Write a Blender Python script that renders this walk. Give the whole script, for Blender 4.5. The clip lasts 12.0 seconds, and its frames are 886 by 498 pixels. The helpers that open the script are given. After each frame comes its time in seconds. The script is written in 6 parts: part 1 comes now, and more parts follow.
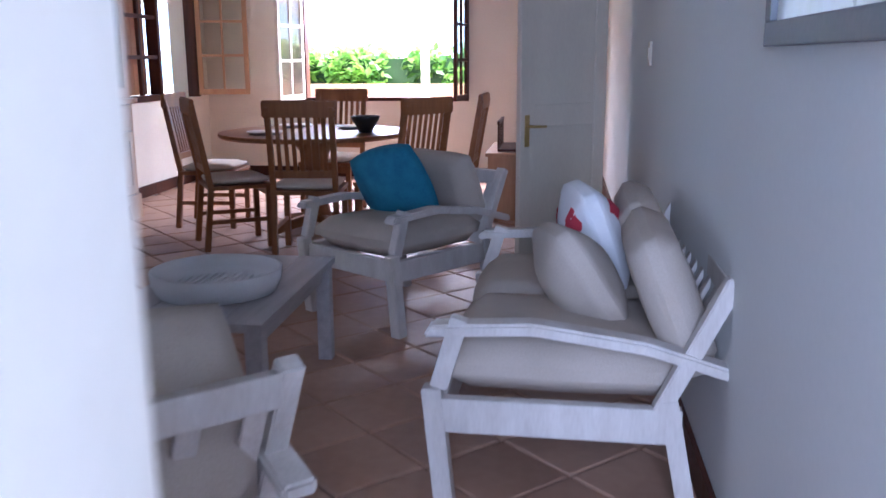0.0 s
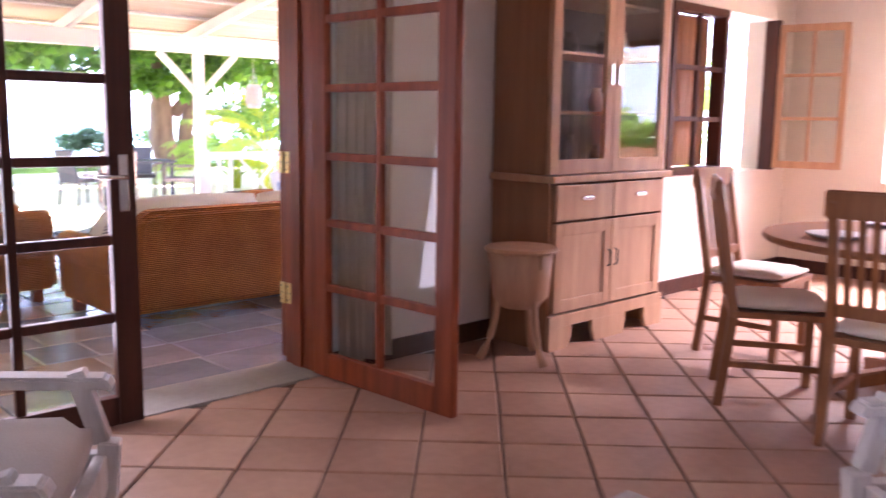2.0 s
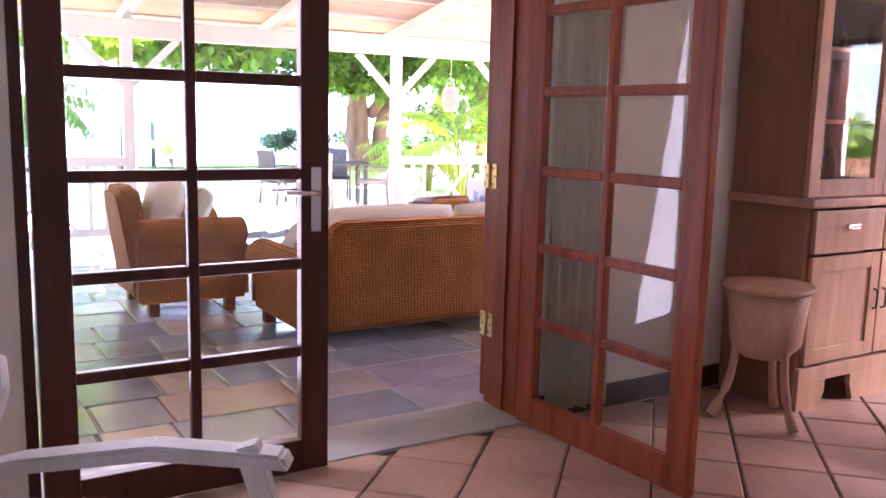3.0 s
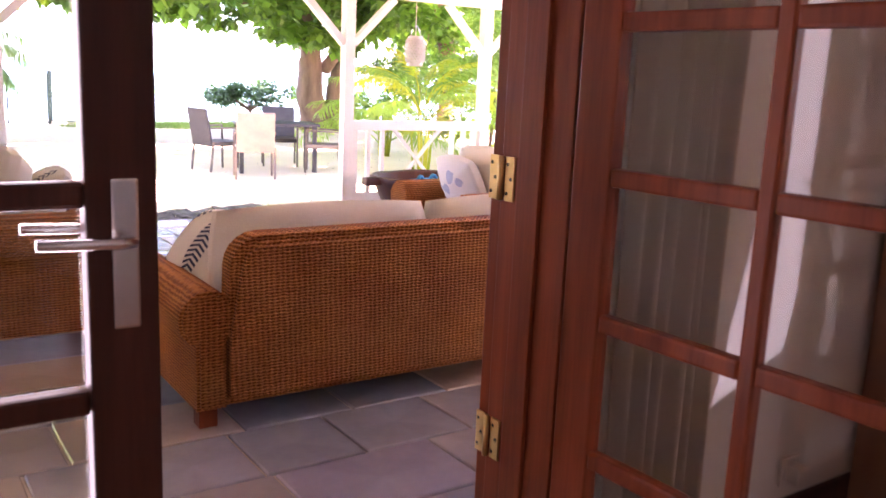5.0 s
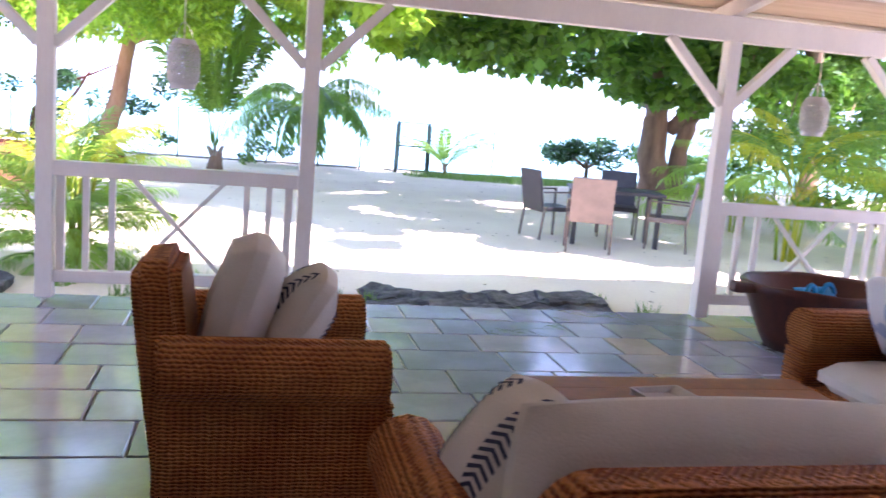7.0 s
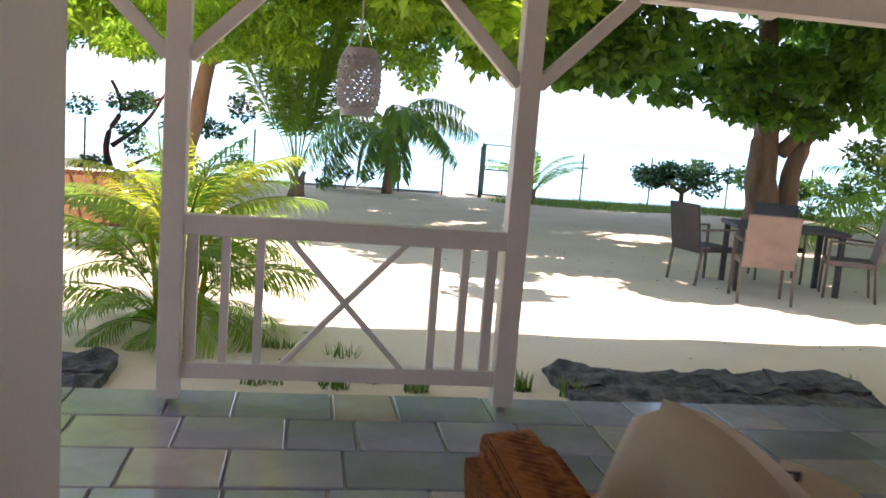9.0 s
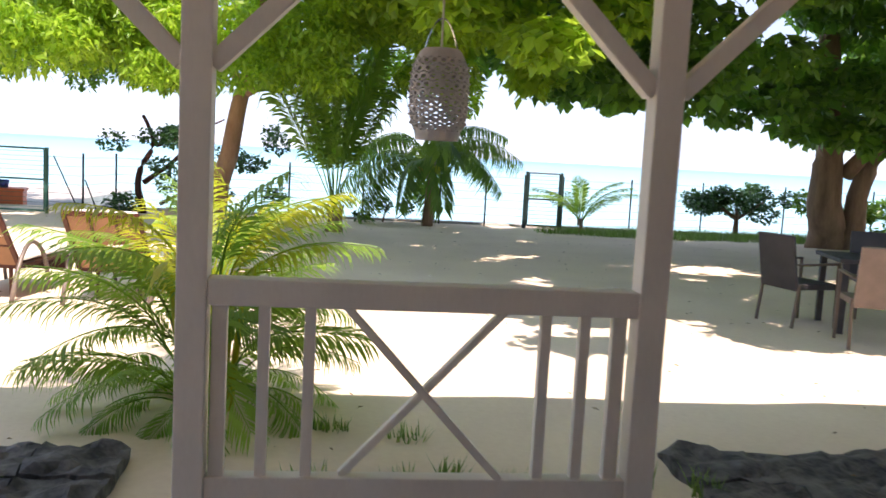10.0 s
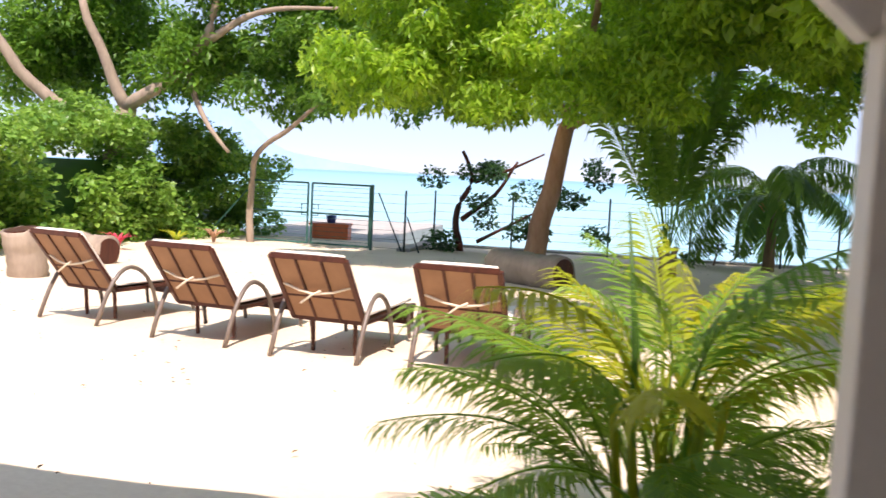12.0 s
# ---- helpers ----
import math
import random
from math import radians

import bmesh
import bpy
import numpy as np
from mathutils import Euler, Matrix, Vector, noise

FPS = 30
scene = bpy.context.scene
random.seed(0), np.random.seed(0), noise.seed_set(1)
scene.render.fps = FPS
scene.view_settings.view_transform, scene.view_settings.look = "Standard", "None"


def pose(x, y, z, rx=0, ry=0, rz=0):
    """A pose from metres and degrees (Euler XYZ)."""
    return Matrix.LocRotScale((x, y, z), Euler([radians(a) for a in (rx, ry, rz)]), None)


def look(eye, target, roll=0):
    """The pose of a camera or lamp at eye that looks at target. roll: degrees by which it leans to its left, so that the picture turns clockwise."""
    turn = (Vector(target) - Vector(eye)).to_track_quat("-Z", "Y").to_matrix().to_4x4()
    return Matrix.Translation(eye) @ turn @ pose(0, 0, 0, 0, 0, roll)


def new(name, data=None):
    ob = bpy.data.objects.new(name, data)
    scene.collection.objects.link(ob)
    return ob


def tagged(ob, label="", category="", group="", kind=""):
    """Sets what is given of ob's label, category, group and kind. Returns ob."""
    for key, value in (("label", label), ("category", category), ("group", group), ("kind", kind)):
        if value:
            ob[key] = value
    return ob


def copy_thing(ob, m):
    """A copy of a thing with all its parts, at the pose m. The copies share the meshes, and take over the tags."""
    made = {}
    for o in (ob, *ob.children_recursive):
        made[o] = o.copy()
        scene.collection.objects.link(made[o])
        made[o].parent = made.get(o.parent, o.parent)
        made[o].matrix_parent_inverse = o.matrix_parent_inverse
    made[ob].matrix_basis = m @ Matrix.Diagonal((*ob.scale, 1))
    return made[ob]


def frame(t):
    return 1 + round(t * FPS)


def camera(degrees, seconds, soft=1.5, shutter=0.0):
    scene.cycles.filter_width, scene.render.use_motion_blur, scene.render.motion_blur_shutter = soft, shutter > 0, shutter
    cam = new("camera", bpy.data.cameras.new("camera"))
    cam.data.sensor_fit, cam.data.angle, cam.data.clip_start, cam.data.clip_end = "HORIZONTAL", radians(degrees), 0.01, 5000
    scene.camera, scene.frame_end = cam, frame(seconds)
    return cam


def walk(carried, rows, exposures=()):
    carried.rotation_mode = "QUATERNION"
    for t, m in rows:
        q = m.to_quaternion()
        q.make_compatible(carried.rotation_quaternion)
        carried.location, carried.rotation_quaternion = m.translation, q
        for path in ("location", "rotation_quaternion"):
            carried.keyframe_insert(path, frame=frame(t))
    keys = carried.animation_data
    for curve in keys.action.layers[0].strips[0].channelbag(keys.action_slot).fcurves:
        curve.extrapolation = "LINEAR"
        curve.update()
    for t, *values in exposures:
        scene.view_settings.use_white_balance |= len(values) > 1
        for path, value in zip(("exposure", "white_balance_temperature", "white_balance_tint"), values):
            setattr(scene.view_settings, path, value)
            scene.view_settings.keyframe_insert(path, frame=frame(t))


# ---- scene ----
cam = camera(54.5, 12.0, soft=1.5, shutter=0.3)
PATH = [
    (0, (-2.458, -9.711, 1.288), (-0.523, -9.448, 0.857), -0.3),
    (0.5, (-1.866, -9.777, 1.339), (0.063, -9.439, 0.937), -0.7),
    (1, (-1.34, -9.64, 1.277), (0.506, -8.923, 0.999), 0.1),
    (1.5, (-0.867, -9.407, 1.268), (0.789, -8.315, 1.011), 0.9),
    (2, (-0.513, -9.204, 1.281), (0.857, -7.777, 0.986), 0.8),
    (2.5, (-0.326, -8.797, 1.351), (0.794, -7.171, 1.032), 1.4),
    (2.7, (-0.292, -8.744, 1.304), (0.731, -7.048, 1.023), 1.3),
    (4.3, (0.147, -7.656, 1.317), (1.311, -6.097, 0.857), 1.9),
    (5, (0.629, -7.125, 1.295), (1.743, -5.511, 0.907), 2.6),
    (5.5, (0.865, -6.761, 1.337), (1.869, -5.064, 1.001), 4.0),
    (6, (1.086, -6.24, 1.358), (1.924, -4.453, 1.035), 4.6),
    (6.5, (1.196, -5.92, 1.372), (1.833, -4.048, 1.072), 5.4),
    (7, (1.171, -5.602, 1.345), (1.611, -3.676, 1.035), 4.7),
    (7.5, (1.014, -5.348, 1.325), (1.297, -3.397, 0.99), 5.2),
    (9.3, (0.503, -3.625, 1.338), (0.826, -1.667, 1.089), 4.3),
    (9.5, (0.509, -3.424, 1.298), (0.819, -1.461, 1.066), 3.9),
    (10, (0.419, -2.88, 1.314), (0.66, -0.907, 1.1), 3.1),
    (10.5, (0.336, -2.345, 1.318), (0.45, -0.356, 1.139), 3.5),
    (11, (0.215, -1.927, 1.319), (-0.021, 0.053, 1.166), 3.8),
    (11.5, (-0.041, -1.528, 1.308), (-0.377, 0.437, 1.154), 3.4),
    (12, (-0.417, -1.314, 1.334), (-0.837, 0.634, 1.162), 2.7),
]
walk(cam, [(t, look(eye, target, roll)) for t, eye, target, roll in PATH],
     [(0, 3.7, 5200, 26), (0.5, 4.1, 5500, 28), (1.0, 4.2, 6100, 36), (1.5, 4.55, 6600, 44), (2.5, 5.0, 5900, 48), (4.5, 4.65, 7000, 56), (5, 4.5, 7000, 58), (6, 3.75, 6300, 50), (7, 3.3, 5700, 42), (7.7, 2.85, 5800, 38), (9.5, 1.95, 6900, 30), (12, 1.4, 6800, 27)])
# world, sun and large lights
SUN_DIR = Vector((-0.22, 0.62, -1.0)).normalized()
world = bpy.data.worlds.new("sky")
scene.world = world
world.use_nodes = True
wn = world.node_tree.nodes
bg = wn["Background"]
sky = wn.new("ShaderNodeTexSky")
sky.sky_type = "NISHITA"
sky.sun_disc = False
sky.sun_elevation = math.asin(-SUN_DIR.z)
sky.sun_rotation = math.atan2(-SUN_DIR.x, -SUN_DIR.y)
sky.air_density, sky.dust_density, sky.ozone_density = 0.75, 0.0, 2.0
haze = wn.new("ShaderNodeMix")
haze.data_type = "RGBA"
haze.inputs[0].default_value = 0.86
haze.inputs[7].default_value = (1.75, 2.4, 3.2, 1)  # thin bright haze over the whole sky
world.node_tree.links.new(sky.outputs[0], haze.inputs[6])
world.node_tree.links.new(haze.outputs[2], bg.inputs[0])
bg.inputs[1].default_value = 0.125
sun_data = bpy.data.lights.new("sun", "SUN")
sun_data.energy, sun_data.angle, sun_data.color = 3.0, radians(0.5), (1.0, 0.95, 0.87)
sun = new("sun", sun_data)
sun.matrix_world = Matrix.Translation((0, -10, 30)) @ SUN_DIR.to_track_quat("-Z", "Y").to_matrix().to_4x4()


def area_light(name, eye, target, w, h, watts, colour):
    d = bpy.data.lights.new(name, "AREA")
    d.shape, d.size, d.size_y, d.energy, d.color = "RECTANGLE", w, h, watts, colour
    new(name, d).matrix_world = look(eye, target)


area_light("daylight_far_window", (7.75, -7.79, 2.55), (4.6, -7.9, 0.5), 1.8, 0.7, 60, (1.0, 0.96, 0.9))
area_light("daylight_terrace_door", (0.5, -5.5, 1.2), (-0.5, -9.5, 0.7), 0.85, 1.9, 1.3, (0.90, 0.96, 1.0))
# added fill lamp in the closed hall, no opening behind it
area_light("added_hall_fill", (-3.9, -9.7, 1.5), (0.5, -9.7, 0.9), 0.9, 1.6, 9, (0.72, 0.85, 1.0))

# materials


def principled(name):
    m = bpy.data.materials.new(name)
    m.use_nodes = True
    nt = m.node_tree
    return m, nt, nt.nodes["Principled BSDF"]


def material(name, dark, light, rough=0.6, scale=6.0, stretch=(1, 1, 1), fine=60.0, bump=0.15, metal=0.0,
             per_object=0.0, per_island=0.0, spec=0.5, gloss_var=0.1, transmit=0.0, contrast=1.0):
    """Two scales of noise between two colours, with relief and uneven gloss."""
    m, nt, b = principled(name)
    n, l = nt.nodes, nt.links
    co = n.new("ShaderNodeTexCoord")
    mp = n.new("ShaderNodeMapping")
    mp.inputs["Scale"].default_value = stretch
    l.new(co.outputs["Object"], mp.inputs[0])
    a = n.new("ShaderNodeTexNoise")
    a.inputs["Scale"].default_value, a.inputs["Detail"].default_value = scale, 5
    f = n.new("ShaderNodeTexNoise")
    f.inputs["Scale"].default_value, f.inputs["Detail"].default_value = fine, 3
    l.new(mp.outputs[0], a.inputs[0]), l.new(mp.outputs[0], f.inputs[0])
    mixf = n.new("ShaderNodeMath")
    mixf.operation = "MULTIPLY_ADD"
    l.new(f.outputs[0], mixf.inputs[0])
    mixf.inputs[1].default_value = 0.4
    sub = n.new("ShaderNodeMath")
    sub.operation = "MULTIPLY_ADD"
    l.new(a.outputs[0], sub.inputs[0])
    sub.inputs[1].default_value, sub.inputs[2].default_value = contrast, 0.3 - 0.5 * contrast
    l.new(sub.outputs[0], mixf.inputs[2])
    fac = mixf.outputs[0]
    if per_object or per_island:
        src = n.new("ShaderNodeObjectInfo") if per_object else n.new("ShaderNodeNewGeometry")
        k = n.new("ShaderNodeMath")
        k.operation = "MULTIPLY_ADD"
        l.new(src.outputs["Random"] if per_object else src.outputs["Random Per Island"], k.inputs[0])
        k.inputs[1].default_value, k.inputs[2].default_value = (per_object or per_island), -0.5 * (per_object or per_island)
        ad = n.new("ShaderNodeMath")
        l.new(fac, ad.inputs[0]), l.new(k.outputs[0], ad.inputs[1])
        fac = ad.outputs[0]
    r = n.new("ShaderNodeValToRGB")
    r.color_ramp.elements[0].position, r.color_ramp.elements[1].position = 0.15, 0.85
    r.color_ramp.elements[0].color, r.color_ramp.elements[1].color = (*dark, 1), (*light, 1)
    l.new(fac, r.inputs[0])
    l.new(r.outputs[0], b.inputs["Base Color"])
    g = n.new("ShaderNodeMath")
    g.operation = "MULTIPLY_ADD"
    l.new(a.outputs[0], g.inputs[0])
    g.inputs[1].default_value, g.inputs[2].default_value = 2 * gloss_var, rough - gloss_var
    l.new(g.outputs[0], b.inputs["Roughness"])
    b.inputs["Metallic"].default_value = metal
    b.inputs["Specular IOR Level"].default_value = spec
    b.inputs["Transmission Weight"].default_value = transmit
    if bump:
        bp = n.new("ShaderNodeBump")
        bp.inputs["Strength"].default_value, bp.inputs["Distance"].default_value = bump, 0.02
        l.new(mixf.outputs[0], bp.inputs["Height"])
        l.new(bp.outputs[0], b.inputs["Normal"])
    return m


def woven(name, dark, light, sx, sz):
    """Rattan: strands over and under, as relief and shade of the strand colour."""
    m = material(name, dark, light, rough=0.6, scale=5, fine=40, bump=0, spec=0.15)
    nt = m.node_tree
    n, l = nt.nodes, nt.links
    b = n["Principled BSDF"]
    co = n.new("ShaderNodeTexCoord")
    mp = n.new("ShaderNodeMapping")
    mp.inputs["Rotation"].default_value = (0, 0, radians(45))
    mp.inputs["Scale"].default_value = (sx, sx, sz)
    l.new(co.outputs["Object"], mp.inputs[0])
    ns = n.new("ShaderNodeTexNoise")
    ns.inputs["Scale"].default_value = 8
    w1 = n.new("ShaderNodeTexWave")
    w1.wave_type, w1.bands_direction = "BANDS", "Z"
    w1.inputs["Scale"].default_value, w1.inputs["Distortion"].default_value, w1.inputs["Detail Scale"].default_value = 1.0, 3.0, 1.6
    w2 = n.new("ShaderNodeTexWave")
    w2.wave_type, w2.bands_direction = "BANDS", "X"
    w2.inputs["Scale"].default_value, w2.inputs["Distortion"].default_value = 0.7, 2.5
    l.new(mp.outputs[0], w1.inputs[0]), l.new(mp.outputs[0], w2.inputs[0]), l.new(co.outputs["Object"], ns.inputs[0])
    mu = n.new("ShaderNodeMath")
    mu.operation = "MULTIPLY_ADD"
    l.new(w1.outputs["Fac"], mu.inputs[0])
    mu.inputs[1].default_value = 0.85
    half = n.new("ShaderNodeMath")
    half.operation = "MULTIPLY"
    half.inputs[1].default_value = 0.35
    l.new(w2.outputs["Fac"], half.inputs[0]), l.new(half.outputs[0], mu.inputs[2])
    bp = n.new("ShaderNodeBump")
    bp.inputs["Strength"].default_value, bp.inputs["Distance"].default_value = 0.8, 0.02
    l.new(mu.outputs[0], bp.inputs["Height"]), l.new(bp.outputs[0], b.inputs["Normal"])
    # crease shade between strands is multiplied into the base colour
    dk = n.new("ShaderNodeMix")
    dk.data_type, dk.blend_type = "RGBA", "MULTIPLY"
    ramp = n.new("ShaderNodeValToRGB")
    ramp.color_ramp.elements[0].color, ramp.color_ramp.elements[0].position = (0.42, 0.30, 0.24, 1), 0.12
    ramp.color_ramp.elements[1].position = 0.75
    l.new(mu.outputs[0], ramp.inputs[0])
    dk.inputs[0].default_value = 1
    l.new(b.inputs["Base Color"].links[0].from_socket, dk.inputs[6])
    l.new(ramp.outputs[0], dk.inputs[7]), l.new(dk.outputs[2], b.inputs["Base Color"])
    return m


def glass(name, rough=0.02):
    """A thin pane: clear, with gloss that grows towards grazing."""
    m, nt, b = principled(name)
    n, l = nt.nodes, nt.links
    t = n.new("ShaderNodeBsdfTransparent")
    t.inputs[0].default_value = (0.94, 0.96, 0.95, 1)
    g = n.new("ShaderNodeBsdfGlossy")
    g.inputs["Roughness"].default_value = rough
    lw = n.new("ShaderNodeLayerWeight")
    lw.inputs[0].default_value = 0.5
    pw = n.new("ShaderNodeMath")
    pw.operation = "POWER"
    pw.inputs[1].default_value = 4.0
    l.new(lw.outputs["Facing"], pw.inputs[0])
    fr = n.new("ShaderNodeMath")
    fr.operation = "MULTIPLY_ADD"
    fr.inputs[1].default_value, fr.inputs[2].default_value = 0.6, 0.035
    l.new(pw.outputs[0], fr.inputs[0])
    mx = n.new("ShaderNodeMixShader")
    l.new(fr.outputs[0], mx.inputs[0]), l.new(t.outputs[0], mx.inputs[1]), l.new(g.outputs[0], mx.inputs[2])
    l.new(mx.outputs[0], n["Material Output"].inputs[0])
    return m


def leafy(name, dark, light, per="island", through_light=0.35):
    """Leaves: varied green, glossy, letting some light through."""
    m, nt, b = principled(name)
    n, l = nt.nodes, nt.links
    src = n.new("ShaderNodeNewGeometry") if per == "island" else n.new("ShaderNodeObjectInfo")
    rnd = src.outputs["Random Per Island"] if per == "island" else src.outputs["Random"]
    r = n.new("ShaderNodeValToRGB")
    r.color_ramp.elements[0].color, r.color_ramp.elements[1].color = (*dark, 1), (*light, 1)
    ns = n.new("ShaderNodeTexNoise")
    ns.inputs["Scale"].default_value = 0.8
    co = n.new("ShaderNodeTexCoord")
    l.new(co.outputs["Object"], ns.inputs[0])
    av = n.new("ShaderNodeMath")
    av.operation = "MULTIPLY_ADD"
    av.inputs[1].default_value = 0.6
    sb = n.new("ShaderNodeMath")
    sb.operation = "MULTIPLY_ADD"
    sb.inputs[1].default_value, sb.inputs[2].default_value = 0.9, -0.25
    l.new(ns.outputs[0], sb.inputs[0]), l.new(rnd, av.inputs[0]), l.new(sb.outputs[0], av.inputs[2])
    l.new(av.outputs[0], r.inputs[0])
    l.new(r.outputs[0], b.inputs["Base Color"])
    b.inputs["Roughness"].default_value = 0.42
    tr = n.new("ShaderNodeBsdfTranslucent")
    hs = n.new("ShaderNodeHueSaturation")
    hs.inputs["Hue"].default_value, hs.inputs["Value"].default_value = 0.485, 2.2
    l.new(r.outputs[0], hs.inputs["Color"]), l.new(hs.outputs[0], tr.inputs[0])
    mx = n.new("ShaderNodeMixShader")
    mx.inputs[0].default_value = through_light
    l.new(b.outputs[0], mx.inputs[1]), l.new(tr.outputs[0], mx.inputs[2])
    l.new(mx.outputs[0], n["Material Output"].inputs[0])
    return m


M_PAINT = material("white_timber_paint", (0.68, 0.61, 0.51), (0.82, 0.76, 0.65), 0.5, 3, (1, 1, 0.4), 70, 0.06)
M_WALL = material("cream_plaster", (0.70, 0.65, 0.56), (0.81, 0.77, 0.68), 0.8, 1.5, fine=50, bump=0.08)
M_WALL_BLUE = material("pale_plaster", (0.70, 0.71, 0.70), (0.78, 0.79, 0.78), 0.7, 1.2, fine=50, bump=0.06)
M_CEIL = material("white_ceiling_paint", (0.68, 0.66, 0.62), (0.76, 0.74, 0.70), 0.8, 1.5, fine=40, bump=0.05)
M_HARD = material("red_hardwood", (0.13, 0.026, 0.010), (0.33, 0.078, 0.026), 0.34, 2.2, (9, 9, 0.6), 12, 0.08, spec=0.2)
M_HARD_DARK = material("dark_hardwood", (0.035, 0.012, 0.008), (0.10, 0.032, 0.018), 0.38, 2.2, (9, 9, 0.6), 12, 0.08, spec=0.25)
M_OAK = material("pale_oiled_wood", (0.36, 0.19, 0.10), (0.58, 0.36, 0.21), 0.5, 2.0, (7, 7, 0.6), 14, 0.06)
# darker copy of the oak: shade on cabinet sides and inside boards
M_OAK_SIDE = material("shaded_oak_side", (0.22, 0.10, 0.045), (0.36, 0.17, 0.08), 0.5, 2.0, (7, 7, 0.5), 14, 0.06)
M_TEAK = material("orange_teak", (0.20, 0.075, 0.026), (0.42, 0.18, 0.065), 0.42, 2.5, (8, 8, 0.8), 14, 0.06)
M_WHITEWASH = material("whitewashed_wood", (0.46, 0.41, 0.37), (0.70, 0.66, 0.62), 0.6, 3.0, (4, 4, 1), 30, 0.12)
M_GREYWOOD = material("grey_washed_wood", (0.33, 0.30, 0.30), (0.52, 0.49, 0.49), 0.5, 3.0, (1, 8, 8), 20, 0.1)
M_CUSH = material("beige_cotton", (0.40, 0.34, 0.28), (0.54, 0.47, 0.40), 0.9, 4, fine=160, bump=0.2)
M_TAN_CLOTH = material("tan_cotton", (0.52, 0.40, 0.28), (0.66, 0.53, 0.40), 0.9, 4, (6, 6, 0.5), 120, 0.2)
M_CREAM = material("cream_cotton", (0.70, 0.64, 0.53), (0.84, 0.79, 0.69), 0.9, 4, fine=150, bump=0.2)
M_WHITE_CLOTH = material("white_cotton", (0.72, 0.72, 0.74), (0.84, 0.84, 0.86), 0.9, 4, fine=150, bump=0.15)
M_BLUE_CLOTH = material("blue_cotton", (0.012, 0.14, 0.26), (0.04, 0.28, 0.42), 0.85, 14, fine=120, bump=0.2)
M_PRINT = material("blue_print", (0.35, 0.42, 0.60), (0.45, 0.52, 0.68), 0.9, 9, fine=120, bump=0.1)
M_RED = material("red_print", (0.45, 0.03, 0.06), (0.60, 0.06, 0.09), 0.9, 9, fine=120, bump=0.1)
M_STRIPE = material("navy_stripe", (0.03, 0.035, 0.07), (0.07, 0.08, 0.13), 0.9, 9, fine=120, bump=0.1)
M_RATTAN = woven("woven_rattan", (0.48, 0.15, 0.04), (0.82, 0.35, 0.10), 30, 26)
M_STEEL = material("chrome", (0.62, 0.62, 0.60), (0.75, 0.74, 0.72), 0.22, 8, fine=60, bump=0.0, metal=1.0)
M_BRASS = material("brass_hinge", (0.62, 0.44, 0.18), (0.80, 0.60, 0.28), 0.35, 10, fine=60, bump=0.05, metal=1.0)
M_GLASS = glass("clear_glass")
M_SAND = material("coral_sand", (0.62, 0.49, 0.34), (0.80, 0.68, 0.51), 0.95, 0.7, fine=25, bump=0.5, contrast=0.8)
M_STONE = material("black_lava_stone", (0.028, 0.028, 0.029), (0.17, 0.165, 0.155), 0.85, 9, fine=45, bump=1.0, contrast=2.0)
M_GREEN_IRON = material("green_painted_iron", (0.015, 0.075, 0.06), (0.03, 0.13, 0.10), 0.45, 6, fine=50, bump=0.05)
M_DARK_IRON = material("dark_green_iron", (0.008, 0.02, 0.02), (0.02, 0.045, 0.042), 0.5, 6, fine=50, bump=0.05)
M_BARK = material("brown_bark", (0.13, 0.075, 0.045), (0.33, 0.21, 0.13), 0.9, 5, (1, 1, 0.25), 22, 0.9)
M_BARK_PALE = material("pale_bark", (0.20, 0.15, 0.11), (0.40, 0.32, 0.24), 0.9, 4, (1, 1, 0.3), 22, 0.7)
M_BARK_RED = material("reddish_bark", (0.26, 0.13, 0.07), (0.48, 0.29, 0.18), 0.9, 5, (1, 1, 0.3), 22, 0.7)
M_LEAF = leafy("broad_leaves", (0.032, 0.105, 0.012), (0.13, 0.28, 0.025), through_light=0.42)
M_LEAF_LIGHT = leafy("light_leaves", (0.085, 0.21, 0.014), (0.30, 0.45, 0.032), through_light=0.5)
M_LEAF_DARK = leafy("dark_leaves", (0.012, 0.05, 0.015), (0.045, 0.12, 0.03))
M_HEDGE = leafy("hedge_leaves", (0.055, 0.17, 0.026), (0.24, 0.40, 0.06), through_light=0.35)
M_FROND = leafy("palm_leaf", (0.08, 0.19, 0.026), (0.25, 0.40, 0.055), per="object", through_light=0.45)
M_FROND_DARK = leafy("coconut_leaf", (0.04, 0.11, 0.016), (0.15, 0.27, 0.035), per="object", through_light=0.4)
M_FROND_YELLOW = leafy("yellow_palm_leaf", (0.14, 0.25, 0.015), (0.42, 0.40, 0.02), per="object", through_light=0.45)
M_GRASS = leafy("beach_grass", (0.05, 0.13, 0.02), (0.15, 0.26, 0.05))
M_PLASTIC_BROWN = material("brown_mesh_fabric", (0.20, 0.10, 0.045), (0.30, 0.16, 0.08), 0.7, 6, fine=150, bump=0.2)
M_TUBE = material("bronze_tube", (0.10, 0.075, 0.055), (0.17, 0.13, 0.10), 0.4, 6, fine=60, bump=0.05)
M_ROPE = material("cream_rope", (0.6, 0.52, 0.38), (0.74, 0.66, 0.52), 0.9, 20, fine=90, bump=0.3)
M_TAN_MESH = material("tan_woven_resin", (0.16, 0.115, 0.09), (0.26, 0.19, 0.15), 0.6, 8, fine=180, bump=0.35)
M_BLACK_MESH = material("black_woven_resin", (0.018, 0.016, 0.018), (0.05, 0.045, 0.045), 0.5, 8, fine=180, bump=0.35)
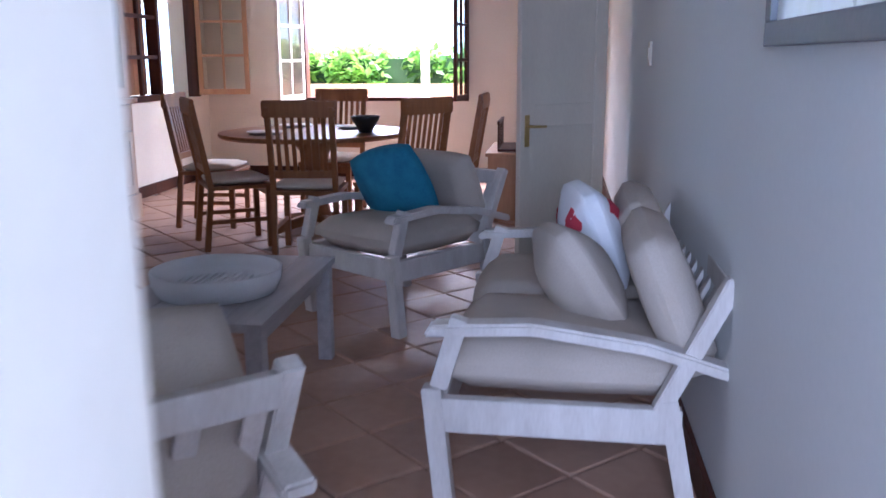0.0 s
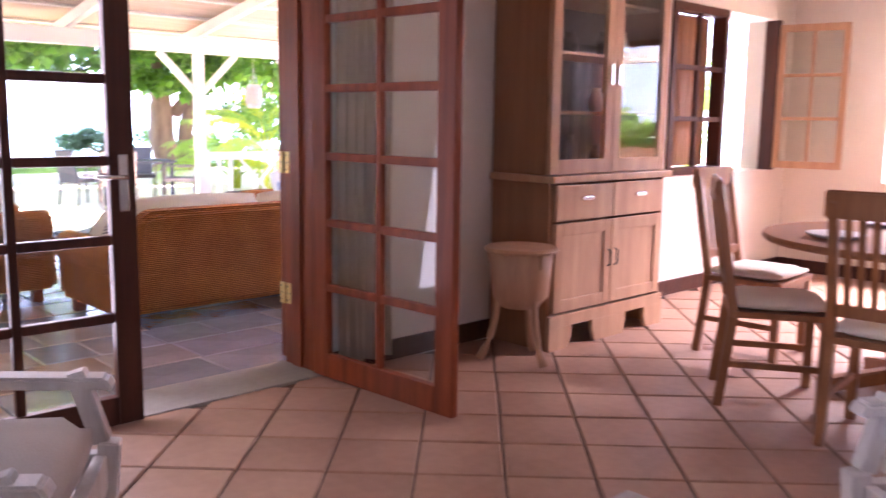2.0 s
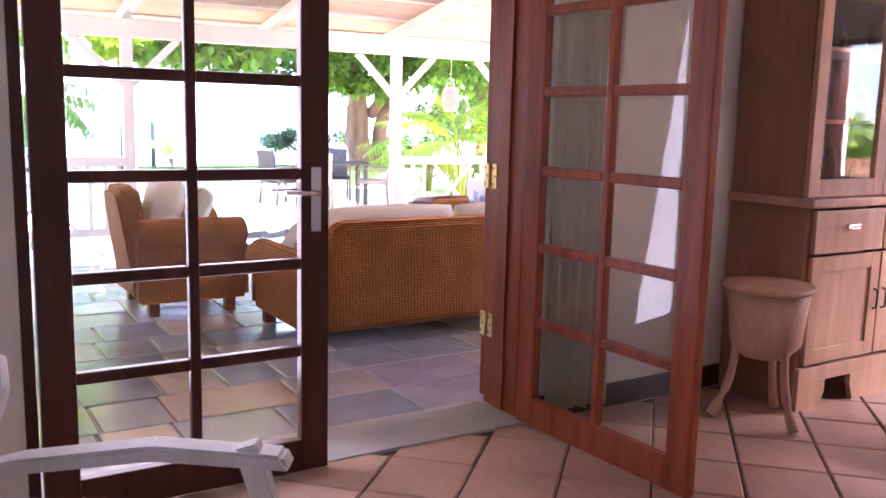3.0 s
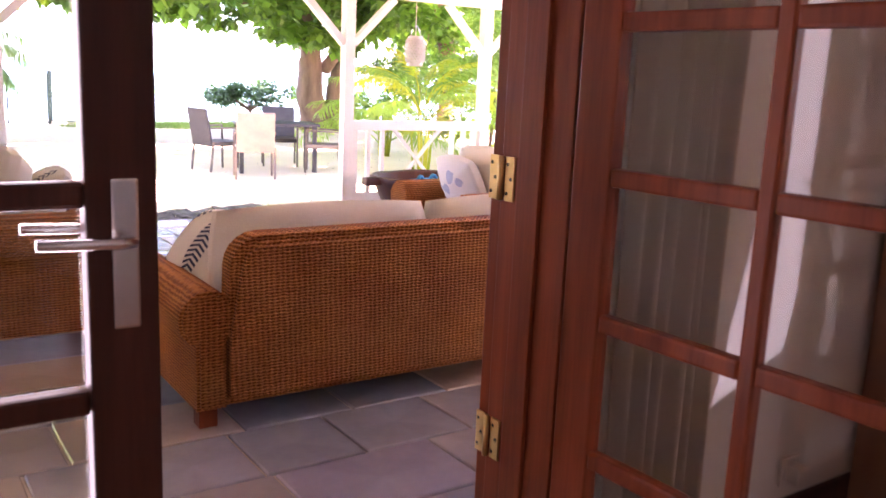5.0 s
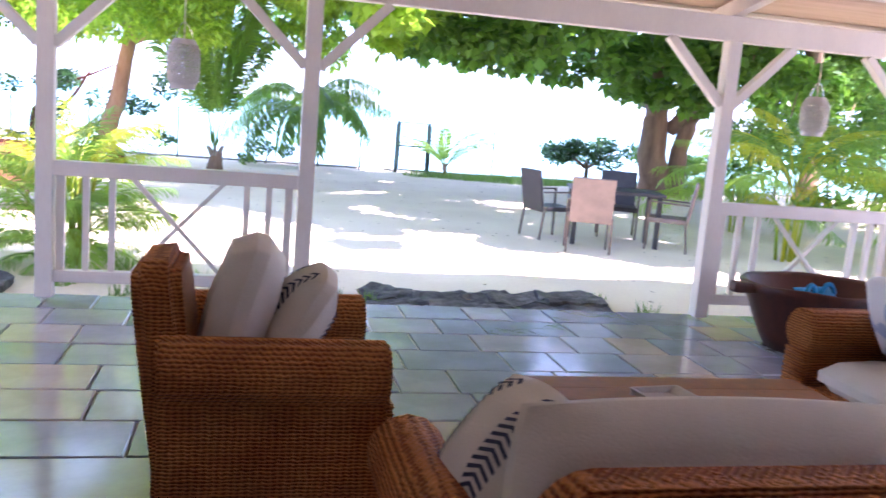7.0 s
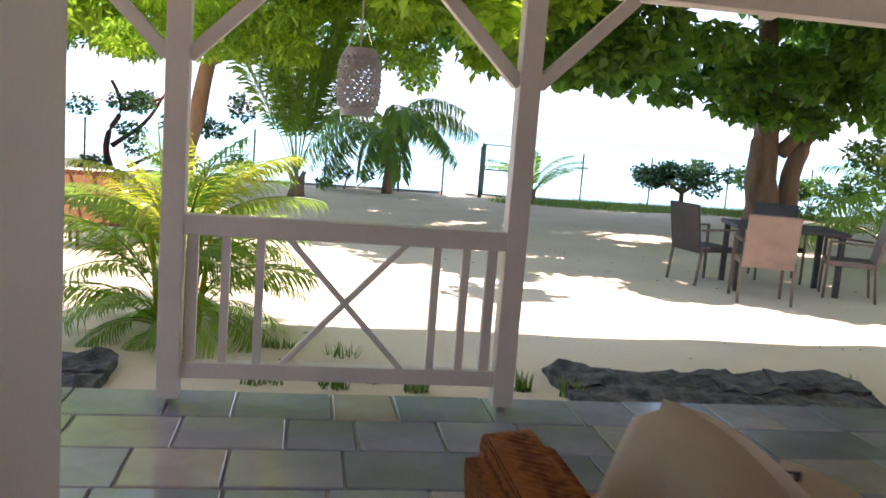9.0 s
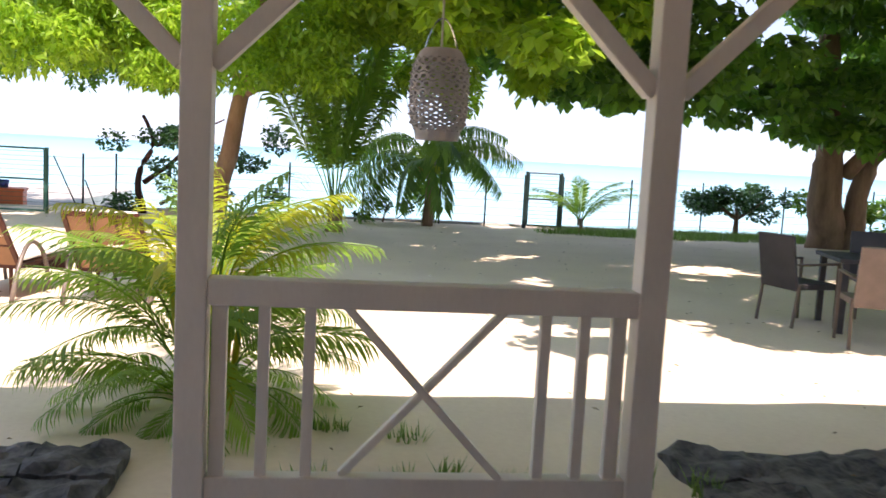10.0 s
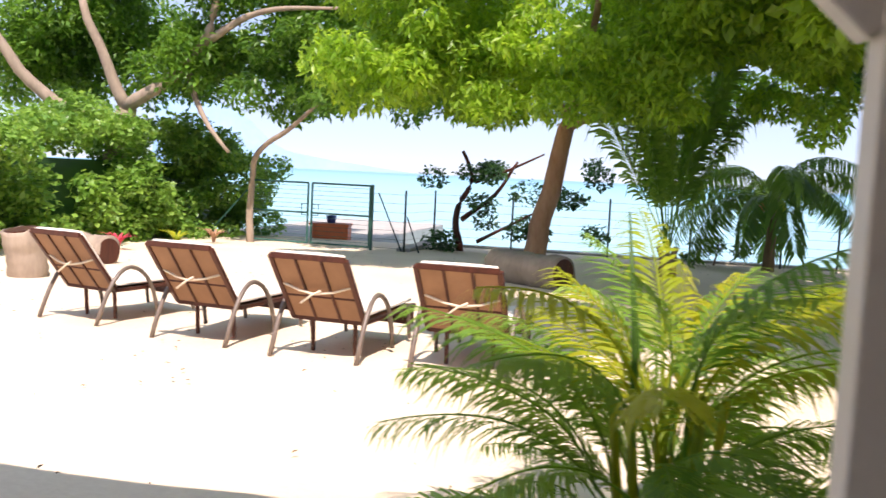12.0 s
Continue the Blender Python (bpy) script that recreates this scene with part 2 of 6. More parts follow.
M_BATTEN = material("reed_ceiling", (0.46, 0.33, 0.21), (0.68, 0.52, 0.37), 0.85, 2, (0.6, 12, 12), 14, 0.3)
M_LANTERN = material("grey_ceramic", (0.50, 0.46, 0.40), (0.66, 0.61, 0.54), 0.6, 6, fine=50, bump=0.1)
M_JETTY = material("grey_concrete", (0.30, 0.28, 0.25), (0.44, 0.42, 0.38), 0.9, 3, fine=30, bump=0.3)
M_ORANGE = material("orange_plastic", (0.55, 0.10, 0.03), (0.68, 0.16, 0.05), 0.5, 5, fine=40, bump=0.05)
M_NAVY = material("navy_plastic", (0.02, 0.04, 0.18), (0.04, 0.07, 0.28), 0.4, 5, fine=40, bump=0.05)
M_TURQ = material("turquoise_rubber", (0.0, 0.22, 0.42), (0.02, 0.34, 0.56), 0.6, 6, fine=60, bump=0.1)
M_FRAME_GREY = material("grey_picture_frame", (0.10, 0.11, 0.13), (0.17, 0.18, 0.20), 0.5, 6, fine=60, bump=0.05)
M_PICTURE = material("pale_landscape_print", (0.55, 0.60, 0.42), (0.82, 0.84, 0.80), 0.3, 5, fine=20, bump=0)
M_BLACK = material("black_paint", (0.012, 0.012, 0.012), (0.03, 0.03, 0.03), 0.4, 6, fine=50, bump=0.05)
M_GROUT_IN = material("dark_grout", (0.10, 0.06, 0.045), (0.16, 0.10, 0.075), 0.9, 8, fine=60, bump=0.2)
M_TERRA = material("terracotta_tile", (0.30, 0.165, 0.11), (0.50, 0.31, 0.215), 0.45, 1.4, fine=18, bump=0.12, per_object=0.22)
M_TERRA_I = material("terracotta_tile_far", (0.30, 0.165, 0.11), (0.50, 0.31, 0.215), 0.45, 1.4, fine=18, bump=0.12, per_island=0.22)
M_GROUT_OUT = material("sandy_grout", (0.32, 0.28, 0.22), (0.46, 0.41, 0.33), 0.85, 8, fine=60, bump=0.2)
M_PEBBLE = material("dry_litter", (0.10, 0.06, 0.03), (0.26, 0.17, 0.09), 0.9, 8, fine=60, bump=0.2)


def slate(name, per):
    """Slate: blue-grey, green and rust from stone to stone, sealed and shiny."""
    m = material(name, (0.1, 0.1, 0.1), (0.2, 0.2, 0.2), 0.2, 3.0, fine=16, bump=0.3, gloss_var=0.12, spec=1.0, contrast=1.5)
    nt = m.node_tree
    n, l = nt.nodes, nt.links
    src = n.new("ShaderNodeObjectInfo" if per == "object" else "ShaderNodeNewGeometry")
    r = n.new("ShaderNodeValToRGB")
    r.color_ramp.interpolation = "CONSTANT"
    cols = ((0.105, 0.118, 0.118), (0.13, 0.135, 0.13), (0.085, 0.095, 0.095), (0.165, 0.145, 0.11), (0.11, 0.122, 0.118), (0.14, 0.135, 0.115), (0.18, 0.145, 0.10), (0.095, 0.105, 0.11), (0.12, 0.12, 0.125))
    while len(r.color_ramp.elements) < len(cols):
        r.color_ramp.elements.new(0.5)
    for i, c in enumerate(cols):
        r.color_ramp.elements[i].position = i / len(cols)
        r.color_ramp.elements[i].color = (*c, 1)
    l.new(src.outputs["Random" if per == "object" else "Random Per Island"], r.inputs[0])
    b = n["Principled BSDF"]
    old = b.inputs["Base Color"].links[0].from_socket
    mx = n.new("ShaderNodeMix")
    mx.data_type, mx.blend_type = "RGBA", "OVERLAY"
    mx.inputs[0].default_value = 0.75
    l.new(r.outputs[0], mx.inputs[6]), l.new(old, mx.inputs[7])
    sc = n.new("ShaderNodeMix")
    sc.data_type, sc.blend_type = "RGBA", "MULTIPLY"
    sc.inputs[0].default_value = 1
    sc.inputs[7].default_value = (6.2, 6.0, 7.0, 1)
    b.inputs["Coat Weight"].default_value, b.inputs["Coat Roughness"].default_value, b.inputs["Coat IOR"].default_value = 0.6, 0.1, 1.5
    l.new(mx.outputs[2], sc.inputs[6]), l.new(sc.outputs[2], b.inputs["Base Color"])
    return m


M_SLATE, M_SLATE_I = slate("slate_tile", "object"), slate("slate_tile_far", "island")


def sea_material():
    m, nt, b = principled("lagoon_water")
    n, l = nt.nodes, nt.links
    co = n.new("ShaderNodeTexCoord")
    sp = n.new("ShaderNodeSeparateXYZ")
    l.new(co.outputs["Object"], sp.inputs[0])
    k = n.new("ShaderNodeMapRange")
    k.inputs["From Min"].default_value, k.inputs["From Max"].default_value = 20, 900
    l.new(sp.outputs["Y"], k.inputs[0])
    r = n.new("ShaderNodeValToRGB")
    r.color_ramp.elements[0].color, r.color_ramp.elements[1].color = (0.30, 0.58, 0.62, 1), (0.10, 0.33, 0.50, 1)
    e = r.color_ramp.elements.new(0.25)
    e.color = (0.20, 0.50, 0.60, 1)
    l.new(k.outputs[0], r.inputs[0]), l.new(r.outputs[0], b.inputs["Base Color"])
    mp = n.new("ShaderNodeMapping")
    mp.inputs["Scale"].default_value = (0.25, 0.9, 1)
    l.new(co.outputs["Object"], mp.inputs[0])
    w = n.new("ShaderNodeTexNoise")
    w.inputs["Scale"].default_value, w.inputs["Detail"].default_value = 1.2, 4
    l.new(mp.outputs[0], w.inputs[0])
    bp = n.new("ShaderNodeBump")
    bp.inputs["Strength"].default_value, bp.inputs["Distance"].default_value = 0.35, 0.15
    l.new(w.outputs[0], bp.inputs["Height"]), l.new(bp.outputs[0], b.inputs["Normal"])
    b.inputs["Roughness"].default_value = 0.28
    return m


M_SEA = sea_material()
# the haze of distance is painted into the hill's blue colour
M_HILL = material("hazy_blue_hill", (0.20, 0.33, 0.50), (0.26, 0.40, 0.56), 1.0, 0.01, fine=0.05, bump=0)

# mesh helpers


def mesh_object(name, bm, mat, parent=None, smooth=False):
    me = bpy.data.meshes.new(name)
    bm.to_mesh(me)
    bm.free()
    me.materials.append(mat)
    if smooth:
        for p in me.polygons:
            p.use_smooth = True
    ob = new(name, me)
    if parent:
        ob.parent = parent
    return ob


def part(name, bm, mat, parent, label="", smooth=False):
    ob = mesh_object(name, bm, mat, parent, smooth)
    return tagged(ob, label)


def thing(name, label, category, m=None, group="", kind=""):
    e = new(name)
    e.empty_display_size = 0.1
    if m is not None:
        e.matrix_basis = m
    return tagged(e, label, category, group, kind)


def structure(name, bm, mat, label, category, smooth=False):
    return tagged(mesh_object(name, bm, mat, None, smooth), label, category, kind="structure")


def add_box(bm, x0, x1, y0, y1, z0, z1, m=None):
    vs = bmesh.ops.create_cube(bm, size=1)["verts"]
    t = Matrix.Translation(((x0 + x1) / 2, (y0 + y1) / 2, (z0 + z1) / 2)) @ Matrix.Diagonal((abs(x1 - x0), abs(y1 - y0), abs(z1 - z0), 1))
    bmesh.ops.transform(bm, matrix=(m @ t) if m is not None else t, verts=vs)
    return bm


def boxes(*bs, bevel=0.0, seg=2, m=None):
    bm = bmesh.new()
    for b in bs:
        add_box(bm, *b, m=m)
    if bevel:
        bmesh.ops.bevel(bm, geom=list(bm.edges), offset=bevel, segments=seg, affect="EDGES", profile=0.6)
    return bm


def bar(a, b, w, d, bevel=0.004, up=(0, 0, 1)):
    """A squared bar from a to b, w across and d deep."""
    a, b = Vector(a), Vector(b)
    dz = (b - a).normalized()
    u = Vector(up)
    if abs(dz.dot(u)) > 0.98:
        u = Vector((0, 1, 0))
    dx = dz.cross(u).normalized()
    dy = dz.cross(dx)
    m = Matrix.Translation((a + b) / 2) @ Matrix((dx, dy, dz)).transposed().to_4x4()
    bm = bmesh.new()
    L = (b - a).length
    add_box(bm, -w / 2, w / 2, -d / 2, d / 2, -L / 2, L / 2, m)
    if bevel:
        bmesh.ops.bevel(bm, geom=list(bm.edges), offset=bevel, segments=2, affect="EDGES")
    return bm


def tube(points, radii, sides=8, closed=True, bm=None):
    """A tapered tube along points."""
    bm = bm or bmesh.new()
    pts = [Vector(p) for p in points]
    if not hasattr(radii, "__len__"):
        radii = [radii] * len(pts)
    rings = []
    ref = Vector((0.13, 0.07, 1)).normalized()
    for i, p in enumerate(pts):
        d = (pts[min(i + 1, len(pts) - 1)] - pts[max(i - 1, 0)]).normalized()
        r0 = ref if abs(d.dot(ref)) < 0.95 else Vector((1, 0, 0))
        x = d.cross(r0).normalized()
        y = d.cross(x)
        rings.append([bm.verts.new(p + (x * math.cos(2 * math.pi * k / sides) + y * math.sin(2 * math.pi * k / sides)) * radii[i]) for k in range(sides)])
    for a, b in zip(rings, rings[1:]):
        for k in range(sides):
            bm.faces.new((a[k], a[(k + 1) % sides], b[(k + 1) % sides], b[k]))
    if closed:
        bm.faces.new(rings[0][::-1])
        bm.faces.new(rings[-1])
    return bm


def arc(p0, p1, p2, n=8):
    """A bend from p0 to p2 drawn towards p1."""
    p0, p1, p2 = Vector(p0), Vector(p1), Vector(p2)
    return [p0 * (1 - t) ** 2 + p1 * 2 * t * (1 - t) + p2 * t * t for t in (i / n for i in range(n + 1))]


def cushion(w, d, h, round_=0.25, puff=0.15, nx=10, wrinkle=0.006, seed=0):
    """A stuffed cushion, w by d by h round its middle, with swollen faces and soft edges."""
    bm = bmesh.new()
    bmesh.ops.create_cube(bm, size=2)
    bmesh.ops.subdivide_edges(bm, edges=list(bm.edges), cuts=nx, use_grid_fill=True)
    for v in bm.verts:
        x, y, z = v.co
        e = round_
        bx, by = 1 - puff * (abs(y) ** 2) * 0.25, 1 - puff * (abs(x) ** 2) * 0.25
        edge = max(abs(x), abs(y))
        thick = 1 - (1 - 0.28) * max(0.0, (edge - (1 - e)) / e) ** 2.2 if edge > 1 - e else 1
        dome = 1 + puff * (1 - x * x) * (1 - y * y)
        nz = noise.noise(Vector((x * 2 + seed, y * 2, z + seed))) * wrinkle
        v.co = Vector((x * bx * w / 2, y * by * d / 2, z * thick * dome * h / 2 + nz))
    return bm


def plate(points, thick, m=None):
    """A flat outline in x and z, extruded along y."""
    bm = bmesh.new()
    a = [bm.verts.new((x, -thick / 2, z)) for x, z in points]
    b = [bm.verts.new((x, thick / 2, z)) for x, z in points]
    bm.faces.new(a)
    bm.faces.new(b[::-1])
    n = len(points)
    for i in range(n):
        bm.faces.new((a[i], b[i], b[(i + 1) % n], a[(i + 1) % n]))
    bmesh.ops.recalc_face_normals(bm, faces=bm.faces)
    if m is not None:
        bmesh.ops.transform(bm, matrix=m, verts=bm.verts)
    return bm


def lathe(profile, sides=24, bm=None):
    bm = bm or bmesh.new()
    rings = []
    for r, z in profile:
        rings.append([bm.verts.new((r * math.cos(2 * math.pi * k / sides), r * math.sin(2 * math.pi * k / sides), z)) for k in range(sides)])
    for a, b in zip(rings, rings[1:]):
        for k in range(sides):
            bm.faces.new((a[k], a[(k + 1) % sides], b[(k + 1) % sides], b[k]))
    return bm


def ground_z(y):
    return -0.09 - 0.019 * max(0.0, y)


# ---- large structure ----
WY0, WY1 = -5.75, -5.45      # terrace wall, inner and outer face
RX1, RY0 = 7.0, -10.16       # far wall and back wall of the room


def ground():
    bm = bmesh.new()
    nx, ny = 90, 90
    xs = [-400 + 800 * (i / nx) for i in range(nx + 1)]
    xs = sorted(set([-400, -120, -60, -35] + [-25 + 0.5 * i for i in range(101)] + [35, 60, 120, 400]))
    ys = sorted(set([-400, -120, -40, -14] + [0.12 + 0.25 * i for i in range(30)] + [8 + 0.8 * i for i in range(16)] + [22, 24, 27]))
    grid = []
    for y in ys:
        row = []
        for x in xs:
            z = ground_z(y) if y < 20.5 else ground_z(20.5) - 0.35 * (y - 20.5)
            if y < 0.1:
                z = -0.1
            if 0.6 < y < 20:
                z += 0.035 * noise.noise(Vector((x * 0.9, y * 0.9, 0))) + 0.018 * noise.noise(Vector((x * 3, y * 3, 4)))
            row.append(bm.verts.new((x, y, z)))
        grid.append(row)
    for a, b in zip(grid, grid[1:]):
        for i in range(len(xs) - 1):
            bm.faces.new((a[i], a[i + 1], b[i + 1], b[i]))
    return structure("ground", bm, M_SAND, "pale coral sand yard sloping to the lagoon", "ground", True)


ground()
bm = bmesh.new()
vs = [bm.verts.new(p) for p in ((-4000, 18, -0.95), (4000, 18, -0.95), (4000, 4500, -0.95), (-4000, 4500, -0.95))]
bm.faces.new(vs)
tagged(mesh_object("water", bm, M_SEA), "calm turquoise lagoon reaching the horizon", "sea", kind="structure")

# hill across the bay
bm = bmesh.new()
prev = None
for i in range(41):
    t = i / 40
    x = -1750 + 1000 * t
    h = 300 * max(0.0, 1 - t) ** 1.0 * (0.35 + 0.65 / (1 + math.exp((t - 0.42) * 22))) + 6 * (1 - t) + 10 * noise.noise(Vector((t * 9, 0, 0))) * (1 - t)
    cur = (bm.verts.new((x, 2900, -2)), bm.verts.new((x, 2950, max(0, h))), bm.verts.new((x, 3200, -2)))
    if prev:
        bm.faces.new((prev[0], cur[0], cur[1], prev[1]))
        bm.faces.new((prev[1], cur[1], cur[2], prev[2]))
    prev = cur
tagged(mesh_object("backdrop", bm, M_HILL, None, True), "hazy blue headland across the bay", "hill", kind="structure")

# terrace slab and room slab
structure("terrace_floor", boxes((-9, 12, WY1, 0.22, -0.3, -0.012)), M_GROUT_OUT, "grey slate-paved covered terrace", "floor")
structure("floor", boxes((-5.2, RX1, RY0, WY1, -0.3, -0.012)), M_GROUT_IN, "terracotta-tiled living room floor", "floor")

# terrace wall with the double door and a window near the far corner
DL, DR = 0.0, 2.0
structure("wall_terrace", boxes((-5.2, DL, WY0, WY1, -0.05, 2.9), (DL, DR, WY0, WY1, 2.24, 2.9), (DR, 5.05, WY0, WY1, -0.05, 2.9),
                                (5.05, 6.75, WY0, WY1, -0.05, 0.9), (5.05, 6.75, WY0, WY1, 2.16, 2.9), (6.75, RX1 + 0.25, WY0, WY1, -0.05, 2.9)),
          M_WALL, "cream plastered wall with a terrace door", "wall")
# far wall with the wide window
W0, W1 = -8.72, -6.86
structure("wall_far", boxes((RX1, RX1 + 0.25, RY0, W0, -0.05, 3.4), (RX1, RX1 + 0.25, W0, W1, -0.05, 0.84), (RX1, RX1 + 0.25, W0, W1, 2.1, 3.4),
                            (RX1, RX1 + 0.25, W1, WY0, -0.05, 3.4)), M_WALL, "cream plastered far wall with a wide window", "wall")
structure("wall_back", boxes((-5.2, RX1 + 0.25, RY0 - 0.25, RY0, -0.05, 3.4)), M_WALL_BLUE, "pale plastered wall behind the loveseat", "wall")
structure("wall_hall", boxes((-2.25, -2.08, -9.44, WY0, -0.05, 3.0), (-2.25, -2.08, RY0, -9.44, 2.25, 3.0)), M_WALL, "cream wall beside the hall doorway", "wall")
structure("wall_hall_end", boxes((-5.45, -5.2, RY0 - 0.25, WY1, -0.05, 3.0)), M_WALL, "plain cream hall end wall", "wall")
# sloping ceiling over the room
bm = boxes((-5.45, RX1 + 0.25, -1.45, 3.45, 0, 0.1))
bmesh.ops.transform(bm, matrix=Matrix.Translation((0, -8.35, 3.02)) @ Matrix.Rotation(radians(-9), 4, "X"), verts=bm.verts)
structure("ceiling", bm, M_CEIL, "white sloping ceiling above the living room", "ceiling")
bm = boxes((-5.45, RX1 + 0.25, RY0 - 0.25, WY1, 3.5, 3.6))
structure("roof_deck", bm, M_CEIL, "plain deck closing the roof", "roof")
for x in (0.6, 2.6, 4.6, 6.4):
    bm = boxes((x - 0.06, x + 0.06, -1.9, 2.55, -0.16, 0.0), bevel=0.006)
    bmesh.ops.transform(bm, matrix=Matrix.Translation((0, -8.35, 3.02)) @ Matrix.Rotation(radians(-9), 4, "X"), verts=bm.verts)
    tagged(mesh_object("ceiling_beam", bm, M_HARD_DARK), "dark wooden beam under the sloping ceiling", "beam", "ceiling beams", "structure")
# dark skirting
for i, b in enumerate(((DR + 0.02, 5.0, WY0 - 0.018, WY0, 0, 0.11), (5.0, RX1, WY0 - 0.018, WY0, 0, 0.11), (RX1 - 0.018, RX1, RY0, WY0 - 0.02, 0, 0.11), (-2.0, RX1 - 0.02, RY0, RY0 + 0.018, 0, 0.11))):
    tagged(mesh_object("baseboard", boxes(b, bevel=0.003), M_HARD_DARK), "dark red-brown skirting board", "baseboard", "skirting", "structure")
# white hall door frame
hf = thing("door_frame_hall", "white painted hall door frame", "door frame", kind="structure")
part("jamb", boxes((-2.26, -2.06, -9.505, -9.44, 0, 2.25), bevel=0.008), M_PAINT, hf)
part("architrave", boxes((-2.06, -2.03, -9.48, -9.36, 0, 2.3), bevel=0.008), M_PAINT, hf)
part("architrave", boxes((-2.285, -2.26, -9.48, -9.36, 0, 2.3), bevel=0.008), M_PAINT, hf)
part("lintel", boxes((-2.3, -2.03, RY0, -9.36, 2.25, 2.34), bevel=0.008), M_PAINT, hf)
# wall of the next room along the terrace
structure("wall_terrace_end", boxes((-0.35, 0.03, WY1, -2.06, -0.05, 2.6)), M_WALL, "white wall end standing on the terrace", "wall")

# ---- terrace roof ----
POSTS = (-3.0, -0.05, 1.51, 4.40, 5.955, 7.5)


def beam_roof():
    tagged(mesh_object("terrace_beam", boxes((-3.6, 7.6, -0.05, 0.05, 2.0, 2.17), bevel=0.006), M_PAINT), "long white painted timber beam on posts", "beam", kind="structure")
    rf = thing("terrace_roof", "terrace roof with white rafters and reed lining", "roof", kind="structure")
    slope = Matrix.Translation((0, 0, 2.17)) @ Matrix.Rotation(radians(-10.5), 4, "X")
    bm = boxes((-3.6, 7.6, -5.75, 0.62, 0.135, 0.16))
    bmesh.ops.transform(bm, matrix=slope, verts=bm.verts)
    part("lining", bm, M_BATTEN, rf, "woven reed roof lining")
    bm = boxes((-3.6, 7.6, -5.75, 0.66, 0.165, 0.2))
    bmesh.ops.transform(bm, matrix=slope, verts=bm.verts)
    part("covering", bm, M_JETTY, rf)
    bm = boxes((-3.6, 7.6, 0.62, 0.65, 0.04, 0.2), bevel=0.004)
    bmesh.ops.transform(bm, matrix=slope, verts=bm.verts)
    part("fascia", bm, M_PAINT, rf)
    for x in (-3.0, -1.5, -0.05, 1.51, 2.95, 4.40, 5.955, 7.4):
        bm = boxes((x - 0.04, x + 0.04, -5.6, 0.6, 0.0, 0.11), bevel=0.005)
        bmesh.ops.transform(bm, matrix=slope, verts=bm.verts)
        part("rafter", bm, M_PAINT, rf)
    y = -5.3
    while y < 0.55:
        bm = boxes((-3.6, 7.6, y - 0.025, y + 0.025, 0.108, 0.134), bevel=0.004)
        bmesh.ops.transform(bm, matrix=slope, verts=bm.verts)
        part("batten", bm, M_PAINT, rf)
        y += 0.62


beam_roof()


def post(x, braces):
    p = thing("terrace_post", "white painted square timber post with knee braces", "post", pose(x, 0, 0), "terrace posts")
    part("shaft", boxes((-0.05, 0.05, -0.05, 0.05, 0.035, 2.0), bevel=0.006), M_PAINT, p)
    part("foot", boxes((-0.02, 0.02, -0.02, 0.02, -0.01, 0.035), bevel=0.003), M_STEEL, p, "small steel post shoe")
    for s in braces:
        part("brace", bar((s * 0.045, 0, 1.565), (s * 0.475, 0, 1.995), 0.075, 0.06), M_PAINT, p)


for x in POSTS:
    post(x, (-1, 1))


def rail_panel(x0, x1):
    """A balustrade between two posts: rails, balusters and a St Andrew's cross."""
    r = thing("balustrade", "white timber balustrade panel with a crossed middle", "railing", pose(x0, 0, 0), "terrace balustrades")
    L = x1 - x0
    part("top_rail", boxes((0, L, -0.045, 0.045, 0.79, 0.88), bevel=0.006), M_PAINT, r)
    part("bottom_rail", boxes((0, L, -0.035, 0.035, 0.13, 0.205), bevel=0.006), M_PAINT, r)
    for f in (0.018, 0.118, 0.222, 0.775, 0.87, 0.955):
        w = 0.05 if f in (0.018, 0.955) else 0.038
        part("baluster", boxes((f * L - w / 2 + 0.012, f * L + w / 2 + 0.012, -0.02, 0.02, 0.2, 0.795), bevel=0.004), M_PAINT, r)
    part("cross_bar", bar((0.31 * L, 0.012, 0.2), (0.69 * L, 0.012, 0.80), 0.042, 0.026), M_PAINT, r)
    part("cross_bar", bar((0.69 * L, -0.016, 0.2), (0.31 * L, -0.016, 0.80), 0.042, 0.026), M_PAINT, r)


rail_panel(0.0, 1.46)
rail_panel(4.45, 5.905)


def stone_step(x0, x1, y0, y1, seed):
    rng = random.Random(seed)
    s = thing("stone_step", "rough black lava stone step slab in the sand", "step", pose(0, 0, 0), "terrace steps")
    nx, ny = max(2, int((x1 - x0) / 0.42)), 2
    xs = [x0 + (x1 - x0) * i / nx + (rng.uniform(-0.06, 0.06) if 0 < i < nx else 0) for i in range(nx + 1)]
    for j in range(ny):
        for i in range(nx):
            ya, yb = y0 + (y1 - y0) * j / ny, y0 + (y1 - y0) * (j + 1) / ny
            top = -0.05 + rng.uniform(-0.012, 0.012)
            bm = boxes((xs[i] + 0.006, xs[i + 1] - 0.006, ya + 0.006, yb - 0.006, -0.3, top))
            bmesh.ops.subdivide_edges(bm, edges=list(bm.edges), cuts=7, use_grid_fill=True)
            for v in bm.verts:
                v.co += Vector((noise.noise(v.co * 4 + Vector((seed, 0, 0))), noise.noise(v.co * 4 + Vector((0, seed, 3))), 0.9 * noise.noise(v.co * 6))) * 0.035 + Vector((0, 0, 0.022 * noise.noise(v.co * 17) + 0.012 * math.floor(2.5 * noise.noise(v.co * 5 + Vector((9, 0, 0))))))
            part("stone", bm, M_STONE, s)


stone_step(2.02, 4.0, 0.24, 1.08, 3)
stone_step(-3.4, -0.46, 0.24, 1.0, 5)


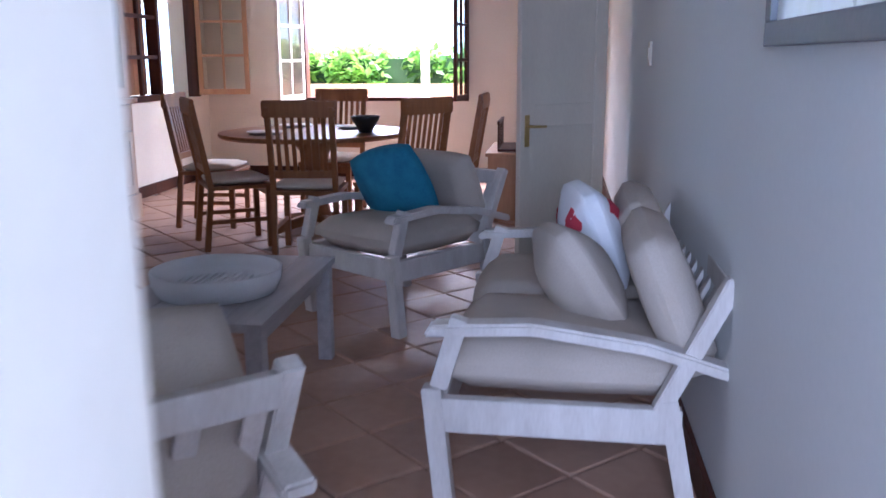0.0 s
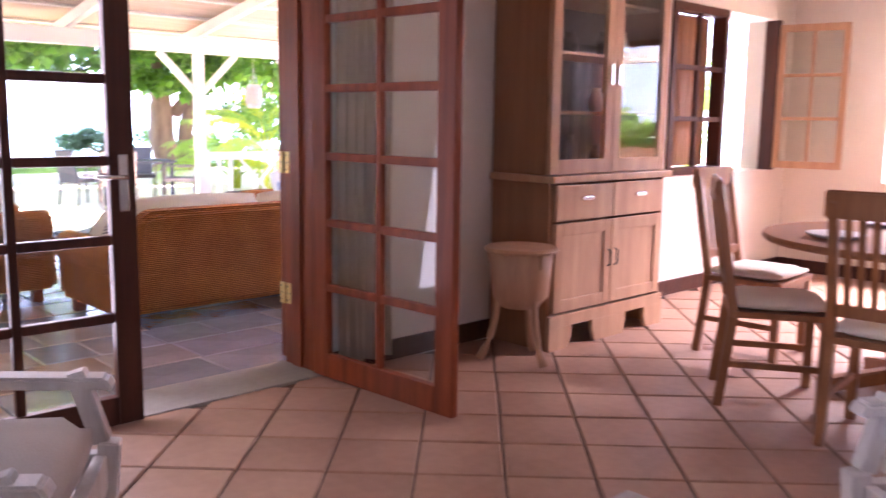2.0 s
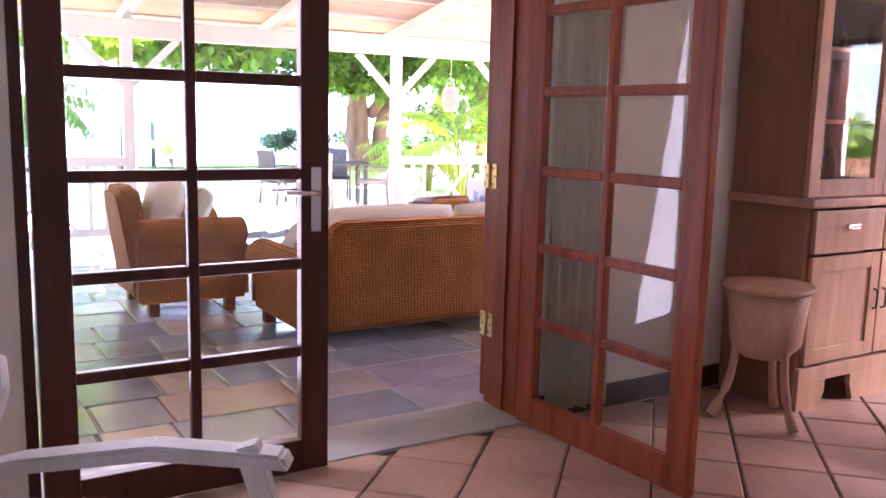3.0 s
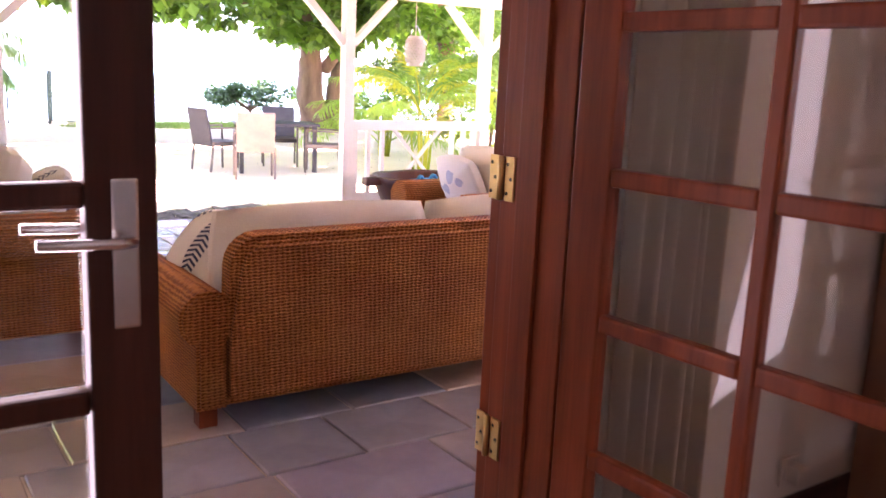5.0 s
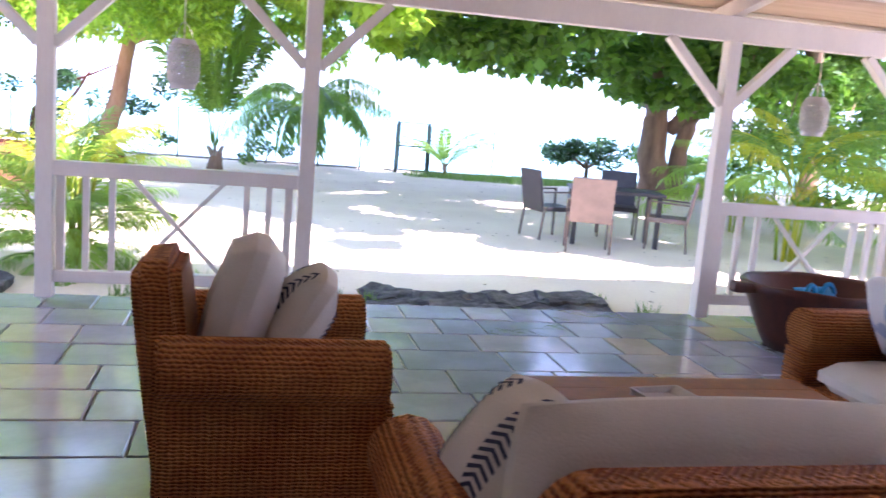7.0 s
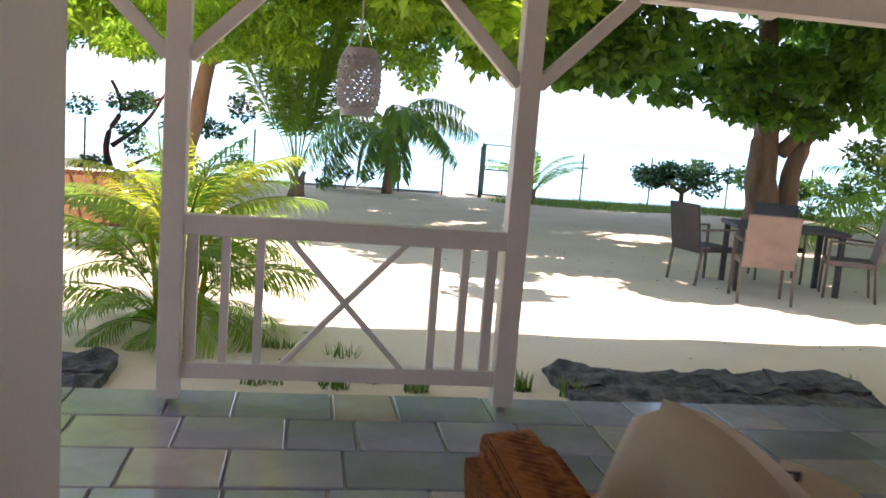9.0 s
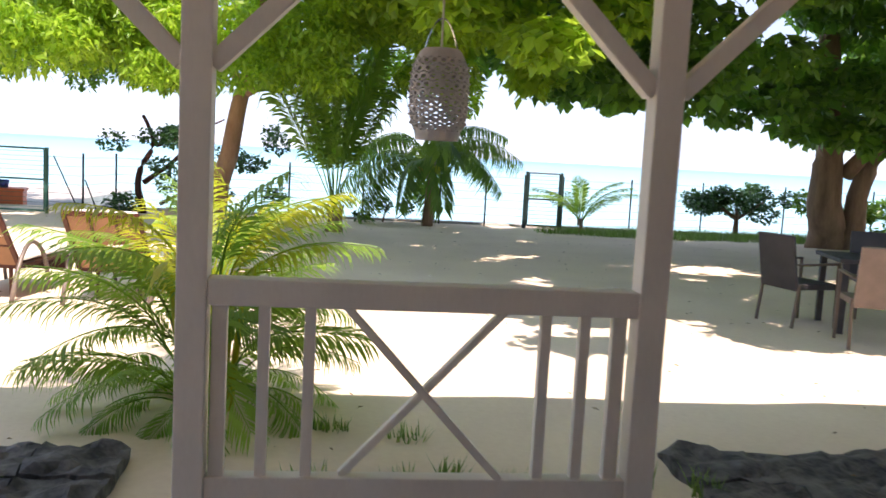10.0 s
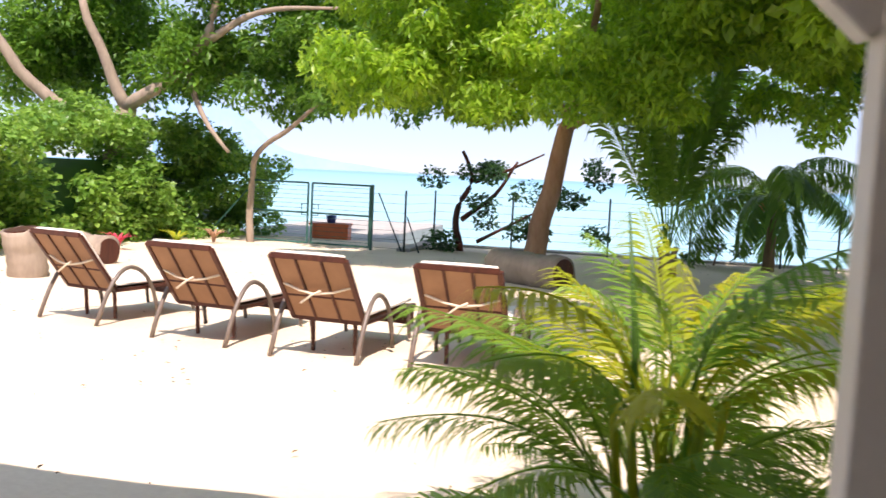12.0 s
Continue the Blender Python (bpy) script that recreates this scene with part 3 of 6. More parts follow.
# ---- doors ----
def glazed_leaf(name, label, w, m, mat, cols=2, rows=6, handle=None, rail0=0.15, z1=2.28, thick=0.042):
    """A glazed leaf hinged at x 0 and reaching to x w."""
    d = thing(name, label, "door", m, kind="structure")
    st = 0.105
    bot, pane_h = 0.145, 0.32
    z0 = 0.012
    top = bot + rows * pane_h
    part("stile", boxes((0, st, -thick / 2, thick / 2, z0, top + 0.13), bevel=0.005), mat, d)
    part("stile", boxes((w - st, w, -thick / 2, thick / 2, z0, top + 0.13), bevel=0.005), mat, d)
    part("bottom_rail", boxes((st, w - st, -thick / 2, thick / 2, z0, bot - 0.012), bevel=0.005), mat, d)
    part("top_rail", boxes((st, w - st, -thick / 2, thick / 2, top, top + 0.13), bevel=0.005), mat, d)
    cw = (w - 2 * st) / cols
    for c in range(1, cols):
        part("muntin", boxes((st + c * cw - 0.018, st + c * cw + 0.018, -thick / 2 + 0.004, thick / 2 - 0.004, bot - 0.012, top), bevel=0.007), mat, d)
    for r in range(1, rows):
        z = bot + r * pane_h
        for c in range(cols):
            part("muntin", boxes((st + c * cw + (0.018 if c else 0), st + (c + 1) * cw - (0.018 if c < cols - 1 else 0), -thick / 2 + 0.004, thick / 2 - 0.004, z - 0.02, z + 0.02), bevel=0.007), mat, d)
    for r in range(rows):
        for c in range(cols):
            bm = boxes((st + c * cw + 0.006, st + (c + 1) * cw - 0.006, -0.002, 0.002, bot + r * pane_h + 0.004, bot + (r + 1) * pane_h - 0.004))
            ob = part("pane", bm, M_GLASS, d)
            ob.visible_shadow = False
    if handle:
        for s in (-1, 1):
            h = part("lever_handle", boxes((handle - 0.02, handle + 0.02, s * thick / 2, s * (thick / 2 + 0.006), 0.90, 1.13), bevel=0.004), M_STEEL, d, "steel lever handle on a long plate")
            part("lever", tube([(handle, s * 0.02, 1.04), (handle, s * 0.065, 1.04), (handle - 0.02, s * 0.07, 1.04), (handle - 0.13, s * 0.07, 1.045)], 0.009), M_STEEL, h, smooth=True)
    return d


# closed leaf backlit: its shade is put into the darker wood colour
glazed_leaf("door_1", "closed hardwood glazed terrace door leaf in a shade-darkened tone", 0.965, pose(0.04, -5.79, 0), M_HARD_DARK, handle=0.915)
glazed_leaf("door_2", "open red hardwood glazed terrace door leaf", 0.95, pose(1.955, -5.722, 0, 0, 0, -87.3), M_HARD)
fr = thing("door_frame_terrace", "red hardwood frame of the terrace door", "door frame", kind="structure")
part("jamb", boxes((1.958, 2.002, -5.69, WY1 + 0.01, 0, 2.24), bevel=0.004), M_HARD, fr)
part("stop", boxes((1.944, 1.957, -5.60, -5.52, 0.008, 2.2), bevel=0.003), M_HARD, fr)
# left jamb and head use the darker wood as their shade
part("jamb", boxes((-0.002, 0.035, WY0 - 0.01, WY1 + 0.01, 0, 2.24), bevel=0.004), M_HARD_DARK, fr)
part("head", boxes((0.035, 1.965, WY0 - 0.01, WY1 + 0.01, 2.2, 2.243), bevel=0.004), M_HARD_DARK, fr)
part("threshold", boxes((0.035, 1.965, WY0 - 0.01, WY1 + 0.03, -0.01, 0.008), bevel=0.003), M_JETTY, fr, "worn grey stone door sill")
# hinges on the outer edge of the jamb carry the shutter
for z in (0.38, 1.06, 2.0):
    for y0, y1 in ((-5.498, -5.464), (-5.436, -5.402)):
        h = part("hinge", boxes((1.951, 1.957, y0, y1, z - 0.055, z + 0.055), bevel=0.001), M_BRASS, fr, "brass butt hinge")
        for dz in (-0.036, 0.0, 0.036):
            part("screw", lathe([(0.001, 0.0), (0.005, 0.0), (0.004, 0.002), (0.001, 0.002)], 10), M_DARK_IRON, h).matrix_basis = pose(1.951, (y0 + y1) / 2 + (0.008 if dz else -0.006), z + dz, 0, -90, 0)
    part("knuckle", tube([(1.948, -5.45, z - 0.055), (1.948, -5.45, z + 0.055)], 0.008), M_BRASS, fr, "brass hinge knuckle", smooth=True)


def louvre_panel(name, label, m, w, z0, z1, mat):
    s = thing(name, label, "shutter", m, kind="structure")
    part("stile", boxes((0, 0.06, -0.02, 0.02, z0, z1), bevel=0.004), mat, s)
    part("stile", boxes((w - 0.06, w, -0.02, 0.02, z0, z1), bevel=0.004), mat, s)
    for z in (z0, (z0 + z1) / 2 - 0.04, z1 - 0.08):
        part("rail", boxes((0.06, w - 0.06, -0.018, 0.018, z, z + 0.08), bevel=0.004), mat, s)
    bm0 = boxes((0.06, w - 0.06, -0.018, 0.018, -0.004, 0.004), m=Matrix.Rotation(radians(38), 4, "X"))
    me = bpy.data.meshes.new("slat")
    bm0.to_mesh(me)
    bm0.free()
    me.materials.append(mat)
    z = z0 + 0.1
    while z < z1 - 0.09:
        if abs(z - (z0 + z1) / 2) > 0.055:
            o = new("slat", me)
            o.parent, o.location = s, (0, 0, z)
        z += 0.03
    return s


louvre_panel("shutter_1", "red-brown louvred shutter folded back outside", pose(1.965, -5.415, 0, 0, 0, 3), 0.9, 0.03, 2.2, M_HARD)


def drape(x0, x1, y, z0, z1):
    """A gathered curtain with soft vertical folds and a hem."""
    bm = bmesh.new()
    n, m = 64, 14
    rows = []
    for j in range(m + 1):
        z = z0 + (z1 - z0) * j / m
        row = []
        for i in range(n + 1):
            t = i / n
            f = 0.020 * math.sin(t * 38 + 0.5 * math.sin(z * 2.1)) + 0.010 * math.sin(t * 17 + z * 0.7)
            row.append(bm.verts.new((x0 + (x1 - x0) * t + 0.006 * math.sin(z * 3 + t * 9), y + f * (1.0 - 0.3 * j / m), z)))
        rows.append(row)
    for a, c in zip(rows, rows[1:]):
        for i in range(n):
            bm.faces.new((a[i], a[i + 1], c[i + 1], c[i]))
    bmesh.ops.solidify(bm, geom=list(bm.faces), thickness=0.003)
    t = thing("curtain", "tan cotton curtain hanging in folds beside the door", "curtain")
    part("cloth", bm, M_TAN_CLOTH, t, smooth=True)
    part("rod", tube([(x0 - 0.02, y, z1 - 0.01), (x1 + 0.9, y, z1 - 0.01)], 0.012, 10), M_HARD_DARK, t, "dark wooden curtain rod", True)
    for x in (x0, x1 + 0.86):
        part("bracket", boxes((x - 0.012, x + 0.012, y, WY0, z1 - 0.025, z1 + 0.005), bevel=0.003), M_HARD_DARK, t)


drape(2.03, 2.37, -5.81, 0.05, 2.3)
so = thing("wall_socket", "white plastic wall socket with a plug", "socket", pose(2.86, WY0, 0.2))
part("plate", boxes((-0.045, 0.045, -0.012, -0.001, -0.045, 0.045), bevel=0.004), M_PAINT, so)
part("plug", boxes((-0.025, 0.025, -0.055, -0.012, -0.03, 0.025), bevel=0.008), M_PAINT, so, "white plug")
# ---- indoor things ----


def rounded(w, h, r, n=5, top_only=True):
    """Outline w wide from z 0 to h with rounded top corners."""
    pts = [(-w / 2, 0), (w / 2, 0)]
    for i in range(n + 1):
        a = math.pi / 2 * i / n
        pts.append((w / 2 - r + r * math.cos(a), h - r + r * math.sin(a)))
    for i in range(n + 1):
        a = math.pi / 2 + math.pi / 2 * i / n
        pts.append((-w / 2 + r + r * math.cos(a), h - r + r * math.sin(a)))
    return pts


def pillow(label, m, mat, w=0.45, seed=0, spots=None, spot_mat=None, stripes=False):
    p = tagged(new("throw_pillow"), label, "pillow")
    p.empty_display_size = 0.1
    p.matrix_basis = m
    part("cover", cushion(w, w, 0.15, 0.85, 0.5, 12, 0.004, seed), mat, p, smooth=True)
    rng = random.Random(seed)

    def on_face(u, v, s):
        edge = max(abs(u), abs(v), 0.15)
        z = 0.075 * (1 - 0.72 * ((edge - 0.15) / 0.85) ** 2.2) * (1 + 0.5 * (1 - u * u) * (1 - v * v))
        return Vector((u * (1 - 0.125 * v * v) * w / 2, v * (1 - 0.125 * u * u) * w / 2, s * (z + 0.004)))

    if spots:
        for i in range(spots):
            u, v, r = rng.uniform(-0.6, 0.6), rng.uniform(-0.6, 0.6), rng.uniform(0.13, 0.24)
            for s in (-1, 1):
                bm = bmesh.new()
                mid = bm.verts.new(on_face(u, v, s))
                ring = [bm.verts.new(on_face(u + q * math.cos(a), v + q * math.sin(a), s)) for a, q in [(2 * math.pi * j / 10, r * rng.uniform(0.7, 1.1)) for j in range(10)]]
                for a, b in zip(ring, ring[1:] + ring[:1]):
                    bm.faces.new((mid, a, b))
                part("printed_motif", bm, spot_mat, p, "printed motif")
    if stripes:
        for band in (-0.55, 0.45):
            for i in range(15):
                v = -0.84 + 0.115 * i
                for s in (-1, 1):
                    bm = bmesh.new()
                    for a, b in ((-0.17, 0.0), (0.0, 0.17)):
                        k0, k1 = 0.09 * (1 - abs(a) / 0.17), 0.09 * (1 - abs(b) / 0.17)
                        q = [on_face(band + a, v + k0, s), on_face(band + b, v + k1, s), on_face(band + b, v + k1 + 0.055, s), on_face(band + a, v + k0 + 0.055, s)]
                        bm.faces.new([bm.verts.new(c) for c in q])
                    part("stripe", bm, spot_mat, p, "dark woven chevron stripe")
    return p


def lounge_seat(name, label, cat, m, w, group="", cushions=1):
    """Whitewashed wooden easy chair or loveseat with bowed arms; faces +y."""
    t = thing(name, label, cat, m, group)
    hw, f, b = w / 2, 0.36, -0.36
    for s in (-1, 1):
        x = s * (hw - 0.03)
        part("front_leg", bar((x, f - 0.02, 0), (x, f + 0.02, 0.40), 0.06, 0.055), M_WHITEWASH, t)
        part("arm_support", bar((x, f + 0.0, 0.40), (x, f - 0.06, 0.60), 0.05, 0.05), M_WHITEWASH, t)
        part("back_leg", bar((x, b + 0.02, 0), (x, b + 0.10, 0.40), 0.055, 0.05), M_WHITEWASH, t)
        part("back_post", bar((x, b + 0.12, 0.36), (x, b - 0.055, 0.73), 0.05, 0.045), M_WHITEWASH, t)
        arm = [(-0.44, 0.49), (-0.2, 0.56), (0.1, 0.60), (0.38, 0.585), (0.40, 0.55), (0.1, 0.565), (-0.2, 0.525), (-0.44, 0.455)]
        bm = plate(arm, 0.075, Matrix.Translation((x, 0, 0)) @ Matrix.Rotation(radians(90), 4, "Z"))
        bmesh.ops.bevel(bm, geom=list(bm.edges), offset=0.008, segments=2, affect="EDGES")
        part("armrest", bm, M_WHITEWASH, t)
        part("side_rail", boxes((x - 0.02, x + 0.02, b + 0.06, f, 0.27, 0.37), bevel=0.005), M_WHITEWASH, t)
    part("front_rail", boxes((-hw + 0.06, hw - 0.06, f - 0.02, f + 0.015, 0.27, 0.37), bevel=0.005), M_WHITEWASH, t)
    part("back_rail", boxes((-hw + 0.055, hw - 0.055, b - 0.075, b - 0.04, 0.65, 0.72), bevel=0.006), M_WHITEWASH, t)
    n = int(w / 0.13)
    for i in range(n):
        x = -hw + 0.1 + (w - 0.2) * i / max(1, n - 1)
        part("back_slat", bar((x, b + 0.10, 0.36), (x, b - 0.05, 0.66), 0.05, 0.014, 0.003), M_WHITEWASH, t)
    cw = (w - 0.13) / cushions
    for i in range(cushions):
        x = -hw + 0.065 + cw * (i + 0.5)
        bm = cushion(cw, 0.68, 0.14, 0.12, 0.18, 9, 0.006, i)
        bmesh.ops.transform(bm, matrix=Matrix.Translation((x, 0.02, 0.435)), verts=bm.verts)
        part("seat_cushion", bm, M_CUSH, t, "beige cotton seat cushion", True)
        bm = cushion(cw, 0.42, 0.13, 0.16, 0.3, 9, 0.006, i + 4)
        bmesh.ops.transform(bm, matrix=Matrix.Translation((x, b + 0.085, 0.625)) @ Matrix.Rotation(radians(68), 4, "X"), verts=bm.verts)
        part("back_cushion", bm, M_CUSH, t, "beige cotton back cushion", True)
    return t


lounge_seat("loveseat", "whitewashed wooden loveseat with beige cushions against wall", "loveseat", pose(0.43, -9.765, 0, 0, 0, -1), 1.38, cushions=2)
lounge_seat("armchair", "whitewashed wooden armchair with beige cushions and blue pillow", "armchair", pose(1.85, -8.91, 0, 0, 0, 54), 0.72, "easy chairs")
lounge_seat("armchair", "whitewashed wooden armchair standing by the glazed door", "armchair", pose(-0.11, -7.04, 0, 0, 0, -122), 0.76, "easy chairs")
lounge_seat("armchair", "whitewashed wooden armchair with its slatted back towards the hall", "armchair", pose(-0.90, -8.69, 0, 0, 0, -46), 0.72, "easy chairs")
pillow("white cotton pillow with red print on the loveseat", pose(0.64, -9.84, 0.665, 70, 0, 12), M_WHITE_CLOTH, 0.40, 3, 14, M_RED)
pillow("beige cotton pillow leaning on the loveseat", pose(0.26, -9.78, 0.60, 58, 8, 14), M_CUSH, 0.40, 5)
pillow("blue patterned pillow on the armchair", pose(1.93, -8.86, 0.645, 68, 14, 62), M_BLUE_CLOTH, 0.44, 9)
pillow("blue pillow in the armchair by the door", pose(-0.31, -6.96, 0.66, 66, 0, -118), M_BLUE_CLOTH, 0.44, 11)


def coffee_table_indoor():
    t = thing("coffee_table", "grey washed wooden coffee table with a white tray", "coffee table", pose(0.60, -8.46, 0, 0, 0, 1))
    for i in range(4):
        y = -0.3 + 0.15 * i
        part("top_board", boxes((-0.5, 0.5, y + 0.001, y + 0.149, 0.42, 0.45), bevel=0.003), M_GREYWOOD, t)
    part("apron", boxes((-0.45, 0.45, -0.26, -0.235, 0.35, 0.42), bevel=0.003), M_GREYWOOD, t)
    part("apron", boxes((-0.45, 0.45, 0.235, 0.26, 0.35, 0.42), bevel=0.003), M_GREYWOOD, t)
    for x in (-0.45, 0.45):
        for y in (-0.26, 0.26):
            part("leg", boxes((x - 0.03, x + 0.03, y - 0.03, y + 0.03, 0, 0.42), bevel=0.005), M_GREYWOOD, t)
    b = thing("round_tray", "round white openwork tray on the coffee table", "tray", pose(0.50, -8.46, 0.451))
    part("rim", lathe([(0.17, 0.0), (0.215, 0.0), (0.235, 0.04), (0.24, 0.085), (0.232, 0.088), (0.224, 0.045), (0.205, 0.012), (0.17, 0.012)], 36), M_WHITE_CLOTH, b, smooth=True)
    # dark disc paints the shade seen in the lattice gaps
    part("base", lathe([(0.001, 0.002), (0.18, 0.002), (0.18, 0.008), (0.001, 0.008)], 36), M_FRAME_GREY, b)
    for i in range(-7, 8):
        h = math.sqrt(max(0.0, 0.19 ** 2 - (i * 0.025) ** 2))
        part("lattice", bar((i * 0.025, -h, 0.014), (i * 0.025, h, 0.014), 0.009, 0.006, 0), M_WHITE_CLOTH, b)
        part("lattice", bar((-h, i * 0.025, 0.018), (h, i * 0.025, 0.018), 0.009, 0.006, 0), M_WHITE_CLOTH, b)


coffee_table_indoor()


def display_cabinet():
    c = thing("display_cabinet", "pale wooden display cabinet with glazed upper doors", "cabinet", pose(3.17, -6.22, 0))
    W, D = 1.14, 0.445
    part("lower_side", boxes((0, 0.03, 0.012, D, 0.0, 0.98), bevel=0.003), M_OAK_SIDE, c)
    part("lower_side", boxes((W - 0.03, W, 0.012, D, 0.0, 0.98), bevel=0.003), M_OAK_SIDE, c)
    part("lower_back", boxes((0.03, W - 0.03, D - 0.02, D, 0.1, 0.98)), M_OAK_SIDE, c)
    for x0, x1 in ((0, 0.17), (W / 2 - 0.14, W / 2 + 0.14), (W - 0.17, W)):
        part("foot", plate([(x0 - 0, 0), (x1, 0), (x1 + (0.03 if x1 < W else 0), 0.08), (x1 + (0.03 if x1 < W else 0), 0.13), (x0 - (0.03 if x0 > 0 else 0), 0.13), (x0 - (0.03 if x0 > 0 else 0), 0.08)], 0.028, Matrix.Translation((0, 0.0, 0))), M_OAK, c)
    part("plinth_rail", boxes((0, W, -0.014, 0.014, 0.13, 0.2), bevel=0.003), M_OAK, c)
    part("floor_panel", boxes((0.03, W - 0.03, 0.014, D, 0.16, 0.18)), M_OAK_SIDE, c)
    for i in range(2):
        x0 = 0.035 + i * (W - 0.07) / 2
        x1 = x0 + (W - 0.07) / 2 - 0.01
        d = part("door", boxes((x0, x0 + 0.07, -0.012, 0.012, 0.215, 0.72), (x1 - 0.07, x1, -0.012, 0.012, 0.215, 0.72), (x0 + 0.07, x1 - 0.07, -0.012, 0.012, 0.215, 0.285), (x0 + 0.07, x1 - 0.07, -0.012, 0.012, 0.65, 0.72), bevel=0.003), M_OAK, c)
        part("door_panel", boxes((x0 + 0.07, x1 - 0.07, -0.003, 0.008, 0.285, 0.65), bevel=0.002), M_OAK, d)
        hx = x1 - 0.03 if i == 0 else x0 + 0.03
        part("pull", tube([(hx, -0.012, 0.44), (hx, -0.032, 0.45), (hx, -0.032, 0.53), (hx, -0.012, 0.54)], 0.005), M_DARK_IRON, d, "dark metal pull", True)
        w = part("drawer", boxes((x0, x1, -0.014, 0.012, 0.735, 0.935), bevel=0.004), M_OAK, c)
        part("cup_handle", boxes(((x0 + x1) / 2 - 0.05, (x0 + x1) / 2 + 0.05, -0.035, -0.014, 0.845, 0.868), bevel=0.006), M_STEEL, w, "shiny metal handle")
    part("worktop", boxes((-0.025, W + 0.02, -0.035, D, 0.95, 0.99), bevel=0.006), M_OAK, c)
    y0 = 0.03
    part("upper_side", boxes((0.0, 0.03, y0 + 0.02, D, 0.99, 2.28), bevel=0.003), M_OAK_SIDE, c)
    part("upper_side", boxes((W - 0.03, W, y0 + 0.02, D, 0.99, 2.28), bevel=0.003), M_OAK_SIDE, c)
    # black colour here paints the dimness inside the cabinet
    part("upper_back", boxes((0.03, W - 0.03, D - 0.02, D, 0.99, 2.28)), M_BLACK, c, "cabinet back blackened as interior shade")
    part("cornice", boxes((-0.03, W + 0.03, -0.01, D, 2.28, 2.35), bevel=0.01), M_OAK, c)
    for z in (1.005, 1.33, 1.66, 1.97):
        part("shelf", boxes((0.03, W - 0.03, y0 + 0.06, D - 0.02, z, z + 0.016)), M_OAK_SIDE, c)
    for i in range(2):
        x0 = 0.0 + i * W / 2
        x1 = x0 + W / 2 - 0.004
        d = part("glazed_door", boxes((x0, x0 + 0.075, y0 - 0.014, y0 + 0.014, 0.995, 2.275), (x1 - 0.075, x1, y0 - 0.014, y0 + 0.014, 0.995, 2.275), (x0 + 0.075, x1 - 0.075, y0 - 0.014, y0 + 0.014, 0.995, 1.075), (x0 + 0.075, x1 - 0.075, y0 - 0.014, y0 + 0.014, 2.17, 2.275), bevel=0.003), M_OAK, c)
        g = part("pane", boxes((x0 + 0.075, x1 - 0.075, y0 - 0.002, y0 + 0.002, 1.075, 2.17)), M_GLASS, d)
        g.visible_shadow = False
        hx = x1 - 0.035 if i == 0 else x0 + 0.035
        part("latch", boxes((hx - 0.012, hx + 0.012, y0 - 0.03, y0 - 0.014, 1.5, 1.62), bevel=0.004), M_STEEL, d, "metal latch")
    rng = random.Random(2)
    for z, xs in ((1.986, (0.22, 0.78)), (1.676, (0.2, 0.42, 0.75, 0.95)), (1.346, (0.25, 0.7, 0.9)), (1.021, (0.18, 0.45, 0.72, 0.92))):
        for x in xs:
            r, h = rng.uniform(0.035, 0.06), rng.uniform(0.1, 0.2)
            mat = M_BLUE_CLOTH if z > 1.9 else rng.choice((M_BLACK, M_WHITE_CLOTH, M_STEEL))
            v = tagged(new("vase"), "blue glazed vase on a cabinet shelf" if z > 1.9 else "small ornament on a cabinet shelf", "vase" if z > 1.9 else "ornament")
            v.matrix_basis = pose(3.17 + x, -6.22 + 0.24, z)
            part("body", lathe([(0.001, 0), (r * 0.6, 0), (r, h * 0.4), (r * 0.75, h * 0.75), (r * 0.5, h * 0.85), (r * 0.6, h), (r * 0.5, h), (r * 0.4, h * 0.86), (0.001, h * 0.3)], 16), mat, v, smooth=True)


display_cabinet()


def plant_stand():
    t = thing("plant_stand", "pale wooden stand with curved legs beside the cabinet", "stool", pose(2.93, -6.22, 0))
    part("top", lathe([(0.001, 0.60), (0.19, 0.60), (0.2, 0.612), (0.19, 0.625), (0.001, 0.625)], 28), M_OAK, t, smooth=False)
    part("bowl", lathe([(0.10, 0.30), (0.15, 0.36), (0.175, 0.6), (0.165, 0.6), (0.14, 0.37), (0.001, 0.31)], 20), M_OAK, t, smooth=True)
    for i in range(3):
        a = radians(20 + 120 * i)
        c, s = math.cos(a), math.sin(a)
        part("leg", tube(arc((0.17 * c, 0.17 * s, 0.6), (0.06 * c, 0.06 * s, 0.28), (0.21 * c, 0.21 * s, 0.012), 9), [0.02] * 4 + [0.018] * 3 + [0.02, 0.022, 0.024]), M_OAK, t, smooth=True)


plant_stand()


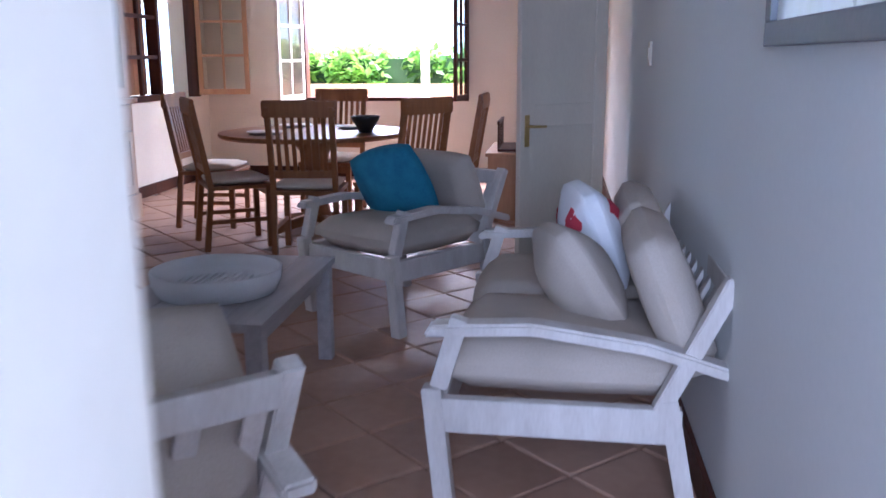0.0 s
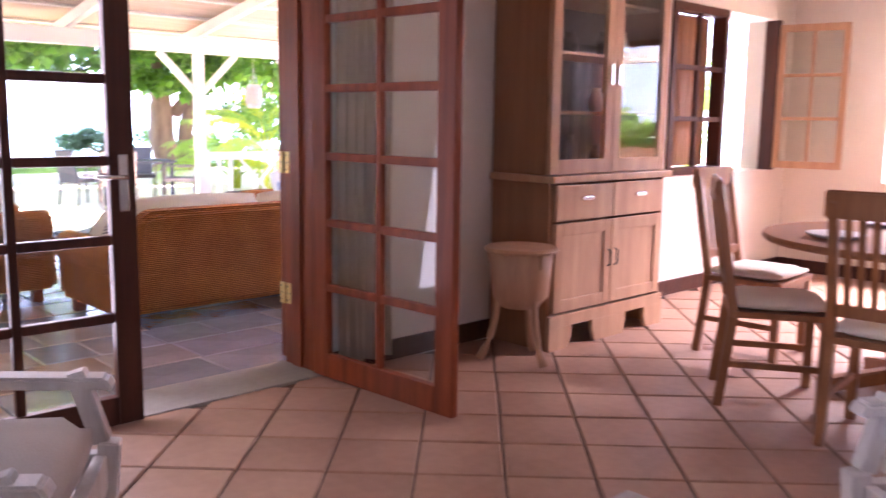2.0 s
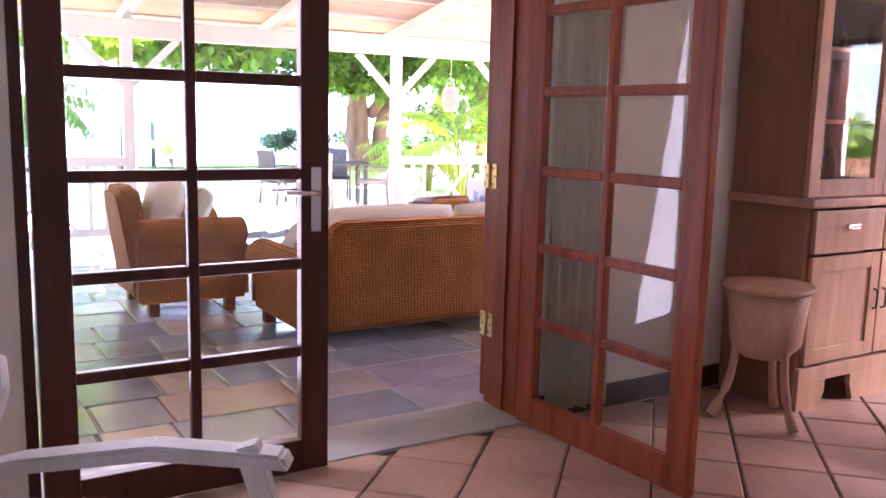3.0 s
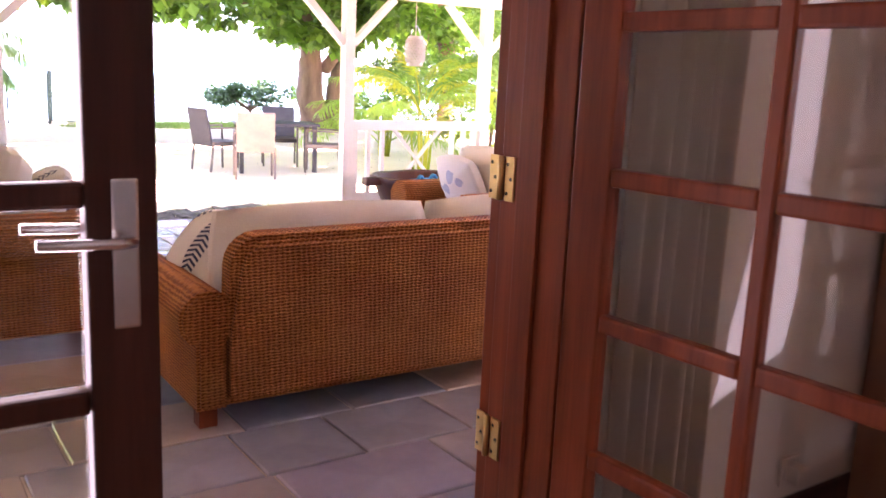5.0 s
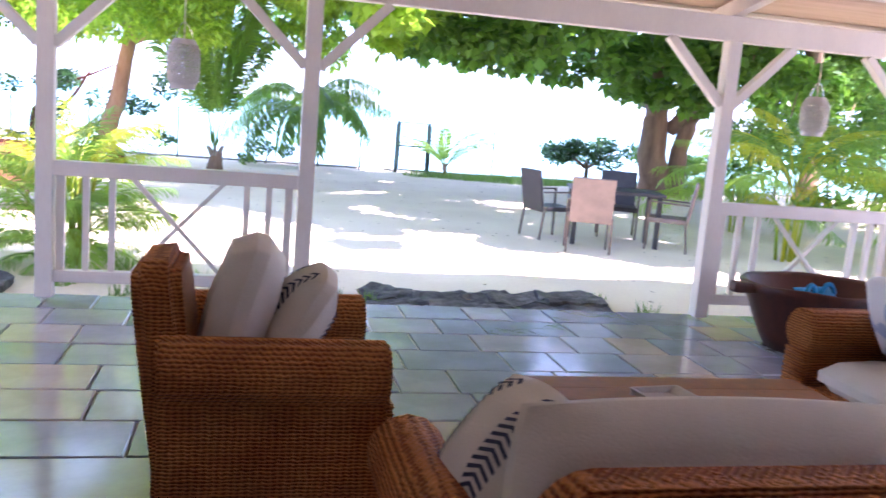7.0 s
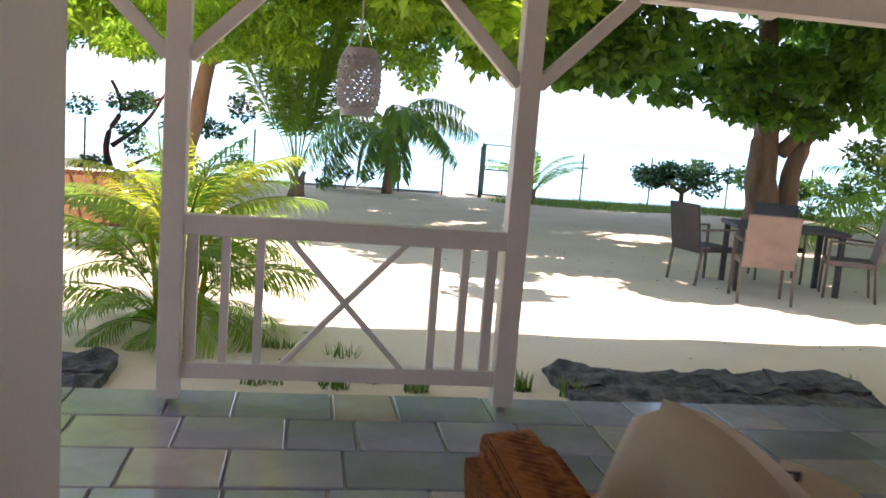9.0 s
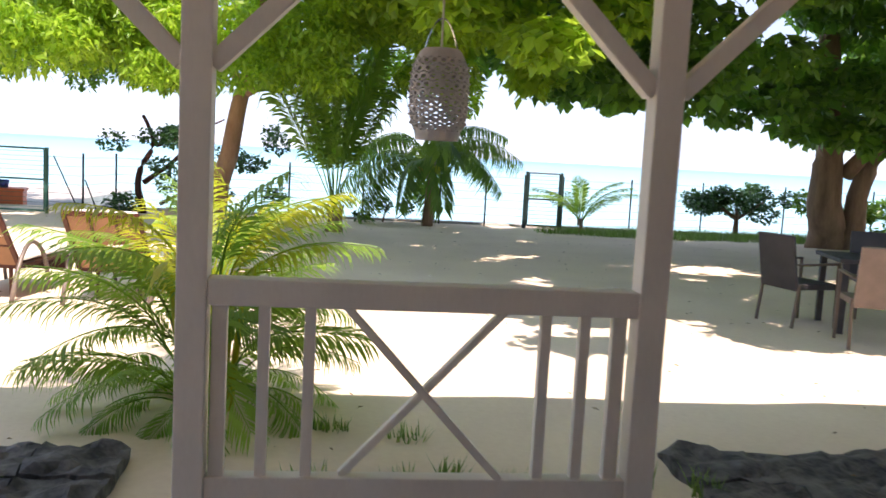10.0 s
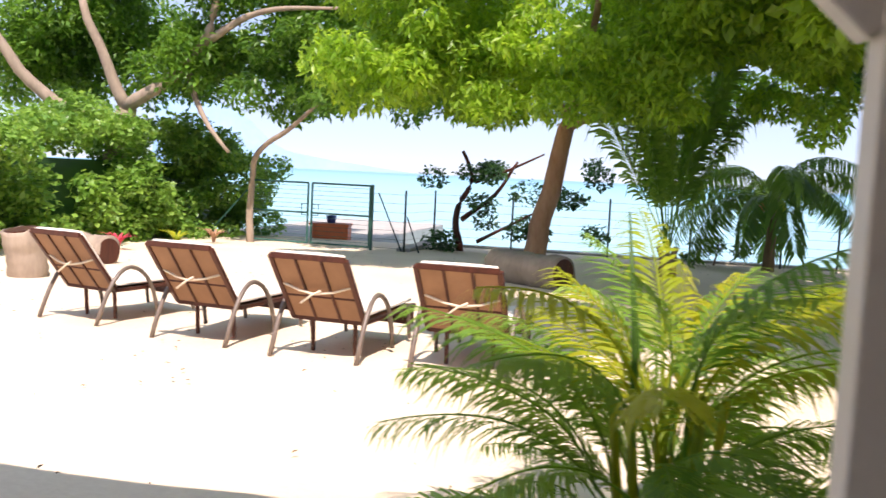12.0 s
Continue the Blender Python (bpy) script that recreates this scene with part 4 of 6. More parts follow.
def dining_chair(m):
    t = thing("dining_chair", "orange teak dining chair with slatted back and pale pad", "chair", m, "chairs round the dining table")
    for s in (-1, 1):
        x = s * 0.205
        part("front_leg", boxes((x - 0.02, x + 0.02, 0.18, 0.22, 0, 0.44), bevel=0.004), M_TEAK, t)
        part("back_leg", bar((x, -0.24, 0), (x, -0.19, 0.45), 0.036, 0.04), M_TEAK, t)
        part("back_post", bar((x, -0.19, 0.43), (x, -0.29, 1.0), 0.036, 0.04), M_TEAK, t)
        part("side_stretcher", bar((x, -0.21, 0.2), (x, 0.2, 0.2), 0.022, 0.03), M_TEAK, t)
    part("seat", boxes((-0.23, 0.23, -0.21, 0.23, 0.42, 0.45), bevel=0.006), M_TEAK, t)
    bm = cushion(0.43, 0.42, 0.05, 0.15, 0.2, 6, 0.003, 1)
    bmesh.ops.transform(bm, matrix=Matrix.Translation((0, 0.01, 0.475)), verts=bm.verts)
    part("seat_pad", bm, M_CREAM, t, "cream seat pad", True)
    part("top_rail", bar((-0.24, -0.288, 0.985), (0.24, -0.288, 0.985), 0.03, 0.11, 0.008), M_TEAK, t)
    part("lower_rail", bar((-0.19, -0.212, 0.56), (0.19, -0.212, 0.56), 0.022, 0.05), M_TEAK, t)
    part("front_rail", bar((-0.19, 0.2, 0.39), (0.19, 0.2, 0.39), 0.02, 0.06), M_TEAK, t)
    for i in range(7):
        x = -0.15 + 0.05 * i
        part("back_slat", bar((x, -0.216, 0.58), (x, -0.28, 0.94), 0.026, 0.012, 0.003), M_TEAK, t)
    return t


CH = dining_chair(pose(3.16, -8.04, 0, 0, 0, -84))
for x, y, rz in ((3.36, -7.42, -148), (4.08, -6.98, -176), (3.44, -8.60, -36), (4.02, -8.86, -2), (4.74, -7.78, 86)):
    copy_thing(CH, pose(x, y, 0, 0, 0, rz))


def dining_table():
    t = thing("dining_table", "round teak dining table with a pedestal base", "dining table", pose(3.93, -7.86, 0))
    part("tabletop", lathe([(0.001, 0.725), (0.70, 0.725), (0.715, 0.74), (0.71, 0.76), (0.001, 0.76)], 44), M_TEAK, t)
    part("pedestal", lathe([(0.001, 0.08), (0.12, 0.08), (0.09, 0.2), (0.07, 0.4), (0.11, 0.6), (0.2, 0.725), (0.001, 0.725)], 20), M_TEAK, t, smooth=True)
    for i in range(4):
        a = radians(45 + 90 * i)
        part("foot", bar((0.05 * math.cos(a), 0.05 * math.sin(a), 0.1), (0.4 * math.cos(a), 0.4 * math.sin(a), 0.035), 0.07, 0.07, 0.008), M_TEAK, t)
    b = tagged(mesh_object("bowl", lathe([(0.001, 0), (0.05, 0), (0.055, 0.02), (0.10, 0.09), (0.11, 0.12), (0.102, 0.12), (0.09, 0.09), (0.001, 0.025)], 24), M_BLACK, None, True), "dark wooden bowl on the dining table", "bowl")
    b.matrix_basis = pose(3.84, -8.28, 0.761)
    for x, y in ((3.62, -7.58), (4.3, -7.6), (4.2, -8.1)):
        p = tagged(mesh_object("plate", lathe([(0.001, 0), (0.09, 0), (0.135, 0.018), (0.132, 0.022), (0.088, 0.005), (0.001, 0.005)], 28), M_WHITE_CLOTH, None, True), "white dinner plate on the dining table", "plate", "plates")
        p.matrix_basis = pose(x, y, 0.761)


dining_table()


def white_door():
    d = thing("door_3", "open white panelled interior door with brass lever", "door", pose(3.02, -9.45, 0, 0, 0, -44), kind="structure")
    part("stile", boxes((0, 0.11, -0.02, 0.02, 0.01, 2.08), bevel=0.004), M_PAINT, d)
    part("stile", boxes((0.68, 0.79, -0.02, 0.02, 0.01, 2.08), bevel=0.004), M_PAINT, d)
    for z0, z1 in ((0.01, 0.22), (0.86, 1.0), (1.95, 2.08)):
        part("rail", boxes((0.11, 0.68, -0.02, 0.02, z0, z1), bevel=0.004), M_PAINT, d)
    for z0, z1 in ((0.22, 0.86), (1.0, 1.95)):
        part("panel", boxes((0.11, 0.68, -0.01, 0.01, z0, z1), bevel=0.003), M_PAINT, d)
    for s in (-1, 1):
        h = part("handle_plate", boxes((0.035, 0.075, s * 0.02, s * 0.026, 0.74, 0.94), bevel=0.003), M_BRASS, d, "brass handle plate")
        part("lever", tube([(0.055, s * 0.02, 0.87), (0.055, s * 0.065, 0.87), (0.18, s * 0.068, 0.865)], 0.009), M_BRASS, h, smooth=True)


white_door()


def chest():
    t = thing("chest", "pale wooden chest by the far wall", "chest", pose(4.9, -9.36, 0))
    part("body", boxes((-0.45, 0.45, -0.22, 0.22, 0.06, 0.52), bevel=0.006), M_OAK, t)
    part("lid", boxes((-0.47, 0.47, -0.24, 0.24, 0.52, 0.55), bevel=0.006), M_OAK, t)
    for x in (-0.4, 0.4):
        part("foot", boxes((x - 0.04, x + 0.04, -0.2, 0.2, 0, 0.06), bevel=0.004), M_OAK, t)
    b = thing("basket", "dark slatted basket on the chest", "basket", pose(4.85, -9.36, 0.55))
    part("base", boxes((-0.3, 0.3, -0.15, 0.15, 0, 0.02), bevel=0.003), M_HARD_DARK, b)
    for i in range(9):
        x = -0.28 + 0.07 * i
        for y in (-0.145, 0.145):
            part("slat", boxes((x - 0.014, x + 0.014, y - 0.006, y + 0.006, 0.02, 0.22), bevel=0.002), M_HARD_DARK, b)
    for y in (-0.145, 0.145):
        part("rail", boxes((-0.3, 0.3, y - 0.01, y + 0.01, 0.22, 0.245), bevel=0.003), M_HARD_DARK, b)


chest()


def window_set():
    w = thing("window_1", "wide open dark wooden window to the side terrace", "window", kind="structure")
    for b in ((RX1 - 0.02, RX1 + 0.12, W0, W0 + 0.05, 0.84, 2.1), (RX1 - 0.02, RX1 + 0.12, W1 - 0.05, W1, 0.84, 2.1), (RX1 - 0.02, RX1 + 0.12, W0 + 0.05, W1 - 0.05, 2.05, 2.1), (RX1 - 0.02, RX1 + 0.12, W0 + 0.05, W1 - 0.05, 0.84, 0.88)):
        part("window_frame", boxes(b, bevel=0.004), M_HARD_DARK, w)
    for nm, m, mat, ww in (("window_2", pose(RX1 - 0.03, W1 - 0.02, 0.86, 0, 0, 172), M_PAINT, 0.62), ("window_3", pose(RX1 - 0.03, W0 + 0.02, 0.86, 0, 0, 172), M_HARD_DARK, 0.5), ("window_4", pose(6.72, WY0 - 0.02, 0.92, 0, 0, -78), M_OAK, 0.55)):
        c = thing(nm, "open glazed casement sash with small panes", "window", m, kind="structure")
        part("sash", boxes((0, 0.05, -0.018, 0.018, 0, 1.2), (ww - 0.05, ww, -0.018, 0.018, 0, 1.2), (0.05, ww - 0.05, -0.018, 0.018, 0, 0.06), (0.05, ww - 0.05, -0.018, 0.018, 1.14, 1.2), bevel=0.003), mat, c)
        part("muntin", boxes((ww / 2 - 0.012, ww / 2 + 0.012, -0.014, 0.014, 0.06, 1.14), bevel=0.003), mat, c)
        for z in (0.42, 0.78):
            part("muntin", boxes((0.05, ww / 2 - 0.012, -0.014, 0.014, z - 0.014, z + 0.014), (ww / 2 + 0.012, ww - 0.05, -0.014, 0.014, z - 0.014, z + 0.014), bevel=0.003), mat, c)
        g = part("pane", boxes((0.05, ww - 0.05, -0.002, 0.002, 0.06, 1.14)), M_GLASS, c)
        g.visible_shadow = False
    w = thing("window_5", "dark framed window with orange wooden shutters closed", "window", pose(5.05, WY0, 0.9), kind="structure")
    for b in ((0, 0.06, -0.02, 0.1, 0, 1.26), (0.74, 0.8, -0.02, 0.1, 0, 1.26), (1.64, 1.7, -0.02, 0.1, 0, 1.26), (0.06, 0.74, -0.02, 0.1, 1.2, 1.26), (0.06, 0.74, -0.02, 0.1, 0, 0.06), (0.38, 0.42, -0.005, 0.03, 0.06, 1.2)):
        part("window_frame", boxes(b, bevel=0.003), M_HARD_DARK, w)
    for z in (0.42, 0.8):
        for x0, x1 in ((0.06, 0.38), (0.42, 0.74)):
            part("muntin", boxes((x0, x1, -0.005, 0.03, z - 0.018, z + 0.018), bevel=0.003), M_HARD_DARK, w)
    for i in range(5):
        part("shutter_board", boxes((0.06 + 0.136 * i, 0.06 + 0.136 * (i + 1) - 0.004, 0.12, 0.15, 0.06, 1.2), bevel=0.003), M_TEAK, w)


window_set()
pf = thing("picture", "pale landscape picture in a grey frame on wall", "picture", pose(-0.95, RY0 + 0.016, 1.31))
for b in ((-0.42, 0.42, -0.014, 0.016, 0, 0.05), (-0.42, 0.42, -0.014, 0.016, 0.75, 0.8), (-0.42, -0.37, -0.014, 0.016, 0.05, 0.75), (0.37, 0.42, -0.014, 0.016, 0.05, 0.75)):
    part("frame", boxes(b, bevel=0.004), M_FRAME_GREY, pf)
part("print", boxes((-0.37, 0.37, -0.014, 0.002, 0.05, 0.75)), M_PICTURE, pf, "pale green and white landscape print")
sw = thing("light_switch", "white plastic light switch on the wall", "switch", pose(2.1, RY0 + 0.001, 1.25))
part("plate", boxes((-0.04, 0.04, 0, 0.012, 0, 0.12), bevel=0.004), M_PAINT, sw)
part("rocker", boxes((-0.02, 0.02, 0.012, 0.018, 0.03, 0.09), bevel=0.002), M_PAINT, sw)
# ---- terrace things ----


def rattan_seat(name, label, cat, m, w, d, back_h, arm_h, cushions, group="", lean=4):
    """Rattan sofa or armchair with rolled arms; faces +y, back at -y."""
    t = thing(name, label, cat, m, group)
    hw, hd = w / 2, d / 2
    aw = 0.15
    bm = boxes((-hw + aw, hw - aw, -hd + 0.12, hd - 0.01, 0.09, 0.30), bevel=0.02, seg=3)
    part("base", bm, M_RATTAN, t)
    bm = plate(rounded(w - 0.30, back_h - 0.09, 0.12), 0.15, Matrix.Translation((0, -hd + 0.08, 0.09)) @ Matrix.Rotation(radians(lean), 4, "X"))
    bmesh.ops.bevel(bm, geom=[e for e in bm.edges if abs(e.verts[0].co.y - e.verts[1].co.y) < 0.03], offset=0.035, segments=3, affect="EDGES")
    part("backrest", bm, M_RATTAN, t, smooth=False)
    for s in (-1, 1):
        prof = [(-0.055, 0.09), (0.055, 0.09), (0.055, arm_h - 0.19)]
        for i in range(11):
            a = radians(-50 + 280 * i / 10)
            prof.append((0.01 * s + 0.108 * math.cos(a), arm_h - 0.105 + 0.105 * math.sin(a)))
        prof.append((-0.055, arm_h - 0.19))
        bm = plate(prof, d - 0.005, Matrix.Translation((s * (hw - 0.085), 0.0, 0)))
        bmesh.ops.bevel(bm, geom=[e for e in bm.edges if abs(e.verts[0].co.y - e.verts[1].co.y) < 0.03], offset=0.012, segments=2, affect="EDGES", clamp_overlap=True)
        bmesh.ops.recalc_face_normals(bm, faces=bm.faces)
        part("arm", bm, M_RATTAN, t)
        for y in (-hd + 0.1, hd - 0.1):
            part("foot", boxes((s * (hw - 0.09) - 0.035, s * (hw - 0.09) + 0.035, y - 0.035, y + 0.035, 0, 0.1), bevel=0.006), M_HARD, t, "reddish wooden block foot")
        n = 14
        for i in range(n):
            z = 0.13 + (arm_h - 0.30) * i / n
            part("wrap_strand", tube([(s * (hw - 0.085) - 0.07, hd + 0.004, z), (s * (hw - 0.085) + 0.07, hd + 0.004, z)], 0.012, 6), M_RATTAN, t, smooth=True)
    cw = (w - 2 * aw - 0.06) / cushions
    for i in range(cushions):
        x = -hw + aw + 0.03 + cw * (i + 0.5)
        bm = cushion(cw + 0.01, d - 0.2, 0.15, 0.1, 0.15, 8, 0.006, i + 2)
        bmesh.ops.transform(bm, matrix=Matrix.Translation((x, 0.07, 0.355)), verts=bm.verts)
        part("seat_cushion", bm, M_CREAM, t, "cream cotton seat cushion", True)
        bm = cushion(cw + 0.02, 0.50, 0.17, 0.16, 0.3, 9, 0.008, i + 5)
        bmesh.ops.transform(bm, matrix=Matrix.Translation((x, -hd + 0.265 - 0.4 * math.tan(radians(lean - 4)), back_h - 0.19)) @ Matrix.Rotation(radians(82 - lean), 4, "X"), verts=bm.verts)
        part("back_cushion", bm, M_CREAM, t, "cream cotton back cushion", True)
    return t


rattan_seat("rattan_sofa", "brown rattan sofa with cream cushions and rolled arms", "sofa", pose(2.69, -3.83, 0), 2.3, 0.9, 0.725, 0.53, 2)
rattan_seat("rattan_armchair", "brown rattan armchair with cream cushions facing the table", "armchair", pose(1.265, -2.71, 0, 0, 0, -90), 0.80, 0.70, 0.84, 0.635, 1, "terrace armchairs", 8)
rattan_seat("rattan_armchair", "brown rattan armchair with cream cushions by the railing", "armchair", pose(3.95, -2.66, 0, 0, 0, 92), 0.86, 0.74, 0.82, 0.63, 1, "terrace armchairs", 8)
pillow("cream and navy striped pillow on the sofa", pose(1.79, -3.74, 0.55, 50, 0, -80), M_CREAM, 0.40, 21, None, M_STRIPE, True)
pillow("striped pillow on the rattan armchair", pose(1.33, -2.73, 0.62, 56, 0, -90), M_CREAM, 0.42, 23, None, M_STRIPE, True)
pillow("white pillow with pale blue flowers on the armchair", pose(3.90, -2.58, 0.62, 64, 0, 90), M_WHITE_CLOTH, 0.42, 25, 5, M_PRINT)
pillow("white pillow with pale blue flowers on the sofa", pose(3.4, -3.86, 0.58, 62, 0, 40), M_WHITE_CLOTH, 0.42, 27, 5, M_PRINT)


def terrace_table():
    t = thing("coffee_table", "orange teak coffee table with curved legs on slate", "coffee table", pose(2.72, -3.02, 0))
    for i in range(5):
        y = -0.33 + 0.132 * i
        part("top_board", boxes((-0.58, 0.58, y + 0.0005, y + 0.1315, 0.385, 0.42), bevel=0.002), M_TEAK, t)
    for y in (-0.26, 0.26):
        part("apron", boxes((-0.5, 0.5, y - 0.012, y + 0.012, 0.29, 0.385), bevel=0.003), M_TEAK, t)
    for x in (-0.5, 0.5):
        part("apron", boxes((x - 0.012, x + 0.012, -0.248, 0.248, 0.29, 0.385), bevel=0.003), M_TEAK, t)
        for y in (-0.27, 0.27):
            sx = 1 if x > 0 else -1
            part("leg", tube(arc((x, y, 0.38), (x + sx * 0.09, y, 0.2), (x - sx * 0.01, y, 0.012), 7), [0.04, 0.045, 0.045, 0.04, 0.034, 0.03, 0.028, 0.032], 8), M_HARD, t, smooth=True)
    a = thing("ashtray", "square pale ceramic ashtray on the terrace table", "ashtray", pose(2.6, -2.98, 0.421, 0, 0, 8))
    part("dish", plate([(-0.07, 0), (0.07, 0), (0.1, 0.035), (0.09, 0.035), (0.062, 0.012), (-0.062, 0.012), (-0.09, 0.035), (-0.1, 0.035)], 0.15), M_LANTERN, a)
    for y in (-0.075, 0.075):
        part("side", boxes((-0.09, 0.09, y - 0.006, y + 0.006, 0.004, 0.034), bevel=0.003), M_LANTERN, a)


terrace_table()


def tub():
    t = thing("wooden_tub", "dark carved wooden tub with slippers near the railing", "tub", pose(4.82, -0.72, 0))
    bm = lathe([(0.001, 0.01), (0.26, 0.0), (0.31, 0.1), (0.42, 0.38), (0.455, 0.43), (0.44, 0.445), (0.405, 0.42), (0.3, 0.12), (0.001, 0.08)], 28)
    for v in bm.verts:
        v.co.x *= 1.12
        v.co += Vector((0, 0, 0.014 * noise.noise(v.co * 5)))
    part("body", bm, M_HARD_DARK, t, smooth=True)
    part("lug", boxes((-0.62, -0.46, -0.05, 0.05, 0.37, 0.44), bevel=0.02), M_HARD_DARK, t)
    for x, y, rz in ((-0.06, -0.05, 12), (0.1, 0.0, -10)):
        s = thing("slipper", "turquoise rubber slipper lying in the tub", "slipper", pose(4.82 + x, -0.72 + y, 0.36, 18, 0, rz), "slippers")
        bm = cushion(0.1, 0.26, 0.03, 0.5, 0.1, 5, 0)
        part("sole", bm, M_TURQ, s, smooth=True)
        part("strap", tube(arc((-0.045, 0.03, 0.01), (0, 0.06, 0.13), (0.045, 0.03, 0.01), 6), 0.016, 6), M_TURQ, s, smooth=True)


tub()


def deck_chair():
    t = thing("garden_chair", "folding teak garden chair with a white pad", "chair", pose(6.35, -1.55, 0, 0, 0, 125))
    for x in (-0.25, 0.25):
        part("leg", bar((x, 0.22, 0), (x, -0.18, 0.6), 0.03, 0.045), M_OAK, t)
        part("leg", bar((x * 0.9, -0.25, 0), (x * 0.9, 0.2, 0.44), 0.03, 0.045), M_OAK, t)
        part("back_post", bar((x, -0.18, 0.42), (x, -0.32, 0.92), 0.03, 0.045), M_OAK, t)
        part("armrest", bar((x * 1.05, 0.24, 0.62), (x * 1.05, -0.24, 0.62), 0.05, 0.025), M_OAK, t)
        part("arm_post", bar((x * 1.05, 0.2, 0.43), (x * 1.05, 0.2, 0.61), 0.03, 0.03), M_OAK, t)
    for i in range(5):
        z = 0.52 + 0.09 * i
        part("slat", bar((-0.24, -0.18 - 0.025 * (i + 1), z), (0.24, -0.18 - 0.025 * (i + 1), z), 0.014, 0.055), M_OAK, t)
    part("seat", boxes((-0.24, 0.24, -0.2, 0.24, 0.415, 0.44), bevel=0.004), M_OAK, t)
    bm = cushion(0.46, 0.42, 0.05, 0.2, 0.2, 6)
    bmesh.ops.transform(bm, matrix=Matrix.Translation((0, 0.02, 0.465)), verts=bm.verts)
    part("pad", bm, M_WHITE_CLOTH, t, "white seat pad", True)


deck_chair()


def lantern(x, z0, h):
    t = thing("hanging_lantern", "pierced grey ceramic lantern hanging from the beam", "lantern", pose(x, 0, z0), "hanging lanterns")
    R = 0.098
    bm = bmesh.new()
    rows, cols = 9, 18
    # wall cut by round holes: each cell a ring round an eight-sided hole
    prof = [0.80, 0.93, 0.99, 1.0, 1.0, 1.0, 1.0, 0.99, 0.93, 0.82]
    zs = [h * (0.10 + 0.80 * i / rows) for i in range(rows + 1)]
    for r in range(rows):
        for c in range(cols):
            off = 0.41421 * (r % 2)
            outer, inner = [], []
            for k in range(8):
                a = 2 * math.pi * (k + 0.5) / 8
                for lst, s in ((outer, None), (inner, 0.56)):
                    if s is None:
                        q = max(abs(math.cos(a)), abs(math.sin(a)))
                        u, v = 0.5 + 0.5 * math.cos(a) / q, 0.5 + 0.5 * math.sin(a) / q
                    else:
                        u, v = 0.5 + 0.5 * s * math.cos(a), 0.5 + 0.5 * s * math.sin(a)
                    z = zs[r] + (zs[r + 1] - zs[r]) * v
                    f = (r + v) / rows * (len(prof) - 1)
                    i0 = min(int(f), len(prof) - 2)
                    rad = R * (prof[i0] + (prof[i0 + 1] - prof[i0]) * (f - i0))
                    th = 2 * math.pi * (c + u + off) / cols
                    lst.append(bm.verts.new((rad * math.cos(th), rad * math.sin(th), z)))
            for k in range(8):
                bm.faces.new((outer[k], outer[(k + 1) % 8], inner[(k + 1) % 8], inner[k]))
    bmesh.ops.remove_doubles(bm, verts=bm.verts, dist=0.0012)
    geom = bmesh.ops.solidify(bm, geom=list(bm.faces), thickness=0.006)
    part("body", bm, M_LANTERN, t)
    part("foot_ring", lathe([(R * 0.66, 0), (R * 0.74, 0), (R * 0.80, h * 0.1), (R * 0.72, h * 0.1)], 24), M_LANTERN, t)
    part("neck_ring", lathe([(R * 0.82, h * 0.9), (R * 0.70, h * 0.97), (R * 0.6, h), (R * 0.52, h), (R * 0.72, h * 0.9)], 24), M_LANTERN, t)
    part("cord", tube([(0, 0, h * 0.98), (0, 0, 2.0 - z0)], 0.004, 5), M_ROPE, t)
    for s in (-1, 1):
        part("bail", tube(arc((s * R * 0.56, 0, h * 0.99), (s * R * 0.3, 0, h + 0.1), (0, 0, h + 0.1), 5), 0.003, 5), M_STEEL, t)


lantern(0.73, 1.365, 0.30)
lantern(5.12, 1.40, 0.28)


# ---- garden furniture ----
def resin_chair(label, m, mat):
    t = thing("garden_chair", label, "chair", m, "chairs round the garden table")
    for s in (-1, 1):
        x = s * 0.26
        part("front_leg", bar((x, 0.25, 0), (x, 0.24, 0.64), 0.028, 0.028), M_TUBE, t)
        part("back_leg", bar((x, -0.27, 0), (x, -0.22, 0.44), 0.028, 0.028), M_TUBE, t)
        part("armrest", bar((x, 0.25, 0.645), (x, -0.25, 0.63), 0.04, 0.022), M_TUBE, t)
    bm = boxes((-0.25, 0.25, -0.23, 0.26, 0.38, 0.44), bevel=0.012)
    part("seat", bm, mat, t)
    bm = boxes((-0.255, 0.255, -0.02, 0.02, 0.0, 0.55), bevel=0.014, m=Matrix.Translation((0, -0.235, 0.37)) @ Matrix.Rotation(radians(10), 4, "X"))
    part("backrest", bm, mat, t)
    return t


GZ = ground_z(4.8)
resin_chair("black woven resin chair at the garden table", pose(5.05, 5.25, GZ, 0, 0, -78), M_BLACK_MESH)
resin_chair("tan woven resin chair seen from behind", pose(5.2, 4.2, GZ + 0.01, 0, 0, -18), M_TAN_MESH)
resin_chair("black woven resin chair at the garden table", pose(6.25, 5.75, GZ, 0, 0, 160), M_BLACK_MESH)
resin_chair("tan woven resin chair at the table end", pose(6.45, 4.6, GZ, 0, 0, 62), M_TAN_MESH)
gt = thing("garden_table", "dark woven resin garden table on sand", "table", pose(5.85, 5.0, GZ, 0, 0, -15))
part("tabletop", boxes((-0.6, 0.6, -0.42, 0.42, 0.69, 0.73), bevel=0.006), M_BLACK_MESH, gt)
for x in (-0.53, 0.53):
    for y in (-0.36, 0.36):
        part("leg", boxes((x - 0.03, x + 0.03, y - 0.03, y + 0.03, 0, 0.69), bevel=0.004), M_BLACK_MESH, gt)


